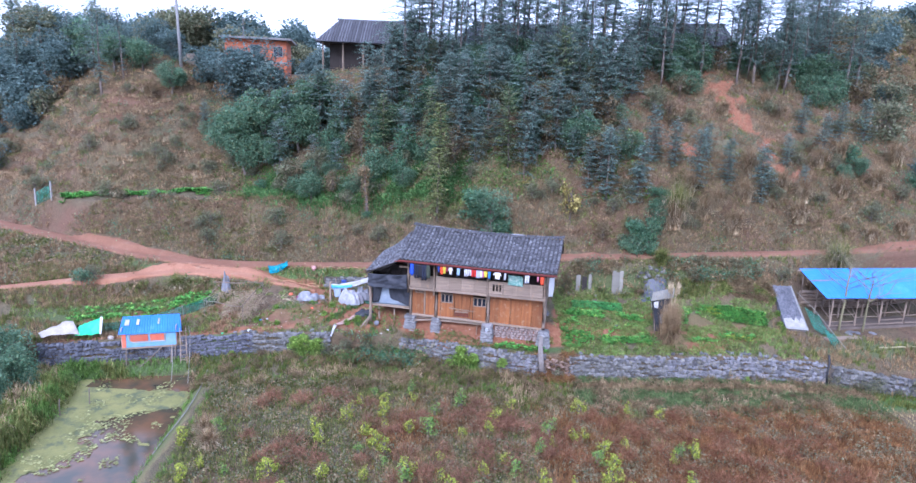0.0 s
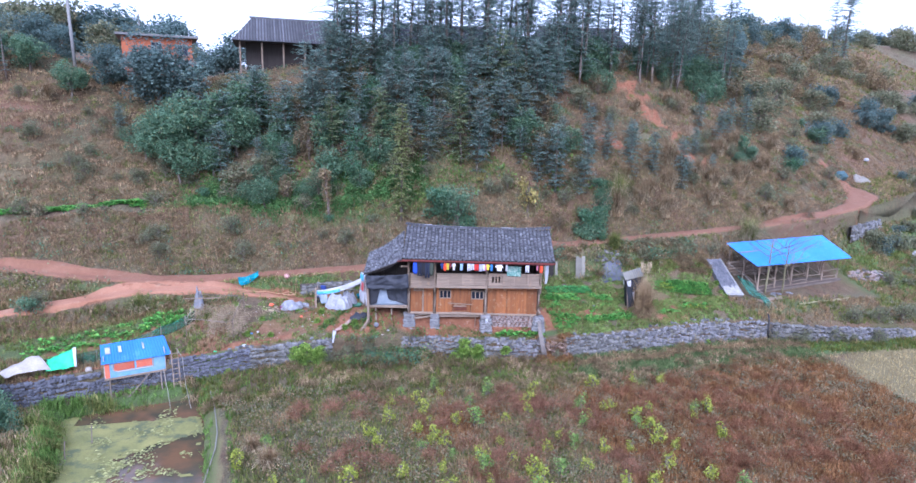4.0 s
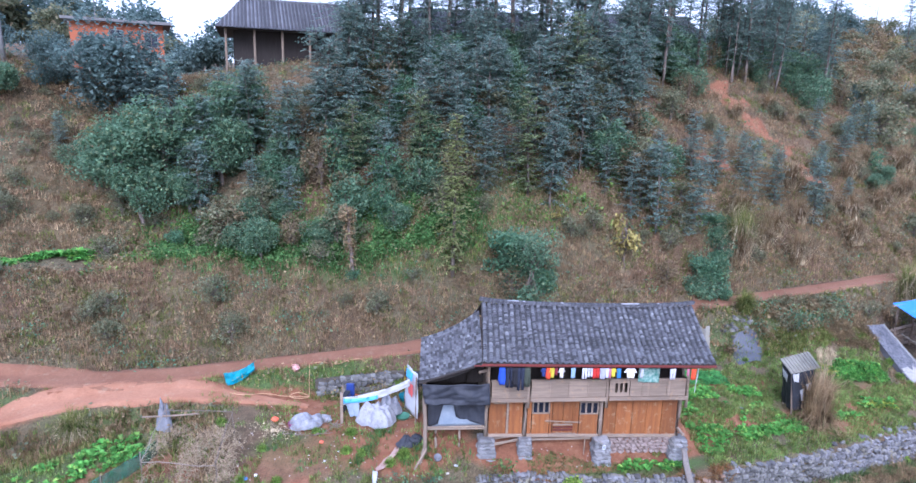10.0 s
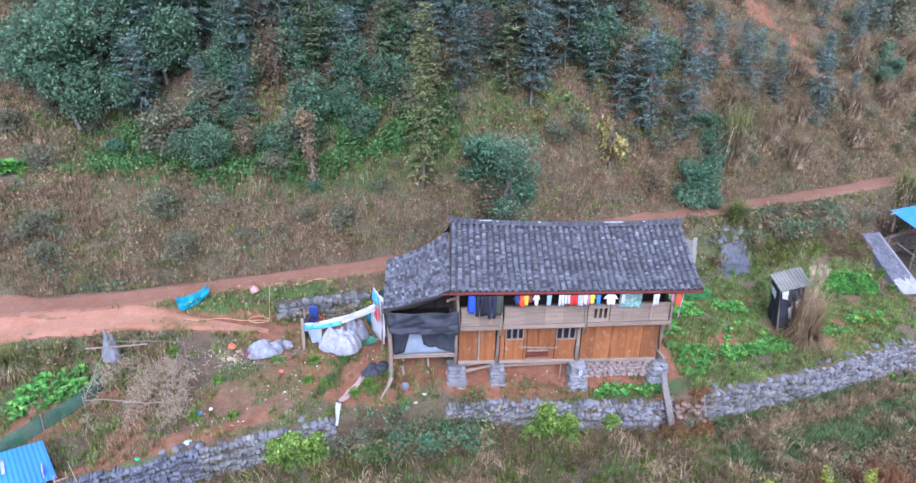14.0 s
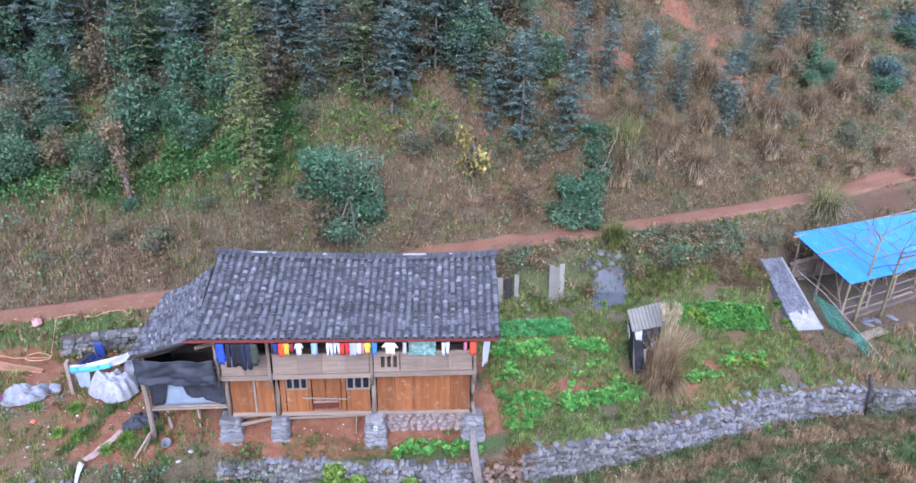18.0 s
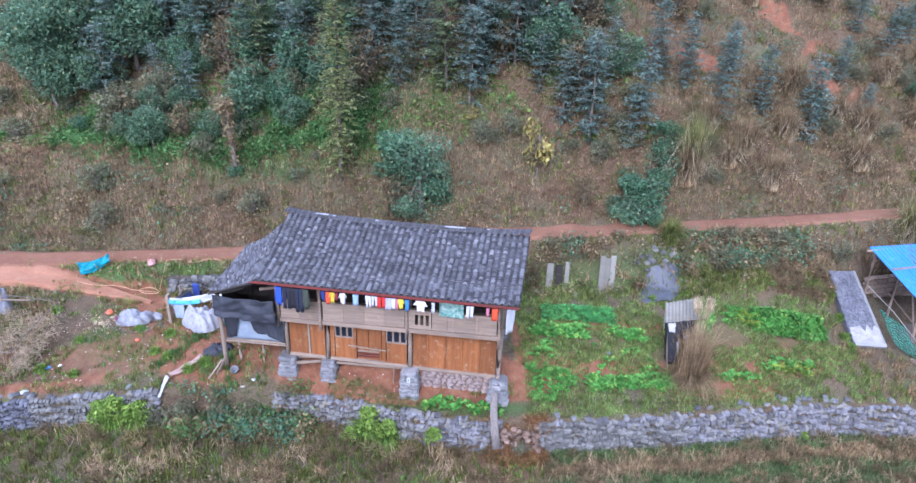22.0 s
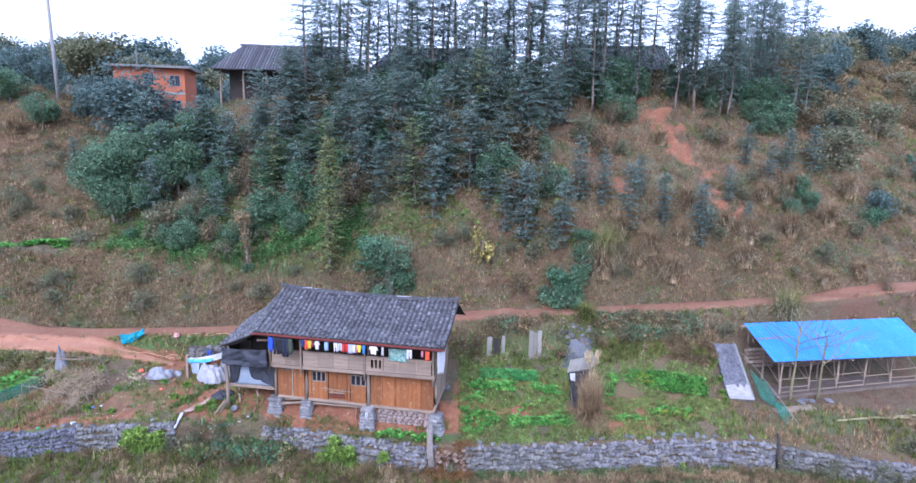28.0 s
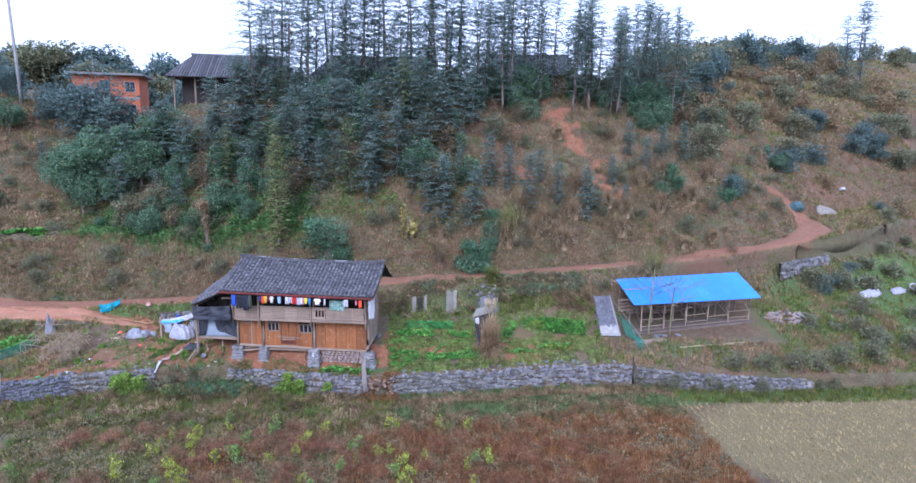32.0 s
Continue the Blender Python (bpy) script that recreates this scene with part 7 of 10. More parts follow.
# rear wall of rough blocks and dark floor
p, q = S0 + sv * 3.05, S0 + su * 9.7 + sv * 3.05
for k in range(14):
    a, b = p.lerp(q, k / 14 + 0.002), p.lerp(q, (k + 1) / 14 - 0.002)
    for j in range(7):
        z = 1.0 + 0.26 * j
        part("back_plank", tube(bmesh.new(), [(a.x, a.y, z), (b.x, b.y, z + rng.uniform(-0.02, 0.02))], 0.125, 4), M_GREYWOOD if (k + j) % 3 else M_POST, shed)
floor = []
for s, t in ((-0.4, -0.3), (10.0, -0.3), (10.0, 3.0), (-0.4, 3.0)):
    f0 = S0 + su * s + sv * t
    floor.append((f0.x, f0.y, 1.12))
part("floor", mesh_of("floor", floor + [(x, y, z - 0.5) for x, y, z in floor], [(0, 1, 2, 3), (0, 4, 5, 1), (1, 5, 6, 2), (2, 6, 7, 3), (3, 7, 4, 0)], plain("dung_dark_floor", (0.13, 0.1, 0.08), (0.2, 0.16, 0.13), 1.2, 0.9, 0.4, 14)), None, shed)
for k in range(5):
    a = S0 + su * (k * 1.94 + 0.2) + sv * 0.3
    b = S0 + su * (k * 1.94 + 1.2) + sv * 2.6
    part("stall_rail", tube(bmesh.new(), bent((a.x, a.y, 1.6), (b.x, b.y, 1.9), 3, 0.03, 0, rng), 0.035, 6), M_GREYWOOD, shed)
slab_pts = [(23.2, 38.9), (25.6, 39.5), (25.5, 39.95), (23.1, 39.4)]
plank = new("long_plank", mesh_of("long_plank", [(x, y, 1.02) for x, y in slab_pts] + [(x, y, 0.9) for x, y in slab_pts], [(0, 1, 2, 3), (0, 4, 5, 1), (1, 5, 6, 2), (2, 6, 7, 3), (3, 7, 4, 0), (7, 6, 5, 4)], M_GREYWOOD))
plank.matrix_world = pose(0, 0, surface(24.4, 39.5) - 0.92)
tagged(plank, "long pale plank lying before the shed", "plank")
for i, (x, y) in enumerate(((25.2, 40.3), (25.9, 40.5), (26.9, 40.6), (25.5, 40.6))):
    ball_thing("rubble_sack", x, y, (0.6, 0.35, 0.1), M_GREYTARP, "flattened pale cement sack by the shed", "sack", 90 + i, group="sacks by the shed")
bm = bmesh.new()
tube(bm, bent((26.2, 38.6, surface(26.2, 38.6) + 0.08), (31.5, 39.6, surface(31.5, 39.6) + 0.08), 8, 0.04, 0, rng), 0.06, 6)
tube(bm, bent((28.2, 38.9, surface(28.2, 38.9) + 0.12), (31.0, 39.2, surface(31.0, 39.2) + 0.14), 8, 0.06, 0, rng), 0.045, 6)
tagged(new("bamboo_poles", bm_mesh("bamboo_poles", bm, plain("dry_bamboo", (0.3, 0.27, 0.13), (0.38, 0.33, 0.18), 2, 0.6, 0.2), True)), "dry bamboo poles lying on the bank", "poles")
netc = thing("corner_net", pose(0, 0, 0), "green mesh net slung between the ramp and shed", "net")
part("net", cloth("net", [(22.75, 41.6, 2.3), (23.2, 40.4, 2.0), (23.6, 39.0, 0.9), (22.8, 40.0, 1.25)], M_NET, 10, 14, 0.1, 0.1, 4), None, netc)
part("net", cloth("net", [(23.1, 39.3, 1.5), (23.7, 39.2, 1.2), (24.0, 38.0, 0.3), (23.3, 37.9, 0.25)], M_NET, 8, 8, 0.1, 0.05, 6), None, netc)
part("cord", tube(bmesh.new(), [(22.7, 42.6, 2.9), (23.0, 41.0, 2.4), (24.2, 37.8, 0.3)], 0.015, 5), M_PIPE, netc)
bm = bmesh.new()
tube(bm, [(22.35, 37.15, 0.62), (22.36, 36.95, 0.2), (22.25, 36.8, -0.5), (22.3, 36.75, -1.1)], 0.06, 8)
tagged(new("drain_pipe", bm_mesh("drain_pipe", bm, M_BLACKPIPE, True)), "black plastic drain pipe down the wall end", "pipe")

# rubble, sheets and far things on the right
for k in range(60):
    a, r0 = rng.uniform(0, 6.28), rng.random() ** 0.5
    x, y = 37.3 + 2.0 * r0 * math.cos(a), 43.6 + 0.9 * r0 * math.sin(a)
    ob = new("rubble_stone", bm_mesh("rubble_stone", rock(rng, (rng.uniform(0.25, 0.5), 0.35, 0.25)), M_STONE_RED if k % 3 else M_STONE))
    ob.matrix_world = pose(x, y, surface(x, y) + 0.06 + 0.2 * (1 - r0), rng.uniform(-25, 25), rng.uniform(-25, 25), rng.uniform(0, 360))
    tagged(ob, "broken stone in a rubble heap", "stone", "rubble heap by the shed")
for i, (x, y, sx, sy) in enumerate(((46.6, 47.3, 1.3, 0.5), (49.4, 47.7, 0.9, 0.4), (52, 48.5, 1.2, 0.5))):
    ob = tarp_over("white_sheet", (x, y, sx, sy, 20), M_WHITETARP, "crumpled white plastic sheet on the grass", 31 + i, 0.3, 12, "sheet")
    ob["group"] = "white sheets on the grass"
tarp_over("beige_tarp", (49.6, 58.4, 1.3, 0.6, 10), plain("dusty_cream_sheet", (0.22, 0.2, 0.165), (0.3, 0.27, 0.23), 3, 0.7, 0.3, 12), "cream tarpaulin over a heap beside the road bend", 41, 0.5, 12)
ball_thing("dark_machine", 45.5, 56.9, (1.3, 0.9, 1.1), plain("dark_teal_paint", (0.03, 0.07, 0.08), (0.05, 0.1, 0.11), 3, 0.5, 0.1), "dark covered machine standing at the road bend", "machine", 55)
ball_thing("white_sack", 54.5, 63.0, (1.2, 0.6, 0.4), M_WHITETARP, "white sack lying on the hillside", "sack", 56)

# ---- hilltop: brick house, wooden houses, pole ----
def brick_house():
    h = thing("brick_house", pose(-27.2, 70.2, 15.4, 0, 0, 12), "unplastered orange brick house with a flat slab roof", "house")
    part("wall", boxes(((0, 0, 0), (6.4, 0.25, 5.0)), ((0, 0.25, 0), (0.25, 6, 5.0)), ((6.15, 0.25, 0), (6.4, 6, 5.0)), ((0.25, 5.75, 0), (6.15, 6, 5.0)), bevel=0.01), M_BRICK, h, "bare orange brick wall")
    part("roof_slab", boxes(((-0.5, -0.7, 5.0), (7.0, 6.4, 5.22)), bevel=0.02), M_CONCRETE, h)
    part("floor_band", boxes(((-0.02, -0.03, 2.55), (6.43, 0.02, 2.75)), bevel=0.005), M_CONCRETE, h)
    for x, z in ((5.0, 0.9), (1.2, 0.9), (2.6, 3.4), (5.0, 3.3)):
        w = part("window", boxes(((x, -0.04, z), (x + 0.06, 0.05, z + 1.1)), ((x + 0.94, -0.04, z), (x + 1.0, 0.05, z + 1.1)), ((x + 0.06, -0.04, z), (x + 0.94, 0.05, z + 0.06)), ((x + 0.06, -0.04, z + 1.04), (x + 0.94, 0.05, z + 1.1))), M_CONCRETE, h)
        part("pane", boxes(((x + 0.06, -0.02, z + 0.06), (x + 0.94, 0.0, z + 1.04)), bevel=0), M_GLASS, w)
        part("mullion", boxes(((x + 0.48, -0.035, z + 0.06), (x + 0.52, -0.02, z + 1.04)), bevel=0), M_POST, w)
    return h


brick_house()
for m, sx, lab in ((pose(-16.2, 66.6, 17.0, 0, 0, 4), 1.0, "old dark timber house with a hipped tile roof"), (pose(-2.5, 69.5, 17.4, 0, 0, -4), 1.2, "old dark timber house behind the conifers"), (pose(15.5, 71.5, 18.2, 0, 0, -8), 1.0, "old timber house with a pale tile roof")):
    h = thing("timber_house", m, lab, "house", "hilltop timber houses")
    L = 11.0 * sx
    part("wall", boxes(((0.9, 1.6, 0.2), (L - 0.5, 1.75, 3.4)), ((0.9, 1.75, 0.2), (1.05, 8, 3.4)), ((L - 0.65, 1.75, 0.2), (L - 0.5, 8, 3.4)), ((1.05, 7.85, 0.2), (L - 0.65, 8, 3.4))), M_DARKWOOD, h, "dark plank wall")
    for k in range(6):
        part("post", tube(bmesh.new(), [(0.4 + k * (L - 0.8) / 5, 0.5, -0.3), (0.4 + k * (L - 0.8) / 5, 0.5, 3.2)], 0.09, 7), M_GREYWOOD, h)
    rv, rf = [(-0.3, -0.3, 3.1), (L + 0.3, -0.3, 3.1), (L + 0.3, 9.2, 3.1), (-0.3, 9.2, 3.1), (1.5, 4.4, 5.7), (L - 0.4, 4.4, 5.7)], [(0, 1, 5, 4), (1, 2, 5), (2, 3, 4, 5), (3, 0, 4), (3, 2, 1, 0)]
    part("roof", mesh_of("roof", rv, rf, M_TILE_DARK), None, h)
    vs, fs = [], []
    n = int(L / 0.26)
    for k in range(n):
        x = (k + 0.5) / n * (L + 0.6) - 0.3
        xt = min(max(x, 1.5), L - 0.4)
        lo, hi = Vector((x, -0.34, 3.12)), Vector((xt, 4.4, 5.74))
        if x < 1.5:
            hi = Vector((x, -0.3 + 4.7 * (x + 0.3) / 1.8, 3.1 + 2.6 * (x + 0.3) / 1.8))
        b0 = len(vs)
        for p in (lo, hi):
            vs += [p + Vector((-0.08, 0, 0)), p + Vector((0, -0.02, 0.07)), p + Vector((0.08, 0, 0))]
        fs += [(b0, b0 + 1, b0 + 4, b0 + 3), (b0 + 1, b0 + 2, b0 + 5, b0 + 4)]
    tagged(part("tiling", mesh_of("tiling", vs, fs, M_TILE), None, h), kind="stuff")
    part("ridge", tube(bmesh.new(), [(1.3, 4.4, 5.78), (L / 2, 4.4, 5.74), (L - 0.2, 4.4, 5.78)], 0.12, 6), M_TILE_PALE, h)
pole = thing("utility_pole", pose(-30.2, 66.2, 17.0, 0, -1.5), "tall pale concrete utility pole on the hilltop", "pole")
part("shaft", tube(bmesh.new(), [(0, 0, -0.3), (0, 0, 5), (0, 0, 12)], [0.16, 0.14, 0.1], 10), M_CONCRETE, pole, smooth=True)
for z, w in ((11.2, 0.8), (10.6, 0.6)):
    part("crossarm", boxes(((-w, -0.04, z), (w, 0.04, z + 0.08))), M_GREYTARP, pole)
    for x in (-w + 0.05, 0.3, w - 0.05):
        part("insulator", tube(bmesh.new(), [(x, 0, z + 0.08), (x, 0, z + 0.25)], [0.05, 0.03], 6), M_WHITE, pole)
small = thing("utility_pole", pose(-26.0, 72.5, 16.5), "thin grey pole behind the brick house", "pole")
part("shaft", tube(bmesh.new(), [(0, 0, -0.3), (0, 0, 6.2)], [0.07, 0.05], 8), M_CONCRETE, small)
for (x, y), h in (((-36.1, 51.2), 1.3), ((-34.3, 50.6), 1.5)):
    bm = bmesh.new()
    z = surface(x, y)
    box(bm, (x - 0.06, y - 0.06, z - 0.2), (x + 0.06, y + 0.06, z + h), 0.01)
    tagged(new("fence_post", bm_mesh("fence_post", bm, M_CONCRETE)), "pale concrete fence post on the terrace", "post", group="fence posts on the terrace")
gate = new("wire_gate", cloth("wire_gate", [(-36.0, 51.15, surface(-36, 51.1) + 1.2), (-34.4, 50.6, surface(-34.3, 50.6) + 1.2), (-34.4, 50.6, surface(-34.3, 50.6) + 0.1), (-36.0, 51.15, surface(-36, 51.1) + 0.1)], M_NET, 8, 6, 0.05, 0.02, 3))
tagged(gate, "sagging green mesh between two posts", "net")

# ---- plants ----
def blades(points, height, width, lean, count, seed, mat, segments=1, spread=0.12, base_mats=None):
    """Tufts of grass or weeds: points (n, 3); every blade a narrow triangle or a bent strip."""
    r = np.random.RandomState(seed)
    P = np.repeat(np.asarray(points, float), count, 0)
    n = len(P)
    hs = np.asarray(height, float)
    hs = np.repeat(hs, count) if hs.ndim else np.full(n, float(hs))
    h = hs * r.uniform(0.5, 1.15, n)
    a, b = r.uniform(0, math.tau, n), r.uniform(0, math.tau, n)
    base = P + np.stack([np.cos(b), np.sin(b), 0 * b], 1) * (spread * np.sqrt(r.rand(n)))[:, None]
    out = np.stack([np.cos(a), np.sin(a), 0 * a], 1)
    side = np.stack([-np.sin(a), np.cos(a), 0 * a], 1)
    k = lean * r.uniform(0.1, 1.0, n)
    w = width * r.uniform(0.6, 1.3, n)
    tip = base + out * (k * h)[:, None]
    tip[:, 2] += h * np.sqrt(np.maximum(0.05, 1 - np.minimum(k, 0.95) ** 2))
    base[:, 2] -= 0.05
    if segments == 1:
        v = np.stack([base - side * w[:, None], base + side * w[:, None], tip], 1).reshape(-1, 3)
        t = np.arange(3 * n).reshape(-1, 3)
    else:
        mid = base + out * (k * h * 0.35)[:, None]
        mid[:, 2] += h * 0.62
        tip2 = tip.copy()
        tip2[:, 2] -= h * 0.28 * k
        v = np.stack([base - side * w[:, None], base + side * w[:, None], mid - side * w[:, None] * 0.7, mid + side * w[:, None] * 0.7, tip2], 1).reshape(-1, 3)
        i = np.arange(n)[:, None] * 5
        t = np.concatenate([i + [[0, 1, 3]], i + [[0, 3, 2]], i + [[2, 3, 4]]], 1).reshape(-1, 3)
    return v, t


def leaves(points, size, seed, droop=0.4, long=1.6):
    """Single leaves, two triangles each, folded along the midrib, turned at random."""
    r = np.random.RandomState(seed)
    P = np.asarray(points, float)
    n = len(P)
    a, p = r.uniform(0, math.tau, n), r.normal(-droop, 0.5, n)
    way = np.stack([np.cos(a) * np.cos(p), np.sin(a) * np.cos(p), np.sin(p)], 1)
    side = np.stack([-np.sin(a), np.cos(a), r.normal(0, 0.5, n)], 1)
    s = size * r.uniform(0.6, 1.3, n)
    tip, l, rr = P + way * (s * long)[:, None], P + (way * 0.7 + side * 0.55) * s[:, None], P + (way * 0.7 - side * 0.55) * s[:, None]
    v = np.stack([P, l, tip, rr], 1).reshape(-1, 3)
    i = np.arange(n)[:, None] * 4
    return v, np.concatenate([i + [[0, 3, 2]], i + [[0, 2, 1]]], 1).reshape(-1, 3)


def merged(items):
    vs, ts, ix, off = [], [], [], 0
    for v, t, m in items:
        vs.append(v)
        ts.append(t + off)
        ix.append(np.full(len(t), m))
        off += len(v)
    return np.concatenate(vs), np.concatenate(ts), np.concatenate(ix)


def stuff(name, items, mats, label, cat):
    v, t, ix = merged(items)
    return tagged(new(name, quick_mesh(name, v, t, mats, ix)), label, cat, kind="stuff")


def scatter(n, x0, x1, y0, y1, seed, test=None):
    r = np.random.RandomState(seed)
    X, Y = r.uniform(x0, x1, n), r.uniform(y0, y1, n)
    if test is not None:
        k = test(X, Y)
        X, Y = X[k], Y[k]
    return np.stack([X, Y, ground_many(X, Y)], 1)


def line_z(X, Y):
    """The plain slope's height, without ledges and roughness."""
    out, y0, z0 = np.full(X.shape, -1.5), along(X, LINES[0][1]), along(X, LINES[0][2])
    for _, ys, zs in LINES[1:]:
        y1, z1 = along(X, ys), along(X, zs)
        out = np.where(Y > y0, z0 + np.clip((Y - y0) / np.maximum(y1 - y0, 1e-6), 0, 1) * (z1 - z0), out)
        y0, z0 = y1, z1
    return out


def lump(X, Y, scale, seed):
    return fractal(X, Y, scale, seed, 2)


def curve(name):
    return lambda X: along(X, PLAN[name][0])


HEAD, FIELD, FOOT_B, ROADF, ROADB, SLOPA, SLOPB, CREST = [curve(k) for k in ("wall_head", "field_edge", "bank_foot", "road_front", "road_back", "slope_a", "slope_b", "crest")]


# -- trees as things: built once, then copied --
def conifer(h, radius, seed, mat, bare=0.12, gap=0.42, ragged=0.35, shape=0.7, droop=0.35, name="conifer", label="", group=""):
    """A fir in open tiers: whorls of drooping boughs, each bough a flat spray of needle fans."""
    r = random.Random(seed)
    root = thing(name, pose(0, 0, 0), label, "tree", group)
    bm = bmesh.new()
    tube(bm, bent((0, 0, -0.4), (0, 0, h * 0.98), 7, 0.05, 0, r), [0.014 * h * (1 - i / 7) ** 1.3 + 0.01 for i in range(7)], 7)
    boughs = bmesh.new()
    P, A, S = [], [], []
    z = h * bare
    while z < h * 0.985:
        t = (z / h - bare) / (1 - bare)
        full = radius * max(0.0, 1 - t) ** shape * min(1.0, 0.6 + 1.8 * t)
        first = r.uniform(0, math.tau)
        count = r.randint(5, 7) if t < 0.85 else 4
        for k in range(count):
            if r.random() < ragged * 0.35 * (1.2 - t):
                continue
            a = first + k * math.tau / count + r.uniform(-0.3, 0.3)
            reach = full * r.uniform(1 - ragged, 1 + 0.4 * ragged) + 0.12
            z0, rise = z + r.uniform(-0.1, 0.1), r.uniform(0.05, 0.3) + 0.5 * t
            c, sn = math.cos(a), math.sin(a)
            bend = lambda d: z0 + rise * d - droop * d * d / max(reach, 0.35)
            if r.random() < 0.6:
                tube(boughs, [(0, 0, z0), (reach * 0.5 * c, reach * 0.5 * sn, bend(reach * 0.5)), (reach * c, reach * sn, bend(reach))], [0.02, 0.013, 0.006], 3, cap=False)
            n = max(2, int(reach / 0.15))
            for q in range(n):
                d = reach * (q + 0.75) / n
                P.append((d * c + r.uniform(-0.05, 0.05), d * sn + r.uniform(-0.05, 0.05), bend(d) + r.uniform(-0.06, 0.06)))
                A.append(a + r.uniform(-0.2, 0.2))
                S.append((0.75 + 0.5 * (1 - q / n)) * r.uniform(0.75, 1.25))
        z += gap * r.uniform(0.7, 1.2) * (1.05 - 0.45 * t)
    part("trunk", bm, M_BARK, root, smooth=True)
    tagged(part("branchwork", boughs, M_BARK, root), kind="stuff")
    P, A, S = np.array(P), np.array(A), np.array(S)
    rs = np.random.RandomState(seed)
    vs, ts, n = [], [], len(P)
    for da, ln in ((0.0, 0.2), (0.75, 0.25), (-0.75, 0.25), (1.35, 0.2), (-1.35, 0.2)):
        a = A + da + rs.normal(0, 0.15, n)
        w = np.stack([np.cos(a), np.sin(a), rs.normal(-0.12, 0.28, n)], 1)
        side = np.stack([-np.sin(a), np.cos(a), rs.normal(0, 0.3, n)], 1)
        L = (ln * S)[:, None]
        off = sum(len(x) for x in vs)
        vs.append(np.stack([P, P + w * L * 0.5 + side * L * 0.17, P + w * L, P + w * L * 0.5 - side * L * 0.17], 1).reshape(-1, 3))
        i = np.arange(n)[:, None] * 4 + off
        ts.append(np.concatenate([i + [[0, 2, 1]], i + [[0, 3, 2]]], 1).reshape(-1, 3))
    part("crown", quick_mesh("crown", np.concatenate(vs), np.concatenate(ts), mat), None, root)
    return root


def broadleaf(h, radius, seed, mat, n=2200, size=0.16, stem=0.25, blobs=9, name="evergreen_tree", label="", group="", low=0.25, wide=1.0):
    r = random.Random(seed)
    root = thing(name, pose(0, 0, 0), label, "tree" if h > 2.2 else "bush", group)
    bm = bmesh.new()
    top = h * 0.6
    tube(bm, bent((0, 0, -0.4), (0.1 * radius, 0, top), 6, 0.08, 0, r), [0.03 * h * (1 - i / 7) + 0.015 for i in range(6)], 7)
    limbs = bmesh.new()
    pts = []
    for b in range(blobs):
        a = r.uniform(0, math.tau)
        d = radius * 0.68 * r.random() ** 0.6 * wide
        z = h * (low + (0.86 - low) * r.random()) * (1 - 0.3 * d / radius)
        br = radius * r.uniform(0.3, 0.55)
        cx, cy = d * math.cos(a), d * math.sin(a)
        tube(limbs, bent((0, 0, top * r.uniform(0.3, 0.8)), (cx, cy, z), 4, 0.1, 0, r), [0.04, 0.03, 0.02, 0.01], 5, cap=False)
        m = int(n / blobs)
        for k in range(m):
            u, v = r.uniform(-1, 1), r.uniform(0, math.tau)
            rr = br * (0.55 + 0.5 * r.random() ** 0.5) * (1 + 0.3 * noise.noise(Vector((u * 2, v, b))))
            q = math.sqrt(1 - u * u)
            pts.append((cx + rr * q * math.cos(v), cy + rr * q * math.sin(v), max(0.05, z + 0.8 * rr * u)))
    part("trunk", bm, M_BARK, root, smooth=True)
    tagged(part("branchwork", limbs, M_BARK, root), kind="stuff")
    v, t = leaves(pts, size, seed, 0.35)
    part("crown", quick_mesh("crown", v, t, mat), None, root)
    return root


def bare_tree(h, seed, label, forks=8):
    r = random.Random(seed)
    root = thing("bare_tree", pose(0, 0, 0), label, "tree", "bare trees before the shed")
    bm = bmesh.new()
    tube(bm, bent((0, 0, -0.3), (0.15, 0, h * 0.72), 5, 0.04, 0, r), [0.08, 0.072, 0.064, 0.055, 0.04], 7)
    part("trunk", bm, M_OLIVE, root, smooth=True)
    bm = bmesh.new()

    def grow(p, way, length, rad, depth):
        q = p + way * length
        tube(bm, bent(p, q, 3, 0.05 * length, 0, r), [rad, rad * 0.8, rad * 0.6], 4, cap=False)
        if depth:
            for _ in range(r.randint(2, 3)):
                w = (way + Vector((r.uniform(-0.8, 0.8), r.uniform(-0.8, 0.8), r.uniform(-0.25, 0.5)))).normalized()
                grow(p.lerp(q, r.uniform(0.5, 1.0)), w, length * r.uniform(0.55, 0.8), rad * 0.6, depth - 1)

    for k in range(forks):
        a = k * math.tau / forks + r.uniform(-0.4, 0.4)
        grow(Vector((0.1, 0, h * r.uniform(0.4, 0.72))), Vector((math.cos(a) * 0.9, math.sin(a) * 0.9, 0.55)).normalized(), h * 0.26, 0.026, 3)
    part("twig_crown", bm, M_OLIVE, root)
    return root


def plant(proto, x, y, scale=1.0, turn=None, lean=3.0, sink=0.05, wide=1.0):
    """A copy of a prototype standing on the ground."""
    turn = rng.uniform(0, 360) if turn is None else turn
    m = pose(x, y, surface(x, y) - sink, rng.uniform(-lean, lean), rng.uniform(-lean, lean), turn) @ Matrix.Diagonal((scale * wide, scale * wide, scale, 1))
    return copy_thing(proto, m)


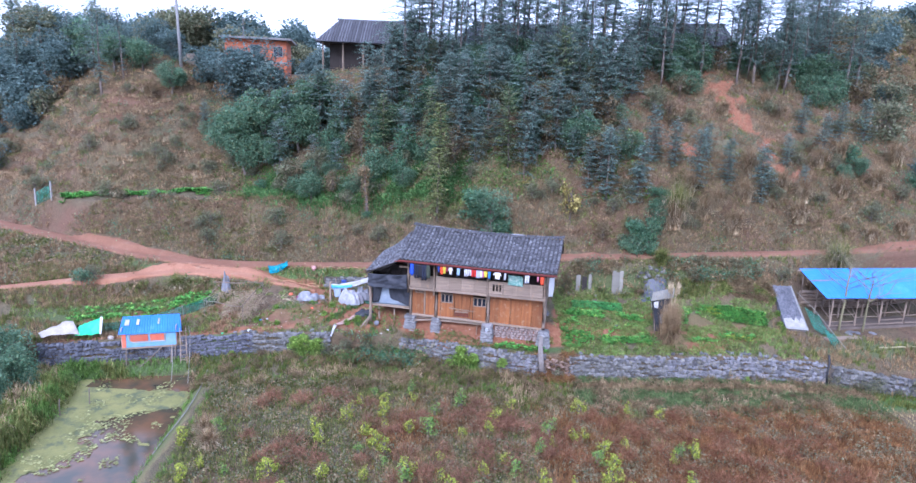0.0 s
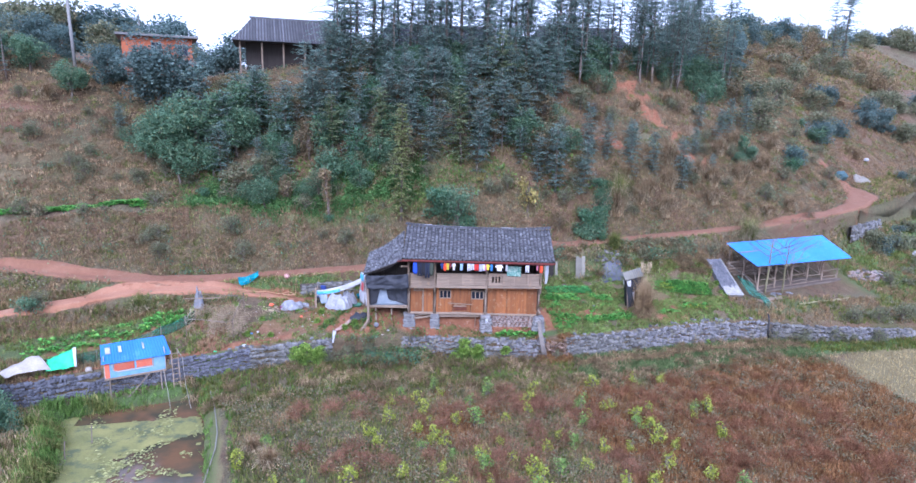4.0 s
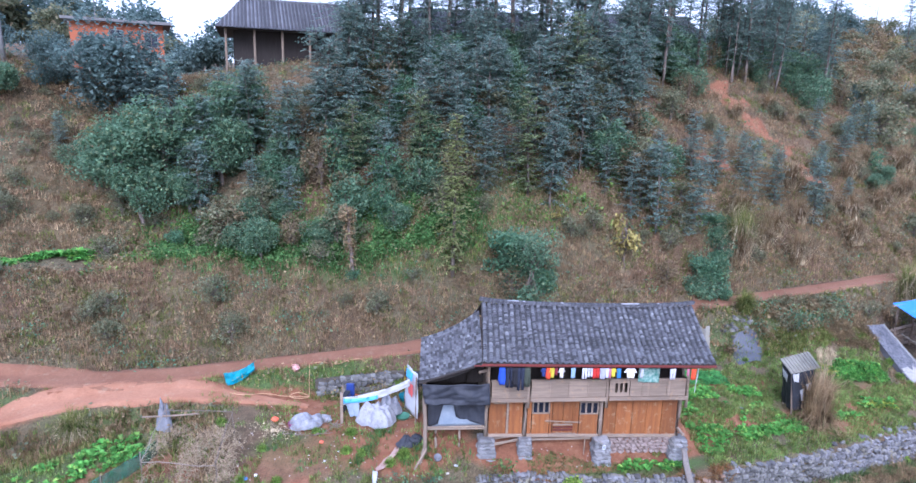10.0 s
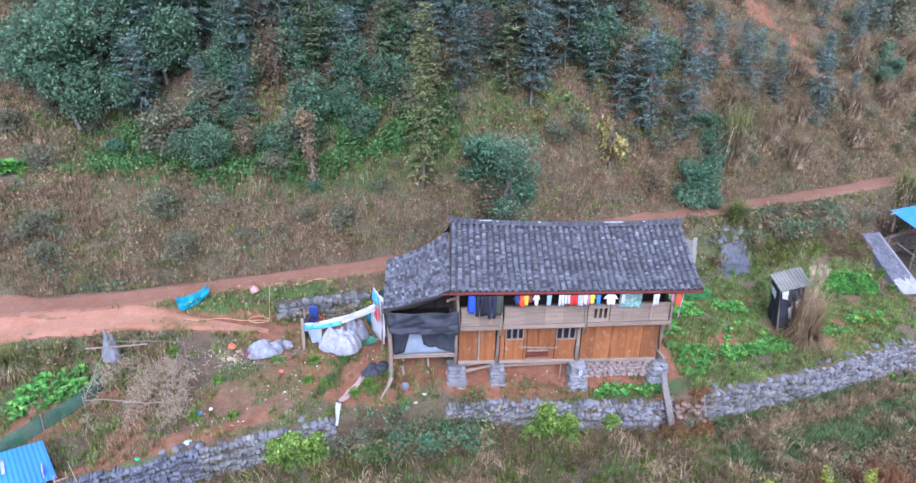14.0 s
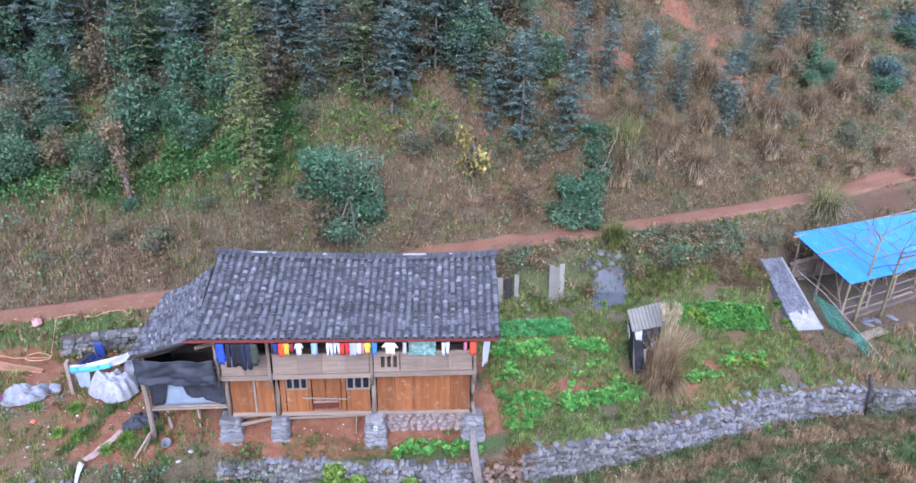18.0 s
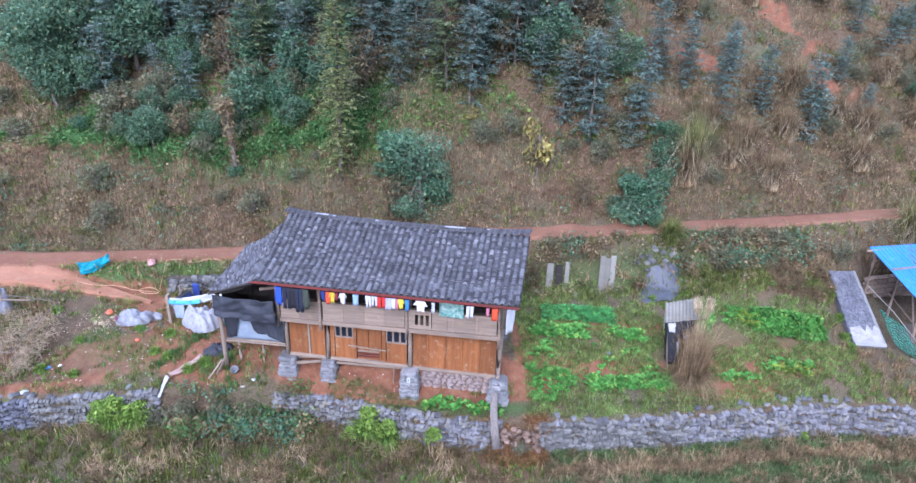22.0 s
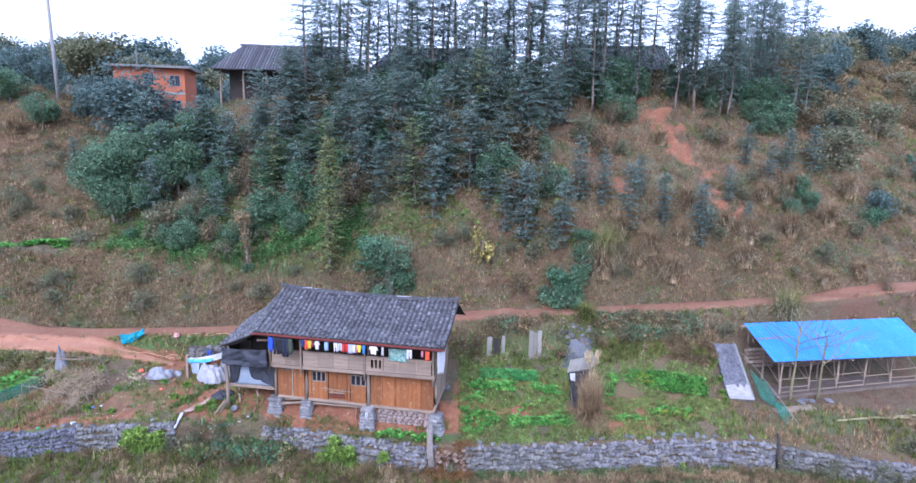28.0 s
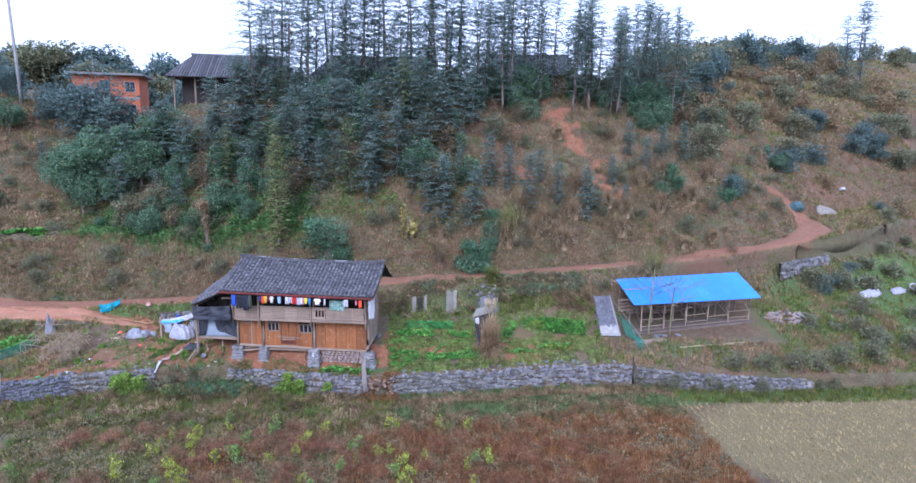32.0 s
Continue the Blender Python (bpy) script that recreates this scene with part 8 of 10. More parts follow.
def use_up(proto, x, y, scale=1.0, turn=0.0, wide=1.0):
    """Sets the prototype itself in place, as the last of its kind."""
    proto.matrix_basis = pose(x, y, surface(x, y) - 0.05, 0, 0, turn) @ Matrix.Diagonal((scale * wide, scale * wide, scale, 1))


TALL = [conifer(11.5 + k, 2.9, 20 + k, M_FIR, 0.16, 0.6, 0.9, 0.42, 0.45, "fir_tree", "tall dark blue-green fir on the hilltop", "firs on the hilltop") for k in range(4)]
MID = [conifer(5.6 + 0.5 * k, 1.7 + 0.15 * k, 40 + k, M_FIRPALE if k == 3 else M_FIR, 0.08, 0.44, 0.8, 0.45, 0.35, "fir_tree", "blue-green fir with tiered boughs on the slope", "firs on the slope") for k in range(4)]
SLIM = [conifer(5.0, 1.1, 60 + k, M_FIR, 0.05, 0.34, 0.6, 0.45, 0.3, "fir_tree", "slim young fir standing alone on the slope", "single firs on the slope") for k in range(2)]
BROAD = [broadleaf(4.4, 1.9, 70 + k, M_BROAD, 6500, 0.1, blobs=16, label="rounded glossy evergreen tree on the slope", group="evergreens on the slope") for k in range(3)]
SHRUB = [broadleaf(1.5, 0.95, 80 + k, M_SHRUB, 1300, 0.065, blobs=10, name="shrub", label="grey-green twiggy shrub on the slope", group="shrubs on the slope", low=0.15) for k in range(3)]
GREENB = [broadleaf(1.3, 0.9, 90 + k, M_BROAD, 1500, 0.07, blobs=10, name="bush", label="low green leafy bush", group="green bushes", low=0.15) for k in range(2)]
CITRUS = [broadleaf(1.35, 0.42, 100 + k, M_CITRUS if k else M_FRESHCITRUS, 340, 0.06, blobs=11, name="citrus_sapling", label="young yellow-green citrus tree in the weedy field", group="citrus saplings in the field", low=0.25) for k in range(4)]

MIXED = [broadleaf(3.6, 1.5, 160 + k, (M_TEALLEAF, M_SHRUB, M_DEADLEAF, M_BROAD)[k], (2600, 2200, 1500, 2900)[k], 0.105, blobs=18, name="young_tree", label=("young tree with teal green leaves on the slope", "grey-green young tree in the wood", "young tree with withered brown leaves", "bushy evergreen young tree in the wood")[k], group="young trees on the slope", low=0.12) for k in range(4)]

# firs along the crest
spots = []
for x0, x1, n in ((-7.5, 8, 23), (8, 24, 25), (24, 38, 25)):
    for k in range(n):
        spots.append((x0 + (x1 - x0) * (k + rng.random()) / n, rng.uniform(-3.6, 3.6)))
for i, (x, dy) in enumerate(spots):
    y = float(CREST(x)) + dy - (1.6 if x > 24 and i % 3 == 0 else 0)
    if math.hypot(x - 22.4, y - 61.9) < 1.6:
        continue
    plant(TALL[i % 4], x, y, rng.uniform(0.72, 1.08) * (0.8 if x > 22 else 1.0))
for x, dy, s in ((25.2, -1, 0.85), (26.3, -2.5, 0.8), (27.4, 0, 0.85), (34.4, -5.5, 0.72), (35.8, -8.5, 0.8), (37.5, -9, 0.85), (38.6, -8, 0.6), (37.6, -1, 0.68), (39.5, 0, 0.6), (41.4, -1.5, 0.8), (76.5, -13, 1.15), (78.5, -11, 1.0), (74.6, -12, 0.85)):
    plant(TALL[int(abs(x)) % 4], x, float(CREST(x)) + dy, s)
for x, y, s in ((-36.4, 62.3, 0.68), (-34.8, 63.6, 0.5), (-39.5, 66.5, 0.6), (-47.5, 70.5, 0.7), (-51.0, 71.5, 0.75), (-43.5, 68.8, 0.62), (-49.3, 68.8, 0.65)):
    plant(TALL[int(abs(y)) % 4], x, y, s)
for i, t in enumerate(TALL):
    use_up(t, (-5.5, 2.0, 11.5, 18.0)[i], float(CREST((-5.5, 2.0, 11.5, 18.0)[i])) - 2.2, 0.95, 40 * i)
# the wood on the slope
r = random.Random(5)
k = 0
while k < 74:
    x, y = r.uniform(-19, 15), r.uniform(52.4, 63.0)
    lo = float(SLOPB(x)) + (0.9 if x < 0 else 0.2)
    if y < lo or y > float(CREST(x)) - 0.5 or (x > 8 and y < 52.5 + (x - 8) * 0.9) or (x < -8 and y > 58.5):
        continue
    plant(MID[(k * 5 + k // 3) % 4 if k % 4 else 0], x, y, r.uniform(0.6, 1.1) * (0.8 if y < lo + 1.5 else 1.0))
    k += 1
for x, y, s in ((-3.5, 53.6, 0.8), (5.0, 52.4, 0.85), (3.0, 52.0, 0.9), (4.3, 51.5, 0.95), (6.8, 53.0, 0.9), (9.0, 53.4, 0.8), (10.6, 51.0, 0.6), (12.2, 52.8, 0.62), (-7.5, 54.0, 0.75), (-13.5, 57.5, 0.9), (0.2, 52.3, 0.85), (8.1, 51.9, 0.62), (-1.2, 53.0, 0.8), (-5.6, 53.4, 0.75)):
    plant(MID[int(abs(x)) % 4], x, y, s)
for i, t in enumerate(MID):
    use_up(t, (-9, -1, 4.2, 7.4)[i], (56, 55.5, 54.5, 56)[i], 1.0, 60 * i)
pale_fir = conifer(9.0, 1.2, 66, M_PALEFIR, 0.06, 0.34, 0.55, 0.45, 0.5, "fir_tree", "slim yellowish fir at the edge of the wood")
use_up(pale_fir, -2.4, 48.75)
for i, (x, y, s) in enumerate(((10.6, 49.6, 1.15), (12.8, 49.1, 0.98), (17.6, 50.6, 1.0), (16.4, 52.4, 0.8), (20.4, 51.4, 0.75), (22.7, 50.3, 0.92), (19.3, 53.6, 0.6), (29.5, 55.5, 0.7), (25.8, 53.6, 0.55), (14.6, 52.6, 0.9), (34.5, 58.5, 0.8), (28.6, 57.8, 0.65), (26.4, 51.4, 0.5), (9.3, 50.6, 0.8))):
    plant(SLIM[i % 2], x, y, s)
use_up(SLIM[0], 31.8, 57.4, 0.75)
use_up(SLIM[1], -24.8, 58.8, 0.6)
# evergreens
for i, (x, y, s) in enumerate(((-21.0, 55.3, 1.25), (-18.6, 56.6, 1.3), (-16.4, 57.4, 1.2), (-19.6, 54.2, 1.0), (-14.4, 58.6, 1.15), (-17.0, 54.6, 0.75), (-12.9, 50.9, 0.66), (-9.7, 51.0, 0.52), (-4.8, 51.5, 0.34), (-14.2, 51.4, 0.5), (-22.6, 57.0, 0.8), (-6.9, 52.6, 0.4), (-11.6, 52.9, 0.45), (-29.5, 62.5, 0.8), (-33, 64, 0.9), (-37, 66, 1.0), (-42, 70, 1.3), (32, 54.0, 0.45), (30.2, 53.0, 0.4))):
    plant(BROAD[i % 3], x, y, s)
for i, t in enumerate(BROAD):
    use_up(t, (-15.4, 55.6, 27.5)[0] if i == 0 else (-20.4, 46.5)[i - 1], (55.9, 57.4, 62.0)[i], 0.62 if i == 2 else 1.1)
dark = broadleaf(6.2, 3.3, 110, M_DARKLEAF, 11000, 0.13, blobs=22, label="large dark evergreen tree before the brick house", low=0.12)
use_up(dark, -22.9, 64.0, 1.15, 0, 1.25)
dark2 = broadleaf(5.0, 2.4, 111, M_DARKLEAF, 6500, 0.13, blobs=16, label="dark evergreen tree on the upper slope", low=0.15)
for x, y, s in ((-27.5, 66.0, 0.8), (-31.5, 67.5, 0.7), (43, 75, 1.0), (40, 66, 0.5), (58, 74, 0.6), (63, 70, 0.7), (67, 64, 0.8)):
    plant(dark2, x, y, s)
use_up(dark2, -34.5, 69.0, 0.9)
hb = broadleaf(5.2, 1.75, 120, M_BROAD, 5200, 0.09, blobs=26, name="evergreen_tree", label="leafy evergreen bush tree behind the house roof", low=0.1)
use_up(hb, 1.75, 47.3, 1.0)
creeping = broadleaf(3.4, 1.3, 121, M_TEALLEAF, 2600, 0.1, blobs=14, name="evergreen_tree", label="dark teal bush tree overgrown with creepers", low=0.15)
use_up(creeping, 0.6, 48.1, 1.15)
plant(MIXED[2], 0.7, 47.3, 0.72)
plant(MIXED[2], 10.2, 47.2, 0.55)
for i, (x, y, s) in enumerate(((12.9, 46.85, 1.25), (13.7, 47.5, 1.25), (12.2, 47.0, 1.1), (14.4, 48.5, 1.25), (15.0, 49.3, 0.9), (-26, 40.8, 0.9))):
    plant(GREENB[i % 2], x, y, s)
yl = broadleaf(2.6, 0.8, 130, M_YELLEAF, 500, 0.11, blobs=8, name="small_tree", label="small tree with sparse yellow leaves", low=0.3)
for x, y, s, w in ((7.75, 47.95, 1.75, 0.62), (0.5, 49.2, 0.55, 1.0)):
    plant(yl, x, y, s, wide=w)
use_up(yl, 4.4, 50.6, 0.5)
dead = thing("dead_tree", pose(-7.9, 49.15, surface(-7.9, 49.15)), "dead tree stem wrapped in a withered creeper", "tree")
part("trunk", tube(bmesh.new(), bent((0, 0, -0.3), (-0.35, 0.1, 3.9), 6, 0.06, 0, rng), [0.12, 0.1, 0.1, 0.09, 0.08, 0.05], 8), M_BARK, dead)
for top, wide, tall, count, seed in ((3.75, 0.5, 0.35, 420, 9), (2.6, 0.3, 0.9, 380, 10), (1.2, 0.22, 1.1, 220, 11)):
    pts = [(-0.09 * top + wide * math.cos(a) * q, wide * math.sin(a) * q, max(0.1, top + rng.uniform(-tall, tall) - 0.35 * q)) for a, q in [(rng.uniform(0, 6.28), rng.random() ** 0.5) for _ in range(count)]]
    part("creeper", quick_mesh("creeper", *leaves(pts, 0.085, seed), M_BRUSH), None, dead)
# young broadleaved trees mixed into the wood and over the slope
r = random.Random(77)
n = 0
while n < 190:
    x, y = r.uniform(-17, 47), r.uniform(49, 84)
    a, c = float(SLOPB(x)), float(CREST(x))
    up = (y - a) / (c - a)
    if not -0.1 < up < 1.05 or (x > 13 and r.random() > 0.1 + up * up) or (x < -7.5 and y > 59) or any(math.hypot((x - q[0]) / 1.6, y - q[1]) < 2.2 for q in BARE[6:11]):
        continue
    plant(MIXED[r.choice((1, 2, 2, 3, 3) if x > 3 else (0, 1, 2, 3, 3))], x, y, r.uniform(0.4, 1.05) * (0.75 if x > 13 else 1.0))
    n += 1
# dark understory below the hilltop firs
r = random.Random(78)
for k in range(64):
    x = r.uniform(-6, 40)
    y = float(CREST(x)) + r.uniform(-3.2, 2.5) - (5 if x > 33 else 0)
    if math.hypot(x - 22.5, y - 61.9) > 2.4:
        plant(MIXED[r.choice((3, 3, 0))], x, y, r.uniform(0.6, 1.15))
for i, t in enumerate(MIXED):
    use_up(t, (9.8, 15.5, 6.2, 19.4)[i], (52.6, 57.2, 53.3, 60.4)[i], 0.8)
# teal shrubs creeping down the bank right of the roof
tealb = broadleaf(1.7, 1.0, 171, M_TEALLEAF, 1900, 0.085, blobs=12, name="bush", label="teal green leafy bush on the road bank", group="teal bushes on the bank", low=0.12)
for x, y, s in ((12.6, 47.6, 0.95), (13.5, 47.2, 0.9), (14.2, 48.0, 0.8), (14.7, 48.9, 0.85), (15.1, 49.7, 0.75), (13.6, 46.4, 0.55), (2.6, 47.5, 1.0), (1.2, 47.9, 1.2), (31.6, 55.0, 1.1), (-8.0, 49.0, 0.45), (36.5, 53.6, 1.0), (-17.5, 52.8, 0.7), (38.4, 56.0, 0.9)):
    plant(tealb, x, y, s)
use_up(tealb, 14.4, 49.9, 0.7)
# shrubs over the slope and along the walls
r = random.Random(12)
n = 0
while n < 135:
    x = r.uniform(-42, 46)
    y = r.uniform(46, 66)
    if y < float(ROADB(x)) + 0.6 or y > float(CREST(x)) or any(math.hypot((x - q[0]) / 1.3, y - q[1]) < 2.0 for q in BARE[6:10]) or (-16 < x < 12 and y > 52) or (-24 < x < -8 and 49.8 < y < 52.3):
        continue
    plant(SHRUB[n % 3], x, y, r.uniform(0.4, 1.05))
    n += 1
for i, (x, dy, s) in enumerate(((-7.2, -0.3, 0.75), (-6.0, -0.2, 0.7), (-4.9, -0.3, 0.7), (-3.2, -0.4, 0.4), (6.0, -0.3, 0.5), (-8.2, -0.25, 0.6), (25, -0.1, 0.7), (27, -0.1, 0.8), (29, 0.2, 1.0), (31, 0.2, 0.9), (33, 0.2, 1.1), (35, 0.6, 1.0), (37, 1.0, 1.2), (40, 1.5, 1.2), (44, 2.5, 1.3), (38, 6, 0.9), (41.5, 5.5, 1.0), (44, 8, 1.2), (30.5, -0.6, 0.7), (42, 3.5, 1.1))):
    plant(SHRUB[i % 3], x, float(HEAD(x)) + dy, s)
fresh = broadleaf(1.2, 0.8, 95, M_FRESH, 900, 0.1, blobs=9, name="bush", label="bright green bamboo-leaved bush on the wall", group="fresh bushes on the wall", low=0.12)
for x, dy, s in ((-9.6, -0.5, 0.85), (-10.4, -0.4, 0.65), (-8.9, -0.45, 0.6), (0.1, -0.45, 0.85), (0.9, -0.5, 0.6), (2.6, -0.4, 0.5), (-14.2, -0.4, 0.35), (17.6, -0.3, 0.3)):
    plant(fresh, x, float(HEAD(x)) + dy * 0.8, s, sink=-0.4 if s > 0.45 else 0.05)
use_up(fresh, -0.6, float(HEAD(-0.6)) - 0.5, 0.5)
for x, y, s in ((-24.0, 29.6, 0.9), (-25.0, 28.4, 0.8), (-23.4, 31.6, 0.7), (-26.4, 31.8, 1.1), (-22.6, 28.0, 0.4), (-27.5, 28.5, 1.2), (-25.8, 26.2, 1.0), (-24.0, 25.0, 0.6)):
    plant(GREENB[int(x * 2) % 2], x, y, s)
for i, t in enumerate(SHRUB + GREENB):
    use_up(t, (-25.5, 16.5, 22.5, 14.9, -25.6)[i], (41.4, 48.2, 44.8, 49.0, 29.2)[i], 0.8)
# tree at the pond's far corner
pt = broadleaf(3.8, 1.7, 140, M_BROAD, 7000, 0.09, blobs=20, name="evergreen_tree", label="dense leafy tree on the pond bank", low=0.12)
for x, y, s in ((-26.2, 33.4, 1.0), (-24.6, 31.9, 0.75), (-24.4, 30.0, 0.55), (-27.2, 31.2, 0.95), (-26.4, 28.6, 0.6)):
    plant(pt, x, y, s)
use_up(pt, -28.5, 30.5, 0.9)
# leafless trees before the shed
b1 = bare_tree(6.2, 3, "bare young tree with spreading twigs by the shed")
use_up(b1, 24.7, 40.6)
b2 = bare_tree(5.0, 7, "bare young tree with spreading twigs by the shed")
use_up(b2, 26.3, 40.75)
b3 = bare_tree(9.0, 11, "tall bare tree on the far hilltop", 5)
use_up(b3, 72.5, 97.0)
# bushes on the terraces past the shed
terr = broadleaf(1.6, 1.0, 190, M_SHRUB, 800, 0.13, blobs=9, name="terrace_bush", label="grey-green bush on the far terraces", group="bushes on the far terraces", low=0.1)
r = random.Random(64)
for k in range(20):
    x = r.uniform(40, 76)
    a, c = float(HEAD(x)) + 1, float(ROADF(x)) - 1
    plant(terr, x, a + (c - a) * r.random(), r.uniform(0.4, 1.3))
use_up(terr, 48, 44, 0.9)
# far trees on the skyline
FAR = [broadleaf(6.5, 3.6, 150 + k, M_DARKLEAF if k else M_SHRUB, 2600, 0.3, blobs=18, name="skyline_tree", label="rounded tree on the far hilltop", group="trees on the skyline", low=0.1) for k in range(2)]
r = random.Random(3)
for k in range(46):
    x = r.uniform(-75, -28)
    plant(FAR[k % 2], x, r.uniform(86, 112), r.uniform(0.6, 1.15))
for k in range(70):
    x = r.uniform(33, 120)
    plant(FAR[k % 2], x, float(CREST(x)) + r.uniform(-3, 14), r.uniform(0.4, 0.85))
hill = [broadleaf(2.4, 1.7, 180 + k, (M_SHRUB, M_BRUSH, M_DARKLEAF)[k], 1600, 0.12, blobs=16, name=("hill_shrub", "bramble", "thicket_bush")[k], label=("grey-green shrub on the far hillside", "withered brown shrub on the far hillside", "dark shrub on the far hillside")[k], group="shrubs on the far hillside", low=0.08) for k in range(3)]
for k in range(130):
    x = r.uniform(36, 84)
    a, c = float(ROADB(x)), float(CREST(x)) + 5
    plant(hill[r.choice((0, 0, 1, 1, 1, 2))], x, a + 2.5 + (c - a - 2.5) * r.random() ** 0.8, r.uniform(0.5, 1.5))
for k in range(22):
    x = r.uniform(41, 62)
    y = float(ROADF(x)) + (r.uniform(-2.6, -0.8) if x < 49 or k % 2 else r.uniform(-1, 4.5))
    if road_at(x, y) < 0.05:
        plant(hill[r.choice((0, 0, 1, 2))], x, y, r.uniform(0.25, 0.8))
for i, t in enumerate(hill):
    use_up(t, 50 + 5 * i, 66 + 2 * i, 1.0)
for k in range(110):
    x = r.uniform(-84, -43)
    a, c = float(ROADB(x)), float(CREST(x))
    plant(hill[r.choice((0, 0, 1, 2))], x, a + 1.5 + (c - a) * r.random(), r.uniform(0.5, 1.4))
for x, y, s in ((-46, 66, 1.2), (-43.5, 69, 1.1), (-49, 68, 1.3), (-53, 66, 1.1), (-57, 69, 1.3), (-47, 72, 1.2), (-51.5, 73, 1.3), (-62, 70, 1.2), (-45, 63, 0.7)):
    plant(FAR[1], x, y, s * 0.7)
for k in range(14):
    plant(FAR[k % 2], r.uniform(-30, -18), r.uniform(82, 100), r.uniform(0.5, 0.9))
for i, t in enumerate(FAR):
    use_up(t, -40 + 100 * i, 98, 0.9)

# citrus saplings in loose rows
r = random.Random(21)
n = 0
for row in range(13):
    for c in range(15):
        x = -13 + c * 1.75 + r.uniform(-0.8, 0.8) + (0.8 if row % 2 else 0)
        y = 20.5 + row * 1.0 + r.uniform(-0.5, 0.5)
        if r.random() < 0.5 or (x < -8 and r.random() < 0.4) or (y > 31 and r.random() < 0.5) or y > float(FIELD(x)) - 1.2 or x > 9.5 + 0.3 * row or inside_pond(x, y) > -1.6:
            continue
        plant(CITRUS[n % 4], x, y, r.uniform(0.55, 1.15))
        n += 1
for i, t in enumerate(CITRUS):
    use_up(t, (-2.5, 3.0, 6.0, 7.5)[i], (33.2, 31.8, 29.0, 25.5)[i], 0.8)

# -- ground cover --
on_slope = lambda X, Y: (Y > ROADB(X) - 0.9) & (Y < CREST(X) + 3) & (road_mask(X, Y) < 0.05)
wood = lambda X, Y: (X > -16) & (X < 12) & (Y > SLOPB(X) - 1.6)
scar = lambda X, Y: (sum(blot(X + 2.0 * fractal(X, Y, 0.7, 21.0), Y + 2.4 * fractal(X, Y, 0.6, 27.0), *q[:5], 0.7) for q in BARE[6:11]) > 0.35 + 0.5 * np.random.RandomState(6).rand(len(X))) | ((X > -34) & (X < -21.5) & (np.abs(Y - 51.05 - 0.175 * (X + 27.6)) < 1.15))
P = scatter(120000, -80, 70, 45.5, 84, 1, lambda X, Y: on_slope(X, Y) & ~scar(X, Y) & (lump(X, Y, 0.5, 2) > -0.4) & ~(wood(X, Y) & (np.random.RandomState(4).rand(len(X)) < 0.5)))
k = lump(P[:, 0], P[:, 1], 0.35, 7)
stuff("withered_grass", [(*blades(P[k < 0.05], 0.34, 0.024, 0.85, 8, 1, None, spread=0.24), 0), (*blades(P[(k >= 0.05) & (k < 0.22)], 0.3, 0.024, 0.85, 8, 2, None, spread=0.24), 1), (*blades(P[k >= 0.22], 0.36, 0.024, 0.9, 8, 3, None, spread=0.24), 2)], [M_HILL, M_DULLGREEN, M_HILLRED], "withered brown grass and weeds on the hillside", "dry grass")
P = scatter(26000, -40, 48, 45.2, 70, 51, lambda X, Y: on_slope(X, Y) & ~scar(X, Y) & (lump(X, Y, 0.45, 21) > -0.3))
Q = np.repeat(P, 9, 0) + np.random.RandomState(8).normal(0, 1, (len(P) * 9, 3)) * [0.3, 0.3, 0.13] + [0, 0, 0.2]
k = np.repeat(lump(P[:, 0], P[:, 1], 0.6, 33), 9)
F = scatter(34000, -32, 34, 45.2, 54, 58, lambda X, Y: on_slope(X, Y) & ~scar(X, Y))
fk = np.random.RandomState(59).rand(len(F)) + 0.5 * lump(F[:, 0], F[:, 1], 0.5, 60)
stuff("hillside_scrub", [(*blades(F[fk < 0.45], 0.24, 0.024, 0.85, 5, 66, None, spread=0.16), 0), (*blades(F[(fk >= 0.45) & (fk < 0.8)], 0.24, 0.024, 0.85, 5, 67, None, spread=0.16), 3), (*blades(F[fk >= 0.8], 0.22, 0.024, 0.85, 5, 68, None, spread=0.16), 4), (*leaves(Q[k < 0.12], 0.075, 61, 0.1), 0), (*leaves(Q[(k >= 0.12) & (k < 0.3)], 0.075, 62, 0.1), 1), (*leaves(Q[k >= 0.3], 0.08, 63, 0.1), 2)], [M_BRUSH, M_SHRUB, M_TEALLEAF, M_HILL, M_DULLGREEN], "low scrub of withered and green leaves on the hillside", "scrub")
P = scatter(16000, 34, 95, 72, 125, 55, lambda X, Y: (Y > SLOPB(X)) & (Y < CREST(X) + 14))
stuff("hilltop_grass", [(*blades(P[::2], 0.5, 0.07, 0.8, 5, 56, None, spread=0.3), 0), (*blades(P[1::2], 0.45, 0.07, 0.8, 5, 57, None, spread=0.3), 1)], [M_DRY, M_DULLGREEN], "withered grass over the far hilltop", "dry grass")
P = scatter(9000, -22, 14, 49.5, 60, 5, lambda X, Y: (Y > SLOPA(X) + 0.3) & (Y < SLOPB(X) + 2.6) & (lump(X, Y, 0.6, 5) > -0.15))
stuff("green_undergrowth", [(*leaves(P + [0, 0, 0.1], 0.16, 3, -0.2), 0), (*blades(P, 0.25, 0.03, 0.8, 3, 6, None), 0)], [M_GREEN], "fresh green undergrowth along the wood's edge", "undergrowth")
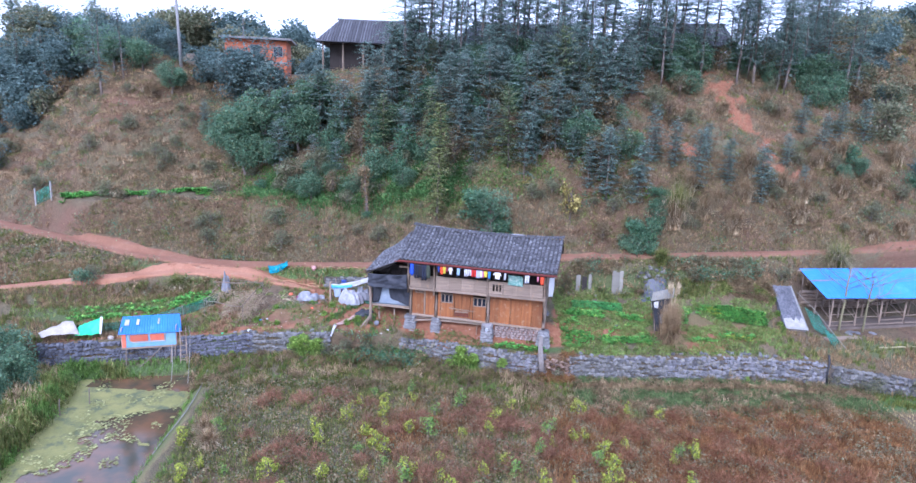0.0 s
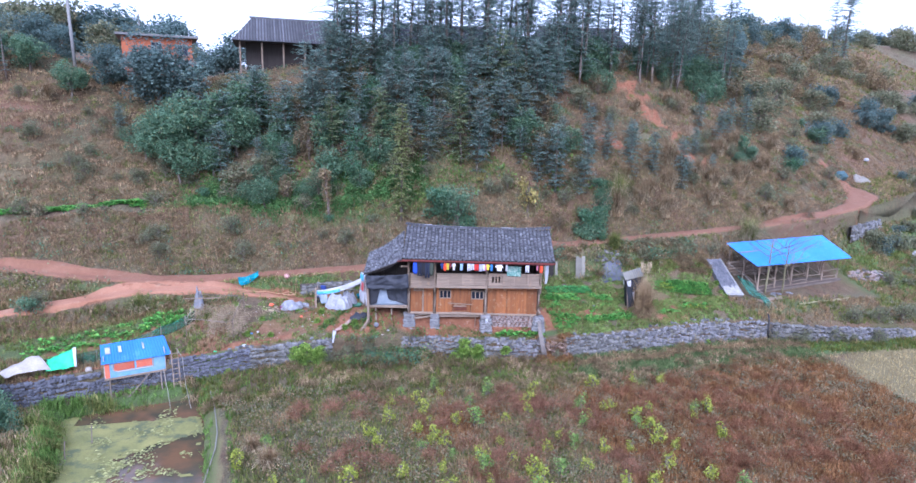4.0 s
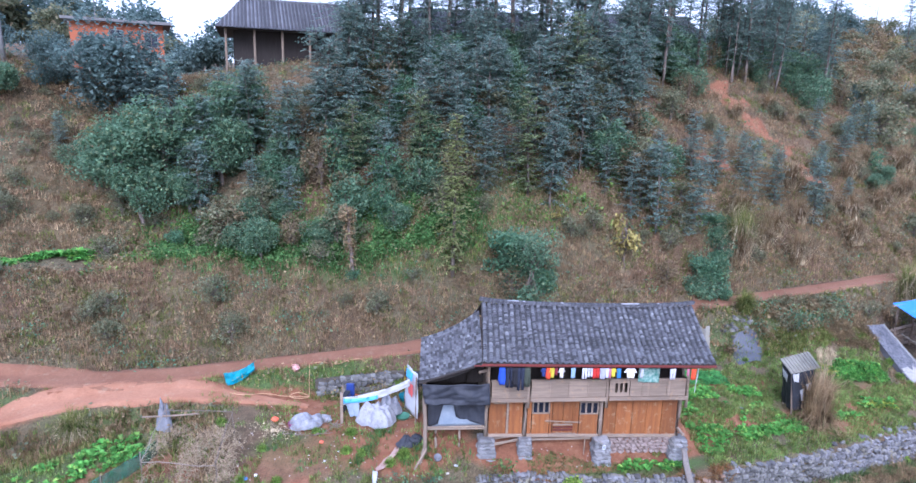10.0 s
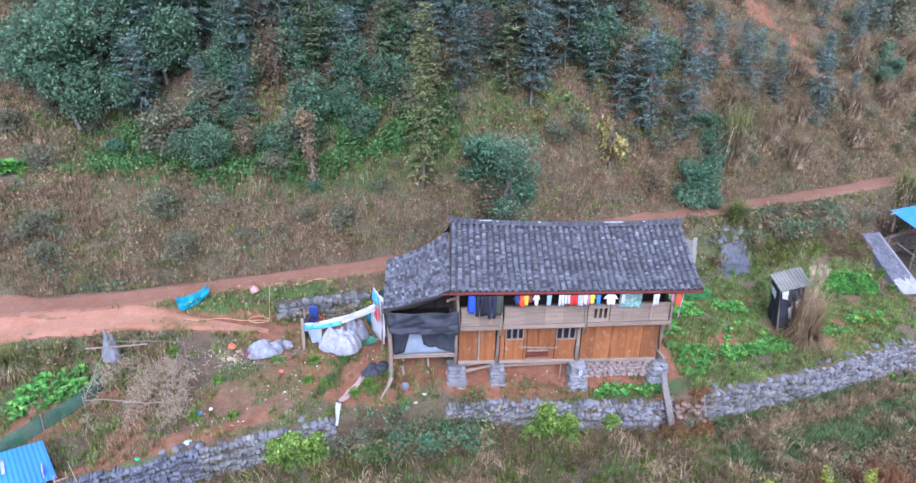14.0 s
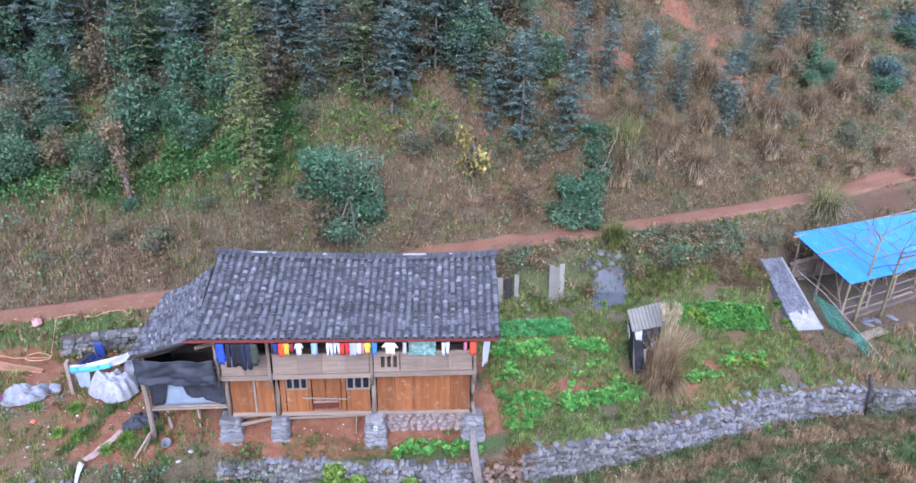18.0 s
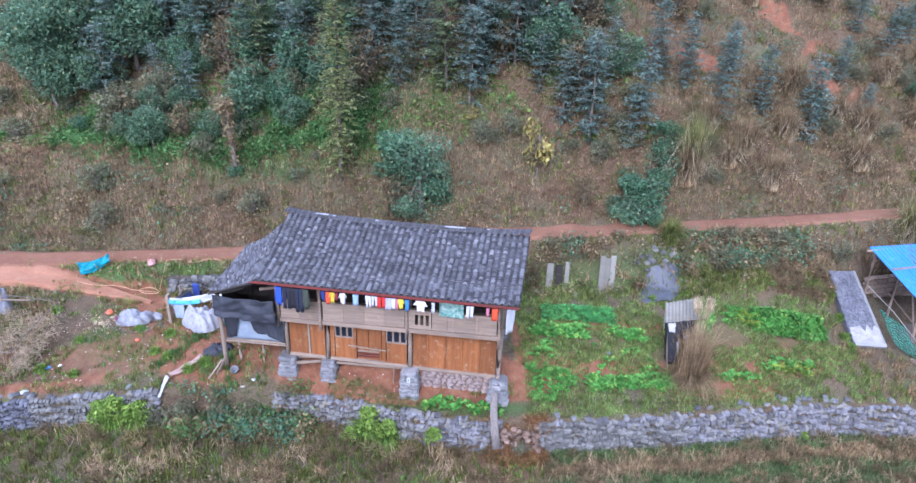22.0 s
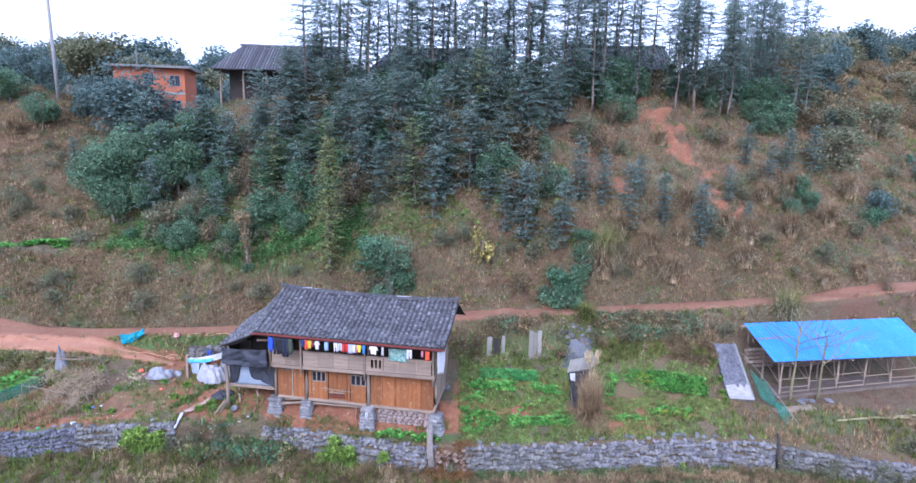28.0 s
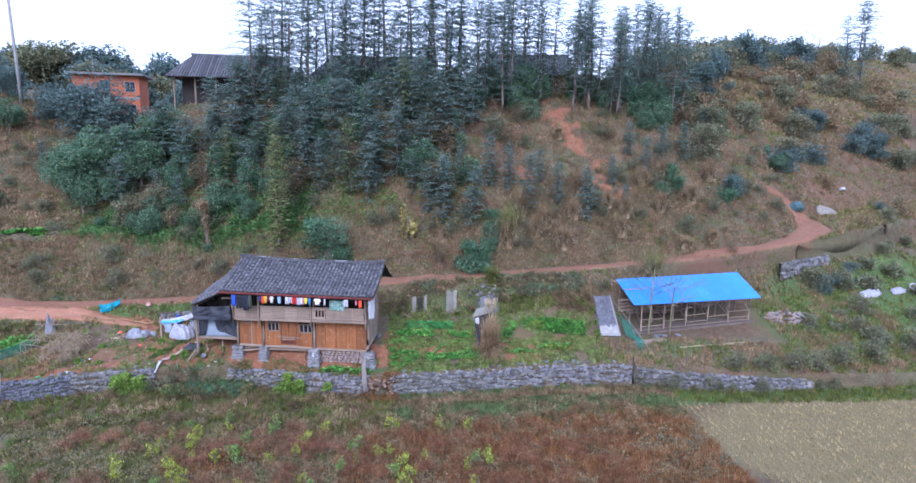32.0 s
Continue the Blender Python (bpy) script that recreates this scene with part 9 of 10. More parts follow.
# banks below the road, weeds on the terraces
P = scatter(46000, -60, 46, 33, 56, 8, lambda X, Y: (Y > HEAD(X) + np.where(X > 22, 0.05, 0.15)) & (Y < ROADF(X) + 0.3) & (road_mask(X, Y) < 0.05) & ~((X > -14.2) & (X < 7.0) & (Y < FOOT_B(X) + 0.5)) & ~((X > 22.5) & (X < 35) & (Y > 39.8) & (Y < 44.4 + 0.2 * (X - 22.5))) & ~((X > 20.8) & (X < 23.2) & (Y > 40) & (Y < 44.2)) & ~((X > -30) & (X < -16.8) & (Y > 37.6) & (Y < 41.3)) & ~((X > 7) & (X < 20.5) & (Y < 43.3)))
k = lump(P[:, 0], P[:, 1], 0.5, 11)
face = P[(P[:, 1] > FOOT_B(P[:, 0]) - 0.4) & (np.random.RandomState(3).rand(len(P)) < 0.35)]
Q = np.repeat(face, 8, 0) + np.random.RandomState(9).normal(0, 1, (len(face) * 8, 3)) * [0.25, 0.25, 0.14] + [0, 0, 0.2]
kq = np.repeat(lump(face[:, 0], face[:, 1], 0.7, 12), 8)
stuff("bank_weeds", [(*blades(P[k < 0.0], 0.42, 0.027, 0.75, 7, 4, None), 0), (*blades(P[k >= 0.0], 0.36, 0.027, 0.75, 7, 5, None), 1), (*leaves(Q[kq < 0.05], 0.1, 64, 0.1), 2), (*leaves(Q[kq >= 0.05], 0.1, 65, 0.1), 3)], [M_DRY, M_DULLGREEN, M_BRUSH, M_SHRUB], "mixed dry and green weeds on the banks", "weeds")
P = scatter(13000, 6.3, 21, 35.9, 44.2, 9, lambda X, Y: (Y > HEAD(X) + 0.1) & (lump(X, Y, 0.8, 3) > -0.25))
P2 = scatter(6200, -17.0, 7, 37.4, 44.9, 10, lambda X, Y: (Y > HEAD(X) + 0.1) & (lump(X, Y, 0.6, 8) > 0.02) & ~((X > -4) & (X < 5.8) & (Y > 37.9)))
P3 = scatter(1100, -15, 9, 43.9, 45.2, 13, lambda X, Y: road_mask(X, Y) < 0.3)
stuff("plot_grass", [(*blades(P[::2], 0.15, 0.024, 0.8, 7, 7, None), 0), (*blades(P[1::4], 0.24, 0.022, 0.8, 7, 71, None), 1), (*blades(P[3::4], 0.24, 0.02, 0.8, 6, 72, None), 2), (*blades(P2[::2], 0.22, 0.022, 0.8, 7, 8, None), 1), (*blades(P2[1::2], 0.2, 0.022, 0.8, 7, 81, None), 0), (*blades(P3, 0.2, 0.02, 0.8, 7, 18, None), 0)], [M_PLOT, M_DULLGREEN, M_PLOT], "short green grass between the plots", "grass")
# grass creeping in over the edges of the tracks
P = scatter(26000, -34, 48, 42.5, 58, 391, lambda X, Y: (lambda m: (m > 0.02) & (m < 0.75 + 0.6 * lump(X, Y, 1.4, 393) - 0.5 * np.random.RandomState(392).rand(len(X))))(road_mask(X, Y)))
k = lump(P[:, 0], P[:, 1], 0.6, 394)
stuff("verge_grass", [(*blades(P[k < 0.05], 0.15, 0.018, 0.9, 7, 395, None), 0), (*blades(P[k >= 0.05], 0.13, 0.018, 0.9, 7, 396, None), 1)], [M_DRY, M_DULLGREEN], "short grass along the edges of the earth tracks", "grass")
# below the wall: long grass, then the russet weeds of the field
below = lambda X, Y: (Y < HEAD(X) - 0.25) & (Y > FIELD(X) - 1.5)
P = scatter(15000, -16.5, 46, 30, 38, 14, lambda X, Y: below(X, Y) & ((X < 23.6) | (Y > FIELD(X) + 0.7)))
strip = (P[:, 0] > 6.8) & (P[:, 0] < 24.5)
S, P = P[strip], P[~strip]
k = (P[:, 1] - FIELD(P[:, 0])) * 0.35 + 1.1 * lump(P[:, 0], P[:, 1], 0.5, 2) + np.random.RandomState(12).normal(0.45, 0.35, len(P))
stuff("long_grass", [(*blades(P[k > 1.95], 0.46, 0.022, 0.7, 8, 9, None), 2), (*blades(P[(k <= 1.95) & (k > 0.8)], 0.36, 0.02, 0.7, 8, 90, None), 0), (*blades(P[(k <= 0.8) & (k > 0.45)], 0.28, 0.024, 0.7, 8, 10, None), 1), (*blades(P[k <= 0.45], 0.4, 0.022, 0.8, 9, 11, None), 0)], [M_LONG, M_GREEN, M_DRY], "long winter grass below the stone wall", "grass")
S = np.concatenate([S, scatter(9500, 7, 24.3, 31.2, 36.5, 149, lambda X, Y: (Y < HEAD(X) - 0.25) & (Y > FIELD(X) - 1.6))])
d = HEAD(S[:, 0]) - S[:, 1] + 0.35 * lump(S[:, 0], S[:, 1], 0.8, 150) + np.random.RandomState(151).normal(0, 0.12, len(S))
M_DAMP = leafy("damp_dark_green_grass", (0.07, 0.112, 0.042), (0.17, 0.235, 0.09), (0.3, 0.27, 0.15), 0.8, 0.3)
stuff("terrace_grass", [(*blades(S[d < 0.95], 0.32, 0.022, 0.8, 8, 152, None), 0), (*blades(S[(d >= 0.95) & (d < 1.35)], 0.38, 0.018, 1.1, 10, 153, None, 2), 1), (*blades(S[d >= 1.35], 0.26, 0.02, 0.8, 9, 154, None), 0)], [M_DAMP, M_DRY], "damp green grass with a bleached band below the wall", "grass")
inner = lambda X, Y: (Y < FIELD(X) - 0.6) & (np.array([inside_pond(a, b) for a, b in zip(X, Y)]) < -1.35)
P = scatter(24000, -15, 24.5, 17, 35, 15, lambda X, Y: inner(X, Y) & (X < 24.2))
dens = lump(P[:, 0], P[:, 1], 0.22, 15) + 0.05 * (P[:, 0] + 2) - 0.09 * np.maximum(0, P[:, 1] - 31.0) * (P[:, 0] < 6)
mixup = dens + np.random.RandomState(31).normal(0, 0.22, len(P)) + 0.5 * lump(P[:, 0], P[:, 1], 1.1, 41)
mixup -= np.where(P[:, 0] < 4, 0.22, -0.1) + 0.7 * np.clip((P[:, 1] - FIELD(P[:, 0]) + 2.8) / 1.6, 0, 1) * (P[:, 0] > 7)
redp, grey, greenp = P[mixup > 0.24], P[(mixup <= 0.24) & (mixup > -0.06)], P[mixup <= -0.06]
FP = P[lump(P[:, 0], P[:, 1], 0.7, 47) > 0.02]
fq = np.repeat(FP, 7, 0) + np.random.RandomState(19).normal(0, 1, (len(FP) * 7, 3)) * [0.25, 0.25, 0.08] + [0, 0, 0.22]
tall = 0.5 + 0.5 * lump(redp[:, 0], redp[:, 1], 0.9, 43)
stuff("russet_weeds", [(*blades(redp, np.clip(0.7 * tall, 0.15, 0.6), 0.02, 0.75, 13, 12, None, spread=0.22), 0), (*blades(grey, 0.42, 0.018, 0.8, 10, 13, None, spread=0.2), 1), (*blades(greenp, 0.3, 0.022, 0.8, 6, 14, None, spread=0.2), 2), (*leaves(fq[::2], 0.06, 141, 0.1), 3), (*leaves(fq[1::2], 0.06, 142, 0.1), 4)], [M_REDWEED, M_DRY, M_DULLGREEN, M_BRUSH, M_SHRUB], "knee-high russet dead weeds over the field", "weeds")
def cloud(points, radius, count, seed):
    """Airy rounded weed bushes of fine twig ends."""
    r = np.random.RandomState(seed)
    size = np.repeat(radius * r.uniform(0.6, 1.3, len(points)), count)
    P = np.repeat(points, count, 0)
    d = r.normal(0, 1, P.shape)
    d /= np.linalg.norm(d, axis=1)[:, None]
    d[:, 2] = np.abs(d[:, 2])
    q = P + d * (size * r.uniform(0.35, 1.0, len(P)))[:, None] * [1, 1, 1.15]
    way = d + r.normal(0, 0.5, d.shape)
    side = np.cross(way, r.normal(0, 1, d.shape))
    side /= np.linalg.norm(side, axis=1)[:, None]
    v = np.stack([q - side * 0.012, q + side * 0.012, q + way * 0.16], 1).reshape(-1, 3)
    return v, np.arange(len(v)).reshape(-1, 3)


puffs = scatter(420, -10.5, 19, 18.5, 32.5, 52, lambda X, Y: inner(X, Y) & (lump(X, Y, 0.3, 15) + 0.03 * X + 0.6 * np.random.RandomState(2).rand(len(X)) > 0.2))
stuff("dead_weed_bushes", [(*cloud(puffs[puffs[:, 0] < 5], 0.62, 420, 53), 0), (*cloud(puffs[puffs[:, 0] >= 5], 0.55, 340, 54), 1)], [leafy("pinkish_dead_twig", (0.2, 0.106, 0.066), (0.35, 0.196, 0.122), None, 0.9, 0.45), leafy("orange_brown_dead_twig", (0.19, 0.092, 0.048), (0.33, 0.175, 0.1), None, 0.9, 0.45)], "rounded pinkish brown dead weed bushes in the field", "weeds")
P = scatter(5200, -24, -12, 14, 36.2, 16, lambda X, Y: (lambda d: (d < -0.12) & (d > -1.6) & ((X < -16) | (d > -0.5) | (d < -1.25)))(np.array([inside_pond(a, b) for a, b in zip(X, Y)])) & (Y < HEAD(X) - 0.2))
stuff("bank_grass", [(*blades(P, 0.3, 0.022, 0.8, 7, 15, None), 0)], [M_GREEN], "green grass on the pond bank", "grass")
P = scatter(4200, -36, -19.4, 16, 34, 17, lambda X, Y: np.array([inside_pond(a, b) for a, b in zip(X, Y)]) < -0.8)
stuff("bank_thicket", [(*blades(P[::2], 0.75, 0.025, 0.9, 9, 16, None, 2), 0), (*blades(P[1::2], 0.8, 0.02, 0.9, 9, 161, None, 2), 1)], [M_DULLGREEN, M_TAN], "tall grass thicket beyond the pond", "grass")
# rice stubble in rows
pts = []
for row in range(100):
    for c in range(90):
        x = 23.6 + c * 0.42 + 0.04 * math.sin(row)
        y = 34.8 - row * 0.17 + 0.05 * math.sin(c * 0.7)
        if y < float(FIELD(x)) + 0.55 and x < 58 and x > 23.6 + 0.18 * (33.4 - y) and rng.random() < 0.93:
            pts.append((x + rng.uniform(-0.04, 0.04), y + rng.uniform(-0.04, 0.04), -1.5))
P = np.array(pts)
P[:, 2] = ground_many(P[:, 0], P[:, 1])
stuff("rice_stubble", [(*blades(P, 0.24, 0.016, 0.5, 7, 19, None, spread=0.06), 0)], [M_STUBBLE], "rows of cut rice stubble in a dry paddy", "stubble")
P = scatter(15000, 36, 80, 37, 66, 20, lambda X, Y: (Y < ROADF(X) - 0.5) & (Y > HEAD(X) + 0.3) & (lump(X, Y, 0.3, 4) > -0.35))
P5 = scatter(9000, 44, 84, 48, 70, 26, lambda X, Y: (Y > ROADF(X) - 0.8) & (Y < ROADB(X)) & (road_mask(X, Y) < 0.05))
P4 = scatter(2600, -31, -16.8, 37.2, 42.4, 22, lambda X, Y: (Y > HEAD(X) + 0.2) & (road_mask(X, Y) < 0.2) & (lump(X, Y, 0.7, 6) > -0.2))
P6 = scatter(5200, -31, -16.6, 38.4, 43.4, 27, lambda X, Y: (Y > 39.45 + 0.35 * (X + 25.5)) & (road_mask(X, Y) < 0.1) & (lump(X, Y, 0.6, 28) > -0.35))
k = lump(P[:, 0], P[:, 1], 0.3, 24)
stuff("meadow_grass", [(*blades(P[k > 0.05], 0.28, 0.03, 0.8, 7, 20, None), 0), (*blades(P[k <= 0.05], 0.34, 0.03, 0.8, 7, 201, None), 1), (*blades(P5[::2], 0.4, 0.035, 0.8, 6, 204, None), 1), (*blades(P5[1::2], 0.4, 0.035, 0.8, 6, 205, None), 2), (*blades(P6[::3], 0.3, 0.02, 0.85, 8, 206, None), 1), (*blades(P6[1::3], 0.34, 0.02, 0.85, 8, 207, None), 2), (*blades(P6[2::3], 0.36, 0.02, 0.85, 8, 208, None), 2), (*blades(P4[::2], 0.22, 0.022, 0.8, 7, 202, None), 0), (*blades(P4[1::2], 0.26, 0.022, 0.8, 7, 203, None), 1)], [M_PLOT, M_DULLGREEN, M_DRY], "green grass on the terraces past the shed", "grass")


P = scatter(9000, -45, -21, 52.5, 67, 361, lambda X, Y: on_slope(X, Y) & (Y < CREST(X) - 1))
flat = line_z(P[:, 0], P[:, 1]) * 0.8 + 0.25 * np.sin(P[:, 0] * 0.31) + 0.18 * np.sin(P[:, 0] * 0.83 + 1)
flat = flat - np.floor(flat)
P = P[(flat > 0.88) | (flat < 0.1)]
stuff("ledge_grass", [(*blades(P, 0.3, 0.03, 1.0, 9, 362, None, spread=0.3), 0)], [M_TAN], "pale dead grass along the old field ledges", "dry grass")


# -- clumps of tall silvergrass --
def silvergrass(x, y, h, n, seed, mats, label, name="silvergrass_clump", hang=0.9, plumes=0, group="silvergrass clumps"):
    root = thing(name, pose(x, y, surface(x, y)), label, "grass clump", group)
    r = np.random.RandomState(seed)
    base = np.zeros((n, 3))
    base[:, :2] = r.normal(0, 0.13 * h / 2, (n, 2))
    base[:, 2] = 0
    half = n // 2
    tagged(part("green_foliage", quick_mesh("green_foliage", *blades(base[:half], h, 0.014, hang, 6, seed, None, 2), mats[0]), None, root), kind="stuff")
    tagged(part("dead_foliage", quick_mesh("dead_foliage", *blades(base[half:], h * 0.8, 0.015, hang * 1.1, 6, seed + 1, None, 2), mats[1]), None, root), kind="stuff")
    for k in range(plumes):
        a = r.uniform(0, 6.28)
        bm = bmesh.new()
        tube(bm, [(0, 0, 0), (0.08 * math.cos(a), 0.08 * math.sin(a), h * 0.8), (0.3 * math.cos(a), 0.3 * math.sin(a), h * 1.25)], [0.012, 0.01, 0.006], 4)
        part("stalk", bm, M_STRAW, root)
        pts = np.array([(0.3 * math.cos(a) * q, 0.3 * math.sin(a) * q, h * (0.8 + 0.48 * (q - 0.3))) for q in r.uniform(0.75, 1.15, 26)])
        part("plume", quick_mesh("plume", *blades(pts, 0.22, 0.012, 0.7, 2, seed + 9 + k, None), M_STRAW), None, root)
    return root


silvergrass(12.95, 37.95, 3.1, 230, 5, (M_TAN, M_DRY), "tall bleached silvergrass standing beside the outhouse", hang=0.42, plumes=12)
silvergrass(12.95, 37.75, 1.5, 200, 6, (M_DRY, M_BRUSH), "trampled dead silvergrass at the wall edge", hang=1.2)
for i, (x, y, h, m) in enumerate(((15.8, 48.5, 3.1, 0), (15.5, 48.1, 2.4, 1), (20.1, 48.3, 2.2, 1), (19.0, 49.4, 2.0, 1), (21.5, 50.2, 1.9, 1), (26.2, 50.8, 2.0, 1), (24.8, 51.5, 1.7, 1), (28.6, 53.8, 1.9, 1), (31, 55.2, 1.8, 1), (18.0, 49.0, 1.8, 1), (27.1, 46.4, 2.9, 0), (17.0, 50.3, 2.4, 1), (22.6, 52.6, 2.2, 1), (33.0, 53.0, 2.0, 1), (36.0, 56.2, 2.2, 1), (25.4, 49.4, 1.9, 1), (29.6, 51.6, 2.0, 1), (14.05, 45.1, 1.4, 2), (-20.0, 42.1, 1.35, 0), (-28.5, 50.2, 1.3, 1), (-24.7, 59.5, 1.5, 1), (-31, 61, 1.7, 1), (22.0, 58.5, 1.4, 1), (26.5, 60.5, 1.6, 1), (30.8, 48.8, 1.4, 1), (33.5, 49.6, 1.3, 1), (-28.8, 26.5, 1.9, 1), (-27.2, 29.0, 1.5, 1), (-11.2, 26.5, 1.1, 1), (-12.0, 28.0, 0.9, 1))):
    silvergrass(x, y, h * 1.15, 170, 200 + i, ((M_DULLGREEN, M_STRAW), (M_DRY, M_STRAW), (M_DULLGREEN, M_DULLGREEN))[m], ("silvergrass clump with hanging dead blades", "bleached dead silvergrass clump", "green silvergrass clump by the road")[m], hang=0.85)


for i, (x, y, h, n) in enumerate(((21.0, 40.8, 0.4, 80), (21.3, 41.8, 0.45, 80), (21.5, 43.0, 0.4, 80), (23.1, 43.2, 0.4, 60), (20.9, 40.1, 0.4, 80), (12.9, 43.1, 0.35, 60), (14.5, 43.4, 0.35, 60), (-6.7, 38.75, 0.5, 150), (-7.3, 38.5, 0.4, 90), (-8.7, 40.5, 0.4, 110), (-9.0, 39.5, 0.35, 100), (-8.4, 39.2, 0.35, 80), (-13.2, 38.6, 0.4, 80), (-11.8, 38.4, 0.35, 70), (-10.2, 40.9, 0.3, 60), (-14.2, 42.0, 0.4, 80), (-12.4, 40.2, 0.3, 60), (-6.2, 44.3, 0.4, 80))):
    silvergrass(x, y, h, n, 400 + i, (M_FRESH, M_GREEN), "bright green grass tuft on bare earth", "grass_tuft", 1.0, 0, "grass tufts by the house")
plant(MIXED[2], 34.6, 48.4, 0.45)
for k in range(12):
    x = rng.uniform(22.6, 36)
    plant(SHRUB[k % 3], x, float(HEAD(x)) - rng.uniform(0.1, 0.5), rng.uniform(0.45, 0.8))


# -- vegetable beds --
def vegetables(name, spots, size, mat, label, seed):
    r = np.random.RandomState(seed)
    P = []
    for x0, y0, x1, y1, wid, n, dens in spots:
        for k in range(n):
            if r.rand() > dens:
                continue
            t = (k + r.rand()) / n
            o = r.uniform(-wid, wid)
            dx, dy = x1 - x0, y1 - y0
            L = math.hypot(dx, dy)
            P.append((x0 + t * dx - dy / L * o, y0 + t * dy + dx / L * o))
    P = np.array(P)
    Z = ground_many(P[:, 0], P[:, 1])
    vs, ts, off = [], [], 0
    for (x, y), z in zip(P, Z):
        s = size * r.uniform(0.6, 1.3)
        for q in range(r.randint(7, 11)):
            a, up = r.uniform(0, 6.28), r.uniform(0.25, 1.1)
            L, w = s * r.uniform(0.7, 1.2), s * 0.32
            c, sn = math.cos(a), math.sin(a)
            vs += [(x, y, z + 0.03), (x + c * L * 0.55 - sn * w, y + sn * L * 0.55 + c * w, z + up * s * 0.6 + 0.03), (x + c * L * 0.6, y + sn * L * 0.6, z + up * s * 0.5), (x + c * L * 0.55 + sn * w, y + sn * L * 0.55 - c * w, z + up * s * 0.6 + 0.03), (x + c * L, y + sn * L, z + up * s * 0.45)]
            ts += [(off, off + 2, off + 1), (off, off + 3, off + 2), (off + 1, off + 2, off + 4), (off + 2, off + 3, off + 4)]
            off += 5
    return tagged(new(name, quick_mesh(name, vs, ts, mat)), label, "vegetables", kind="stuff")


vegetables("leafy_greens", [(7.6, 42.3, 10.75, 42.0, 0.5, 800, 1.0)], 0.18, M_DENSE, "dense deep green leaf vegetables in a bed", 1)
vegetables("leafy_greens", [(17.1, 41.7, 20.1, 41.1, 0.62, 420, 0.95), (15.9, 42.0, 17.3, 41.7, 0.5, 40, 0.9)], 0.21, M_VEG, "bright green leaf vegetables in a ragged bed", 5)
vegetables("flowering_greens", [(16.4, 41.9, 17.4, 41.6, 0.4, 46, 0.9), (16.8, 38.75, 18.4, 38.7, 0.25, 26, 0.9)], 0.2, M_CITRUS, "yellow-green greens going to flower", 6)
vegetables("cabbage_rows", [(6.9, 41.0, 9.3, 40.75, 0.45, 92, 0.95), (10.4, 41.0, 12.0, 40.8, 0.38, 44, 0.9), (8.8, 37.9, 12.4, 37.9, 0.36, 92, 0.95), (6.5, 37.3, 8.2, 38.3, 0.55, 55, 0.85), (14.2, 40.6, 15.2, 42.2, 0.4, 30, 0.9), (6.9, 38.2, 7.4, 40.2, 0.4, 22, 0.7), (8.2, 39.4, 12.0, 39.2, 0.8, 20, 0.6), (16.5, 38.9, 18.6, 38.9, 0.35, 26, 0.9), (14.3, 38.3, 16.0, 38.3, 0.2, 10, 0.7), (2.2, 37.0, 5.2, 36.6, 0.2, 26, 0.8), (18.4, 43.2, 20.4, 43.4, 0.3, 10, 0.7)], 0.26, M_VEG, "loose rows of green cabbages and mustard", 2)
vegetables("cabbage_rows", [(-25.5, 38.4, -17.2, 41.3, 0.8, 86, 0.8), (-25.0, 37.7, -19.0, 39.7, 0.5, 34, 0.6), (-19.6, 40.2, -17.2, 41.4, 0.6, 26, 0.9), (-18.4, 40.6, -16.9, 41.0, 0.3, 14, 0.9)], 0.27, M_VEG, "green cabbages in the lower plot by the pond", 3)
vegetables("leafy_greens", [(-33.3, 50.4, -21.9, 52.4, 0.4, 340, 0.95)], 0.36, M_VEG, "narrow bed of green vegetables on the upper terrace", 4)


# -- fresh green undergrowth along the foot of the woods, and weeds in the yard --
def belt(n, line, wide, seed, scale=0.8):
    """Loose points along a bent line on the ground, thinned into clumps."""
    r = np.random.RandomState(seed)
    L = np.array(line, float)
    t = r.uniform(0, len(L) - 1, n)
    X = np.interp(t, range(len(L)), L[:, 0]) + r.normal(0, wide, n)
    Y = np.interp(t, range(len(L)), L[:, 1]) + r.normal(0, wide, n)
    keep = lump(X, Y, scale, seed) > -0.12
    X, Y = X[keep], Y[keep]
    return np.stack([X, Y, ground_many(X, Y)], 1)


M_FERN = leafy("fresh_green_fern_leaf", (0.065, 0.15, 0.05), (0.15, 0.28, 0.09), (0.23, 0.3, 0.1), 0.7, 0.4)
P = belt(5200, [(-18.0, 52.6), (-16.0, 52.2), (-13.0, 51.4), (-9.0, 50.9), (-6.2, 51.1), (-3.5, 51.3), (-0.7, 51.5)], 0.75, 71)
Q = np.repeat(P, 8, 0) + np.random.RandomState(72).normal(0, 1, (len(P) * 8, 3)) * [0.18, 0.18, 0.1] + [0, 0, 0.42]
stuff("woodland_undergrowth", [(*blades(P, 0.55, 0.035, 0.9, 7, 73, None, spread=0.16), 0), (*leaves(Q, 0.09, 74, 0.3), 0)], [M_FERN], "fresh green ferns and grass at the foot of the woods", "undergrowth")
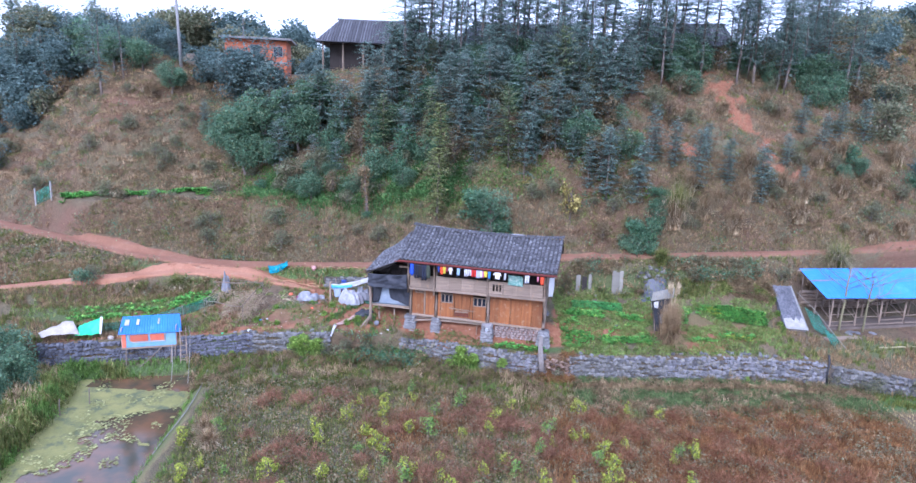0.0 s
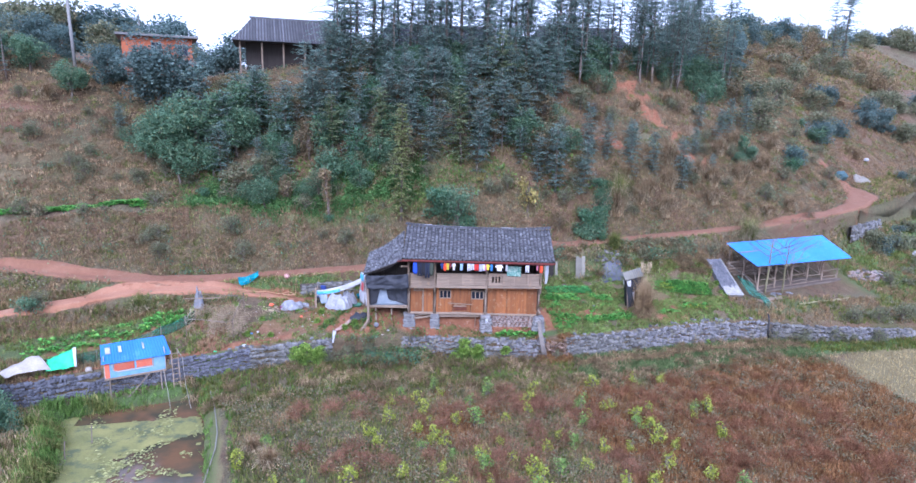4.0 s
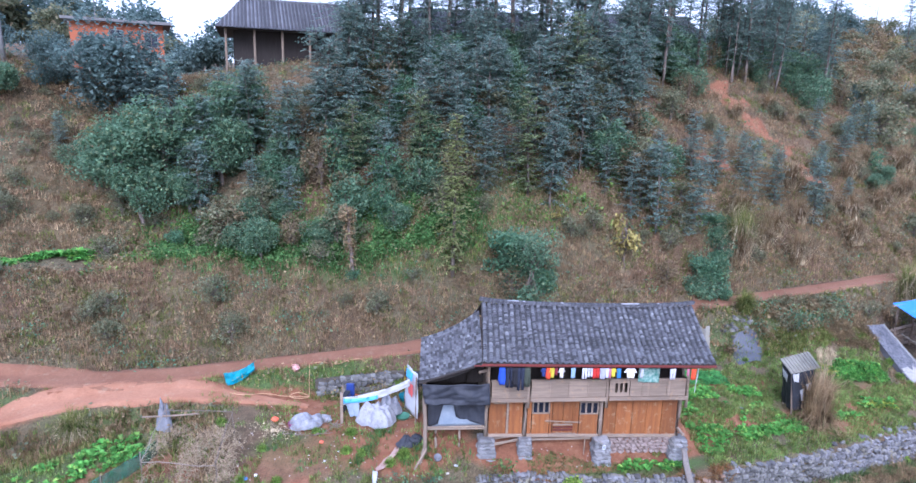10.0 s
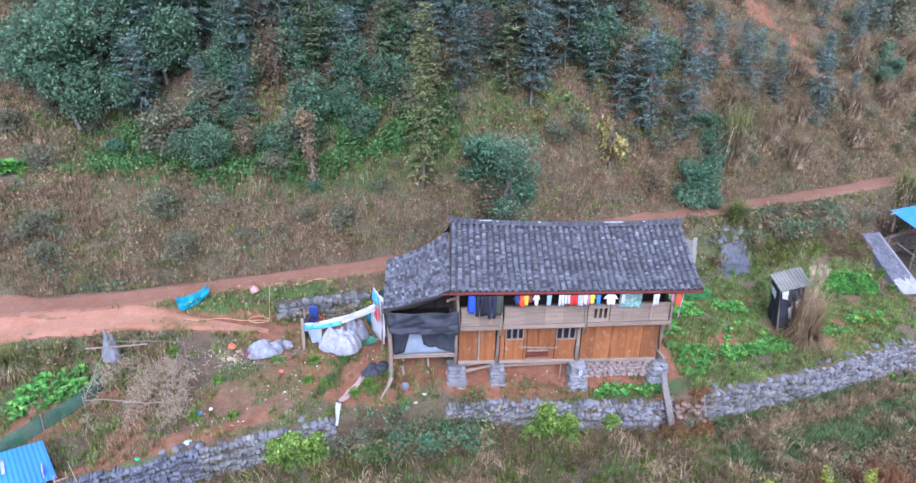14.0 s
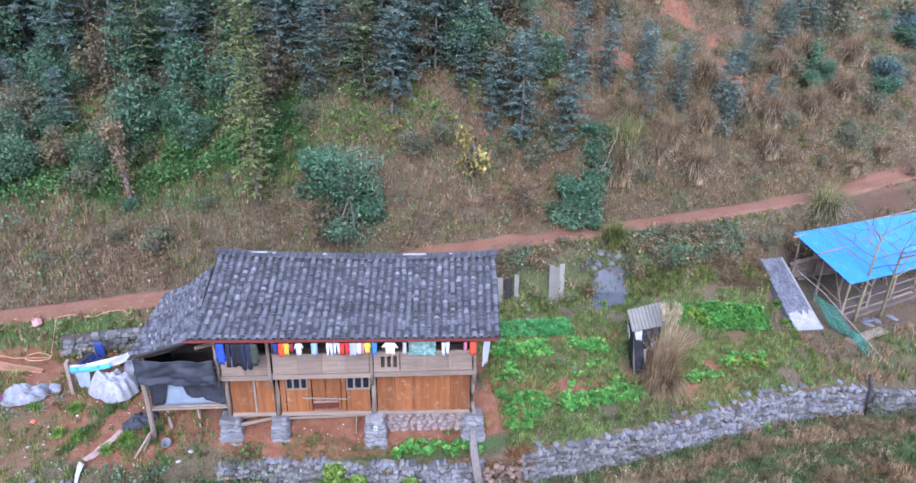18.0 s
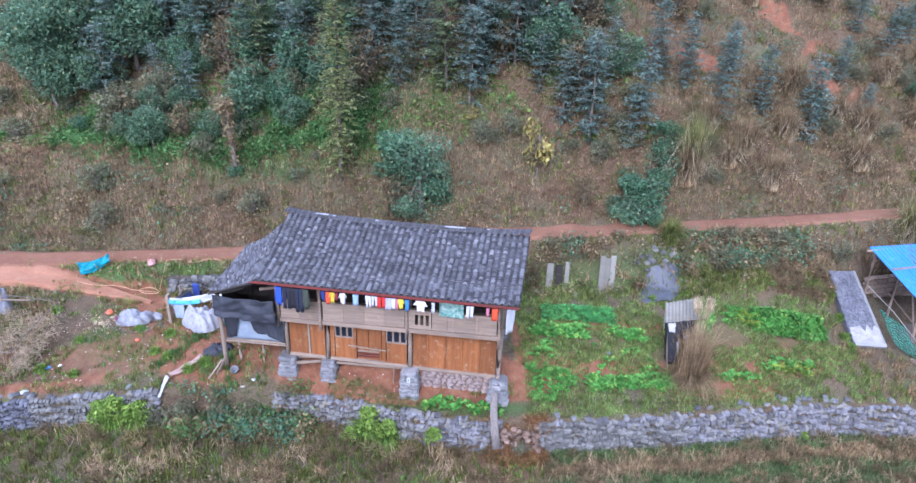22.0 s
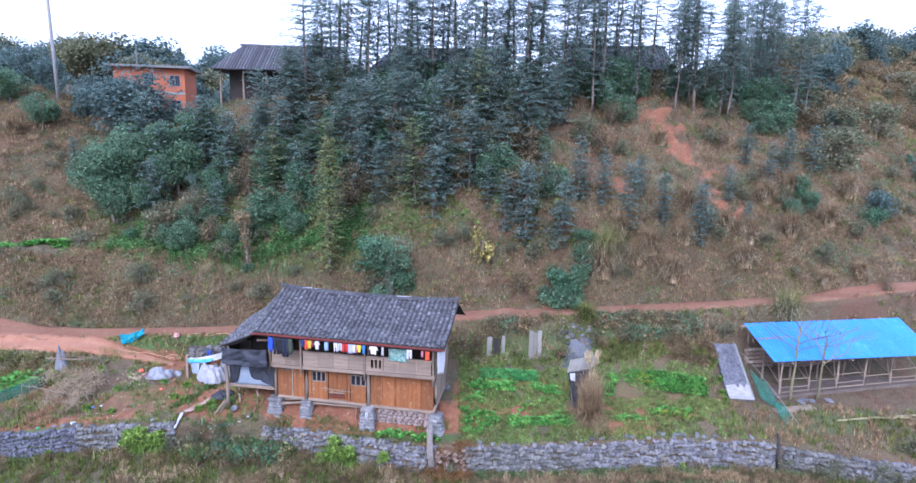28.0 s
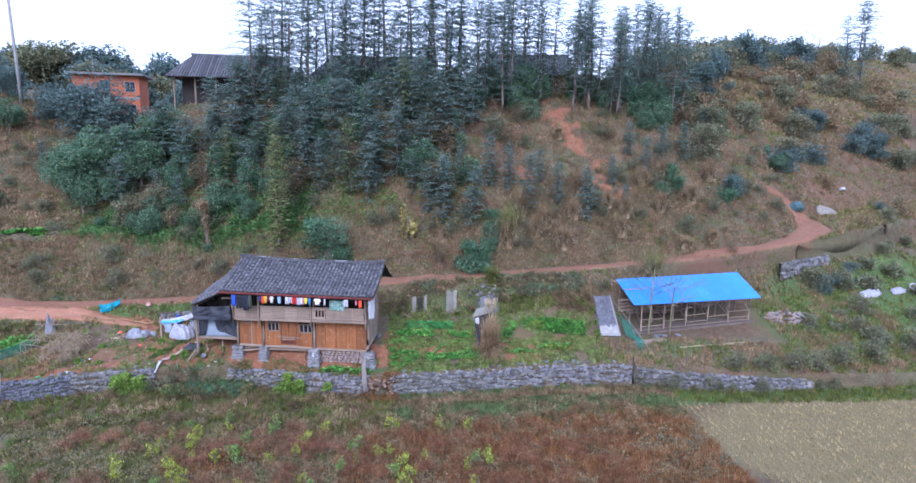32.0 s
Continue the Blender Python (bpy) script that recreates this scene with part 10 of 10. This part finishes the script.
spots = [(-7.6, 40.1, 0.32, 300), (-8.1, 39.4, 0.35, 220), (-8.6, 38.9, 0.4, 220), (-9.9, 40.9, 0.4, 150), (-6.3, 38.75, 0.35, 320), (-5.9, 39.1, 0.25, 160), (-5.6, 37.95, 0.45, 260), (-4.4, 37.9, 0.35, 160), (-10.6, 39.3, 0.4, 60), (-11.8, 40.3, 0.4, 60)]
P = np.concatenate([belt(n // 3, [(x - 0.15, y), (x + 0.15, y + 0.05)], w * 0.75, 80 + k, 2.2) for k, (x, y, w, n) in enumerate(spots)])
stuff("yard_weeds", [(*blades(P[::2], 0.3, 0.022, 0.9, 7, 91, None, spread=0.1), 0), (*blades(P[1::2], 0.24, 0.03, 0.9, 6, 92, None, spread=0.1), 1)], [M_FERN, M_DULLGREEN], "tufts of fresh green weeds in the red yard", "weeds")

# -- scrub over the earth bank below the house and along the foot of the wall --
M_DEADTWIG = leafy("grey_brown_dead_twig", (0.135, 0.1, 0.056), (0.26, 0.198, 0.112), None, 0.9, 0.4)
P = scatter(170, -7.3, -2.2, 36.55, 37.75, 301, lambda X, Y: Y < HEAD(X) + 0.55)
Q = np.repeat(P, 40, 0) + np.random.RandomState(302).normal(0, 1, (len(P) * 40, 3)) * [0.22, 0.2, 0.16] + [0, 0, 0.36]
kq = np.repeat(lump(P[:, 0], P[:, 1], 1.1, 303), 40)
stuff("bank_scrub", [(*leaves(Q[kq < -0.1], 0.08, 304, 0.3), 0), (*leaves(Q[(kq >= -0.1) & (kq < 0.12)], 0.08, 305, 0.3), 1), (*leaves(Q[kq >= 0.12], 0.08, 306, 0.3), 2), (*cloud(P[::4], 0.45, 200, 307), 3), (*blades(P, 0.7, 0.02, 0.9, 9, 308, None, 2, spread=0.2), 4)], [M_TEALLEAF, M_BRUSH, M_FERN, M_DEADTWIG, M_DULLGREEN], "tangled green and brown scrub on the earth bank", "scrub")
P = scatter(900, -16.5, 24, 31, 37.8, 311, lambda X, Y: below(X, Y) & (lump(X, Y, 0.45, 312) + 0.5 * np.random.RandomState(313).rand(len(X)) > 0.12))
k = np.random.RandomState(314).rand(len(P))
stuff("dead_scrub", [(*cloud(P[k < 0.45], 0.42, 240, 315), 0), (*cloud(P[(k >= 0.45) & (k < 0.6)], 0.4, 170, 316), 1), (*blades(P[k >= 0.72], 0.55, 0.014, 1.6, 60, 317, None, 2, spread=0.4), 2)], [M_DEADTWIG, M_DRY, M_TAN], "low tangles of dead twigs and weeds below the wall", "scrub")

# -- reeds leaning over the weedy side of the pond --
P = scatter(5200, -25.5, -16.5, 17, 34.8, 321, lambda X, Y: (lambda d: (d > -1.3) & (d < 0.3))(np.array([inside_pond(a, b) for a, b in zip(X, Y)])) & (X < -17.5 - 0.25 * (28 - Y)))
k = lump(P[:, 0], P[:, 1], 0.6, 322)
stuff("reeds", [(*blades(P[k < 0], 0.7, 0.022, 1.0, 8, 323, None, 2), 0), (*blades(P[k >= 0], 0.95, 0.022, 1.0, 8, 324, None, 2), 1)], [M_GREEN, M_DULLGREEN], "green and yellowing reeds hanging over the pond edge", "reeds")
for i, (x, dy, h) in enumerate(((-9.9, -0.35, 1.15), (-9.0, -0.4, 1.0), (0.0, -0.35, 1.1), (0.8, -0.45, 0.95))):
    silvergrass(x, float(HEAD(x)) + dy, h, 150, 500 + i, (M_FRESH, M_GREEN), "fresh green dwarf bamboo arching over the wall", "dwarf_bamboo", 0.95, 0, "fresh bushes on the wall")
# a pale hose laid along the earth bank of the pond
pts = [(x, y, surface(x, y) + 0.06) for x, y in ((-14.9, 34.9), (-14.45, 33.2), (-14.1, 31.4), (-13.85, 30.0), (-13.75, 28.6), (-13.9, 27.2), (-14.1, 25.6), (-14.3, 24.0))]
bm = bmesh.new()
tube(bm, pts, 0.03, 6)
tagged(new("hose", bm_mesh("hose", bm, M_SHEET, True)), "pale plastic hose lying along the pond bank", "hose")
P = scatter(330, 7.2, 21.0, 43.9, 45.6, 331, lambda X, Y: (road_mask(X, Y) < 0.02) & ~((X > 7.8) & (X < 12.2) & (Y < 44.6)) & ~((X > 12.6) & (X < 14.4)) & (lump(X, Y, 0.5, 332) > -0.3))
Q = np.repeat(P, 36, 0) + np.random.RandomState(333).normal(0, 1, (len(P) * 36, 3)) * [0.24, 0.2, 0.14] + [0, 0, 0.28]
kq = np.repeat(lump(P[:, 0], P[:, 1], 0.8, 334), 36)
stuff("roadside_scrub", [(*leaves(Q[kq < -0.08], 0.08, 335, 0.3), 0), (*leaves(Q[(kq >= -0.08) & (kq < 0.12)], 0.08, 336, 0.3), 1), (*leaves(Q[kq >= 0.12], 0.08, 337, 0.3), 2), (*cloud(P[::2], 0.4, 180, 338), 3)], [M_SHRUB, M_BRUSH, M_TEALLEAF, M_DEADTWIG], "low green and brown scrub on the bank below the road", "scrub")

# moss along the wall head before the house, rusty weeds over the broken wall end
P = scatter(2600, -1.6, 5.4, 35.9, 38.2, 371, lambda X, Y: (Y > HEAD(X) - 0.02) & (Y < HEAD(X) + 0.75 + 0.3 * lump(X, Y, 1.2, 372)))
stuff("moss", [(*blades(P, 0.09, 0.02, 1.0, 8, 373, None, spread=0.09), 0)], [leafy("dark_moss", (0.075, 0.105, 0.03), (0.17, 0.2, 0.07), None, 0.9, 0.2)], "dark moss along the wall head", "moss")
P = scatter(130, 4.7, 6.9, 35.2, 36.5, 374, lambda X, Y: (Y < HEAD(X) + 0.1) & (Y > HEAD(X) - 0.7))
stuff("rusty_weeds", [(*cloud(P, 0.22, 130, 375), 0), (*blades(P, 0.4, 0.016, 1.1, 10, 376, None, 2), 1)], [M_REDWEED, M_DRY], "rusty dead weeds over the broken wall end", "weeds")
# dry scrub and weeds between the plots and the bank
P = scatter(1500, 14.6, 21.3, 42.4, 44.1, 341, lambda X, Y: (lump(X, Y, 0.6, 342) > -0.35) & (Y > 43.2 - 0.1 * (X - 14.6)))
k = lump(P[:, 0], P[:, 1], 0.7, 343)
stuff("plot_scrub", [(*cloud(P[(k < 0.02)][::5], 0.34, 150, 344), 0), (*blades(P[k < 0.02], 0.4, 0.016, 1.0, 8, 345, None, 2, spread=0.15), 1), (*blades(P[k >= 0.02], 0.35, 0.02, 0.9, 9, 346, None, 2, spread=0.14), 2)], [M_DEADTWIG, M_DRY, M_DULLGREEN], "brown and olive weeds on the slope above the plots", "scrub")

VP = np.array(VINE_PTS) + np.random.RandomState(355).normal(0, 0.12, (len(VINE_PTS), 3))
k = lump(VP[:, 0], VP[:, 1], 0.8, 356)
stuff("withered_bean_leaves", [(*leaves(VP[k < 0.12], 0.05, 357, 0.5), 0), (*leaves(VP[k >= 0.12] - [0, 0, 0.25], 0.07, 358, 0.3), 1)], [M_BRUSH, M_SHRUB], "curled dead bean leaves hanging in the trellis", "leaves")
stuff("maize_husks", [(*leaves(HUSKS, 0.05, 351, 0.0), 0)], [M_STRAW], "pale yellow maize husks spilt on the yard", "husks")

# ---- dry stone walls, stone by stone ----
def unit_stones(count, seed, mat):
    """Rough stones one metre each way, to be scaled into place."""
    r = random.Random(seed)
    out = []
    for k in range(count):
        bm = bmesh.new()
        box(bm, (-0.5, -0.5, -0.5), (0.5, 0.5, 0.5), 0.0, 0.2, r)
        bmesh.ops.bevel(bm, geom=list(bm.edges), offset=0.16, segments=1, affect="EDGES")
        out.append(bm_mesh("stone", bm, mat))
    return out


STONES, WET = unit_stones(10, 31, M_STONE), unit_stones(10, 31, M_STONE_WET)


def stone_wall(name, xs, face, low, high, label, seed, near, size=0.3, course=0.17, wet=False):
    """A wall along x: face(x) its front line, low(x) and high(x) its foot and head. near: the stretch whose stones are single pieces."""
    r = random.Random(seed)
    vs, fs = [], []
    xa = np.arange(xs[0], xs[1] + 0.4, 0.4)
    for x in xa:
        y = face(x)
        vs += [(x, y + 0.06, low(x) - 0.3), (x, y + 0.16, high(x) - 0.05), (x, y + 0.5, high(x) - 0.06), (x, y + 0.5, low(x) - 0.3)]
    for i in range(len(xa) - 1):
        for k in range(4):
            fs.append((4 * i + k, 4 * i + (k + 1) % 4, 4 * i + 4 + (k + 1) % 4, 4 * i + 4 + k))
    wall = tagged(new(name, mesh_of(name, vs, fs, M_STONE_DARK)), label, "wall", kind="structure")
    rest_v, rest_f, off = [], [], 0
    z_steps = int(2.4 / course)
    singles = 0
    for row in range(z_steps):
        x = xs[0] + r.uniform(0, 0.2)
        while x < xs[1]:
            w = size * r.uniform(0.55, 1.35)
            xc = x + w / 2
            z = low(xc) - 0.1 + (row + 0.5) * course + 0.2 * noise.noise(Vector((xc * 1.3, row * 0.7, seed)))
            top = high(xc) + 0.05 * noise.noise(Vector((xc * 1.5, 0, seed)))
            if z < top:
                k = (z - low(xc)) / max(0.2, high(xc) - low(xc))
                y = face(xc) + 0.12 * k + r.uniform(-0.03, 0.03)
                slope = math.degrees(math.atan2(face(xc + 0.3) - face(xc - 0.3), 0.6))
                h = course * r.uniform(0.85, 1.4)
                m = pose(xc, y, z, r.uniform(-6, 6), r.uniform(-26, 26), slope + r.uniform(-6, 6)) @ Matrix.Diagonal((w * 0.93, 0.26, h, 1))
                me = r.choice(WET if wet else STONES)
                if near[0] < xc < near[1] and singles < 300:
                    ob = new("stone", me)
                    ob.parent = wall
                    ob.matrix_basis = m
                    singles += 1
                else:
                    co = [m @ v.co for v in me.vertices]
                    rest_v += co
                    rest_f += [tuple(i + off for i in p.vertices) for p in me.polygons]
                    off += len(co)
            x += w * 0.97
    if rest_v:
        ob = new("stones", mesh_of("stones", rest_v, rest_f, M_STONE_WET_I if wet else M_STONE_I))
        ob.parent = wall
        tagged(ob, "", "", kind="stuff")
    return wall


head = lambda x: line_at("wall_head", x)
foot = lambda x: line_at("wall_foot", x)
front = lambda x: head(x)[0] - 0.12
stone_wall("retaining_wall_west", (-25.2, -13.0), front, lambda x: foot(x)[1] - 0.1, lambda x: -0.62 if -20.7 < x < -17.3 else head(x)[1] + 0.03, "dark blue-grey dry stone wall above the pond", 1, (-19, -13), 0.175, 0.125, True)
stone_wall("retaining_wall_yard", (-13.0, -8.3), front, lambda x: foot(x)[1] - 0.1, lambda x: head(x)[1] + 0.04, "grey dry stone wall below the yard", 7, (-13, -8.3), 0.175, 0.125)
stone_wall("retaining_wall_middle", (-3.9, 5.2), front, lambda x: foot(x)[1] - 0.1, lambda x: head(x)[1] + 0.03, "mossy dry stone wall below the house", 2, (-3.9, 2.4), 0.18, 0.13)
stone_wall("retaining_wall_east", (6.5, 22.25), front, lambda x: foot(x)[1] - 0.1, lambda x: head(x)[1] - 0.04, "pale grey dry stone wall below the plots", 3, (6.6, 12.5), 0.2, 0.145)
stone_wall("retaining_wall_end", (22.5, 34.0), lambda x: front(x) - 0.1, lambda x: foot(x)[1] - 0.1, lambda x: head(x)[1] - 0.12 - 0.02 * (x - 22), "weathered stone wall below the shed", 4, (22.5, 26), 0.2, 0.14)
stone_wall("yard_wall", (-10.15, -6.1), lambda x: 43.92 + 0.09 * (x + 10.15), lambda x: 1.05, lambda x: 2.0, "low dry stone wall beside the road", 5, (-10.2, -6), 0.25, 0.19)
stone_wall("road_wall", (38.5, 44.5), lambda x: 47.3 + 0.5 * (x - 38.5), lambda x: 3.5, lambda x: 4.7, "grey stone wall under the road bend", 6, (38, 40), 0.45, 0.26)
# fallen reddish stones between two walls
r = random.Random(46)
for k in range(60):
    x = r.uniform(4.9, 6.6)
    y, z = head(x)[0] - 0.1 - 0.3 * r.random(), r.uniform(-1.15, 0.0)
    ob = new("fallen_stone", bm_mesh("fallen_stone", rock(r, (0.24, 0.2, 0.16)), M_STONE_RUST))
    ob.matrix_world = pose(x, y, max(z, surface(x, y) + 0.05) if y < foot(x)[0] else z, r.uniform(-15, 15), r.uniform(-15, 15), r.uniform(0, 360))
    tagged(ob, "reddish stone in the collapsed wall end", "stone", "fallen stones of the wall")
# single stones along the wall heads
r = random.Random(44)
for k in range(26):
    x = r.choice((r.uniform(6.6, 22), r.uniform(14.5, 19), r.uniform(-14, -9)))
    y = head(x)[0] + r.uniform(0.05, 0.35)
    ob = new("loose_stone", bm_mesh("loose_stone", rock(r, (0.3, 0.26, 0.18)), M_STONE))
    ob.matrix_world = pose(x, y, surface(x, y) + 0.04, r.uniform(-15, 15), r.uniform(-15, 15), r.uniform(0, 360))
    tagged(ob, "loose grey stone on the wall top", "stone", "loose stones on the wall")
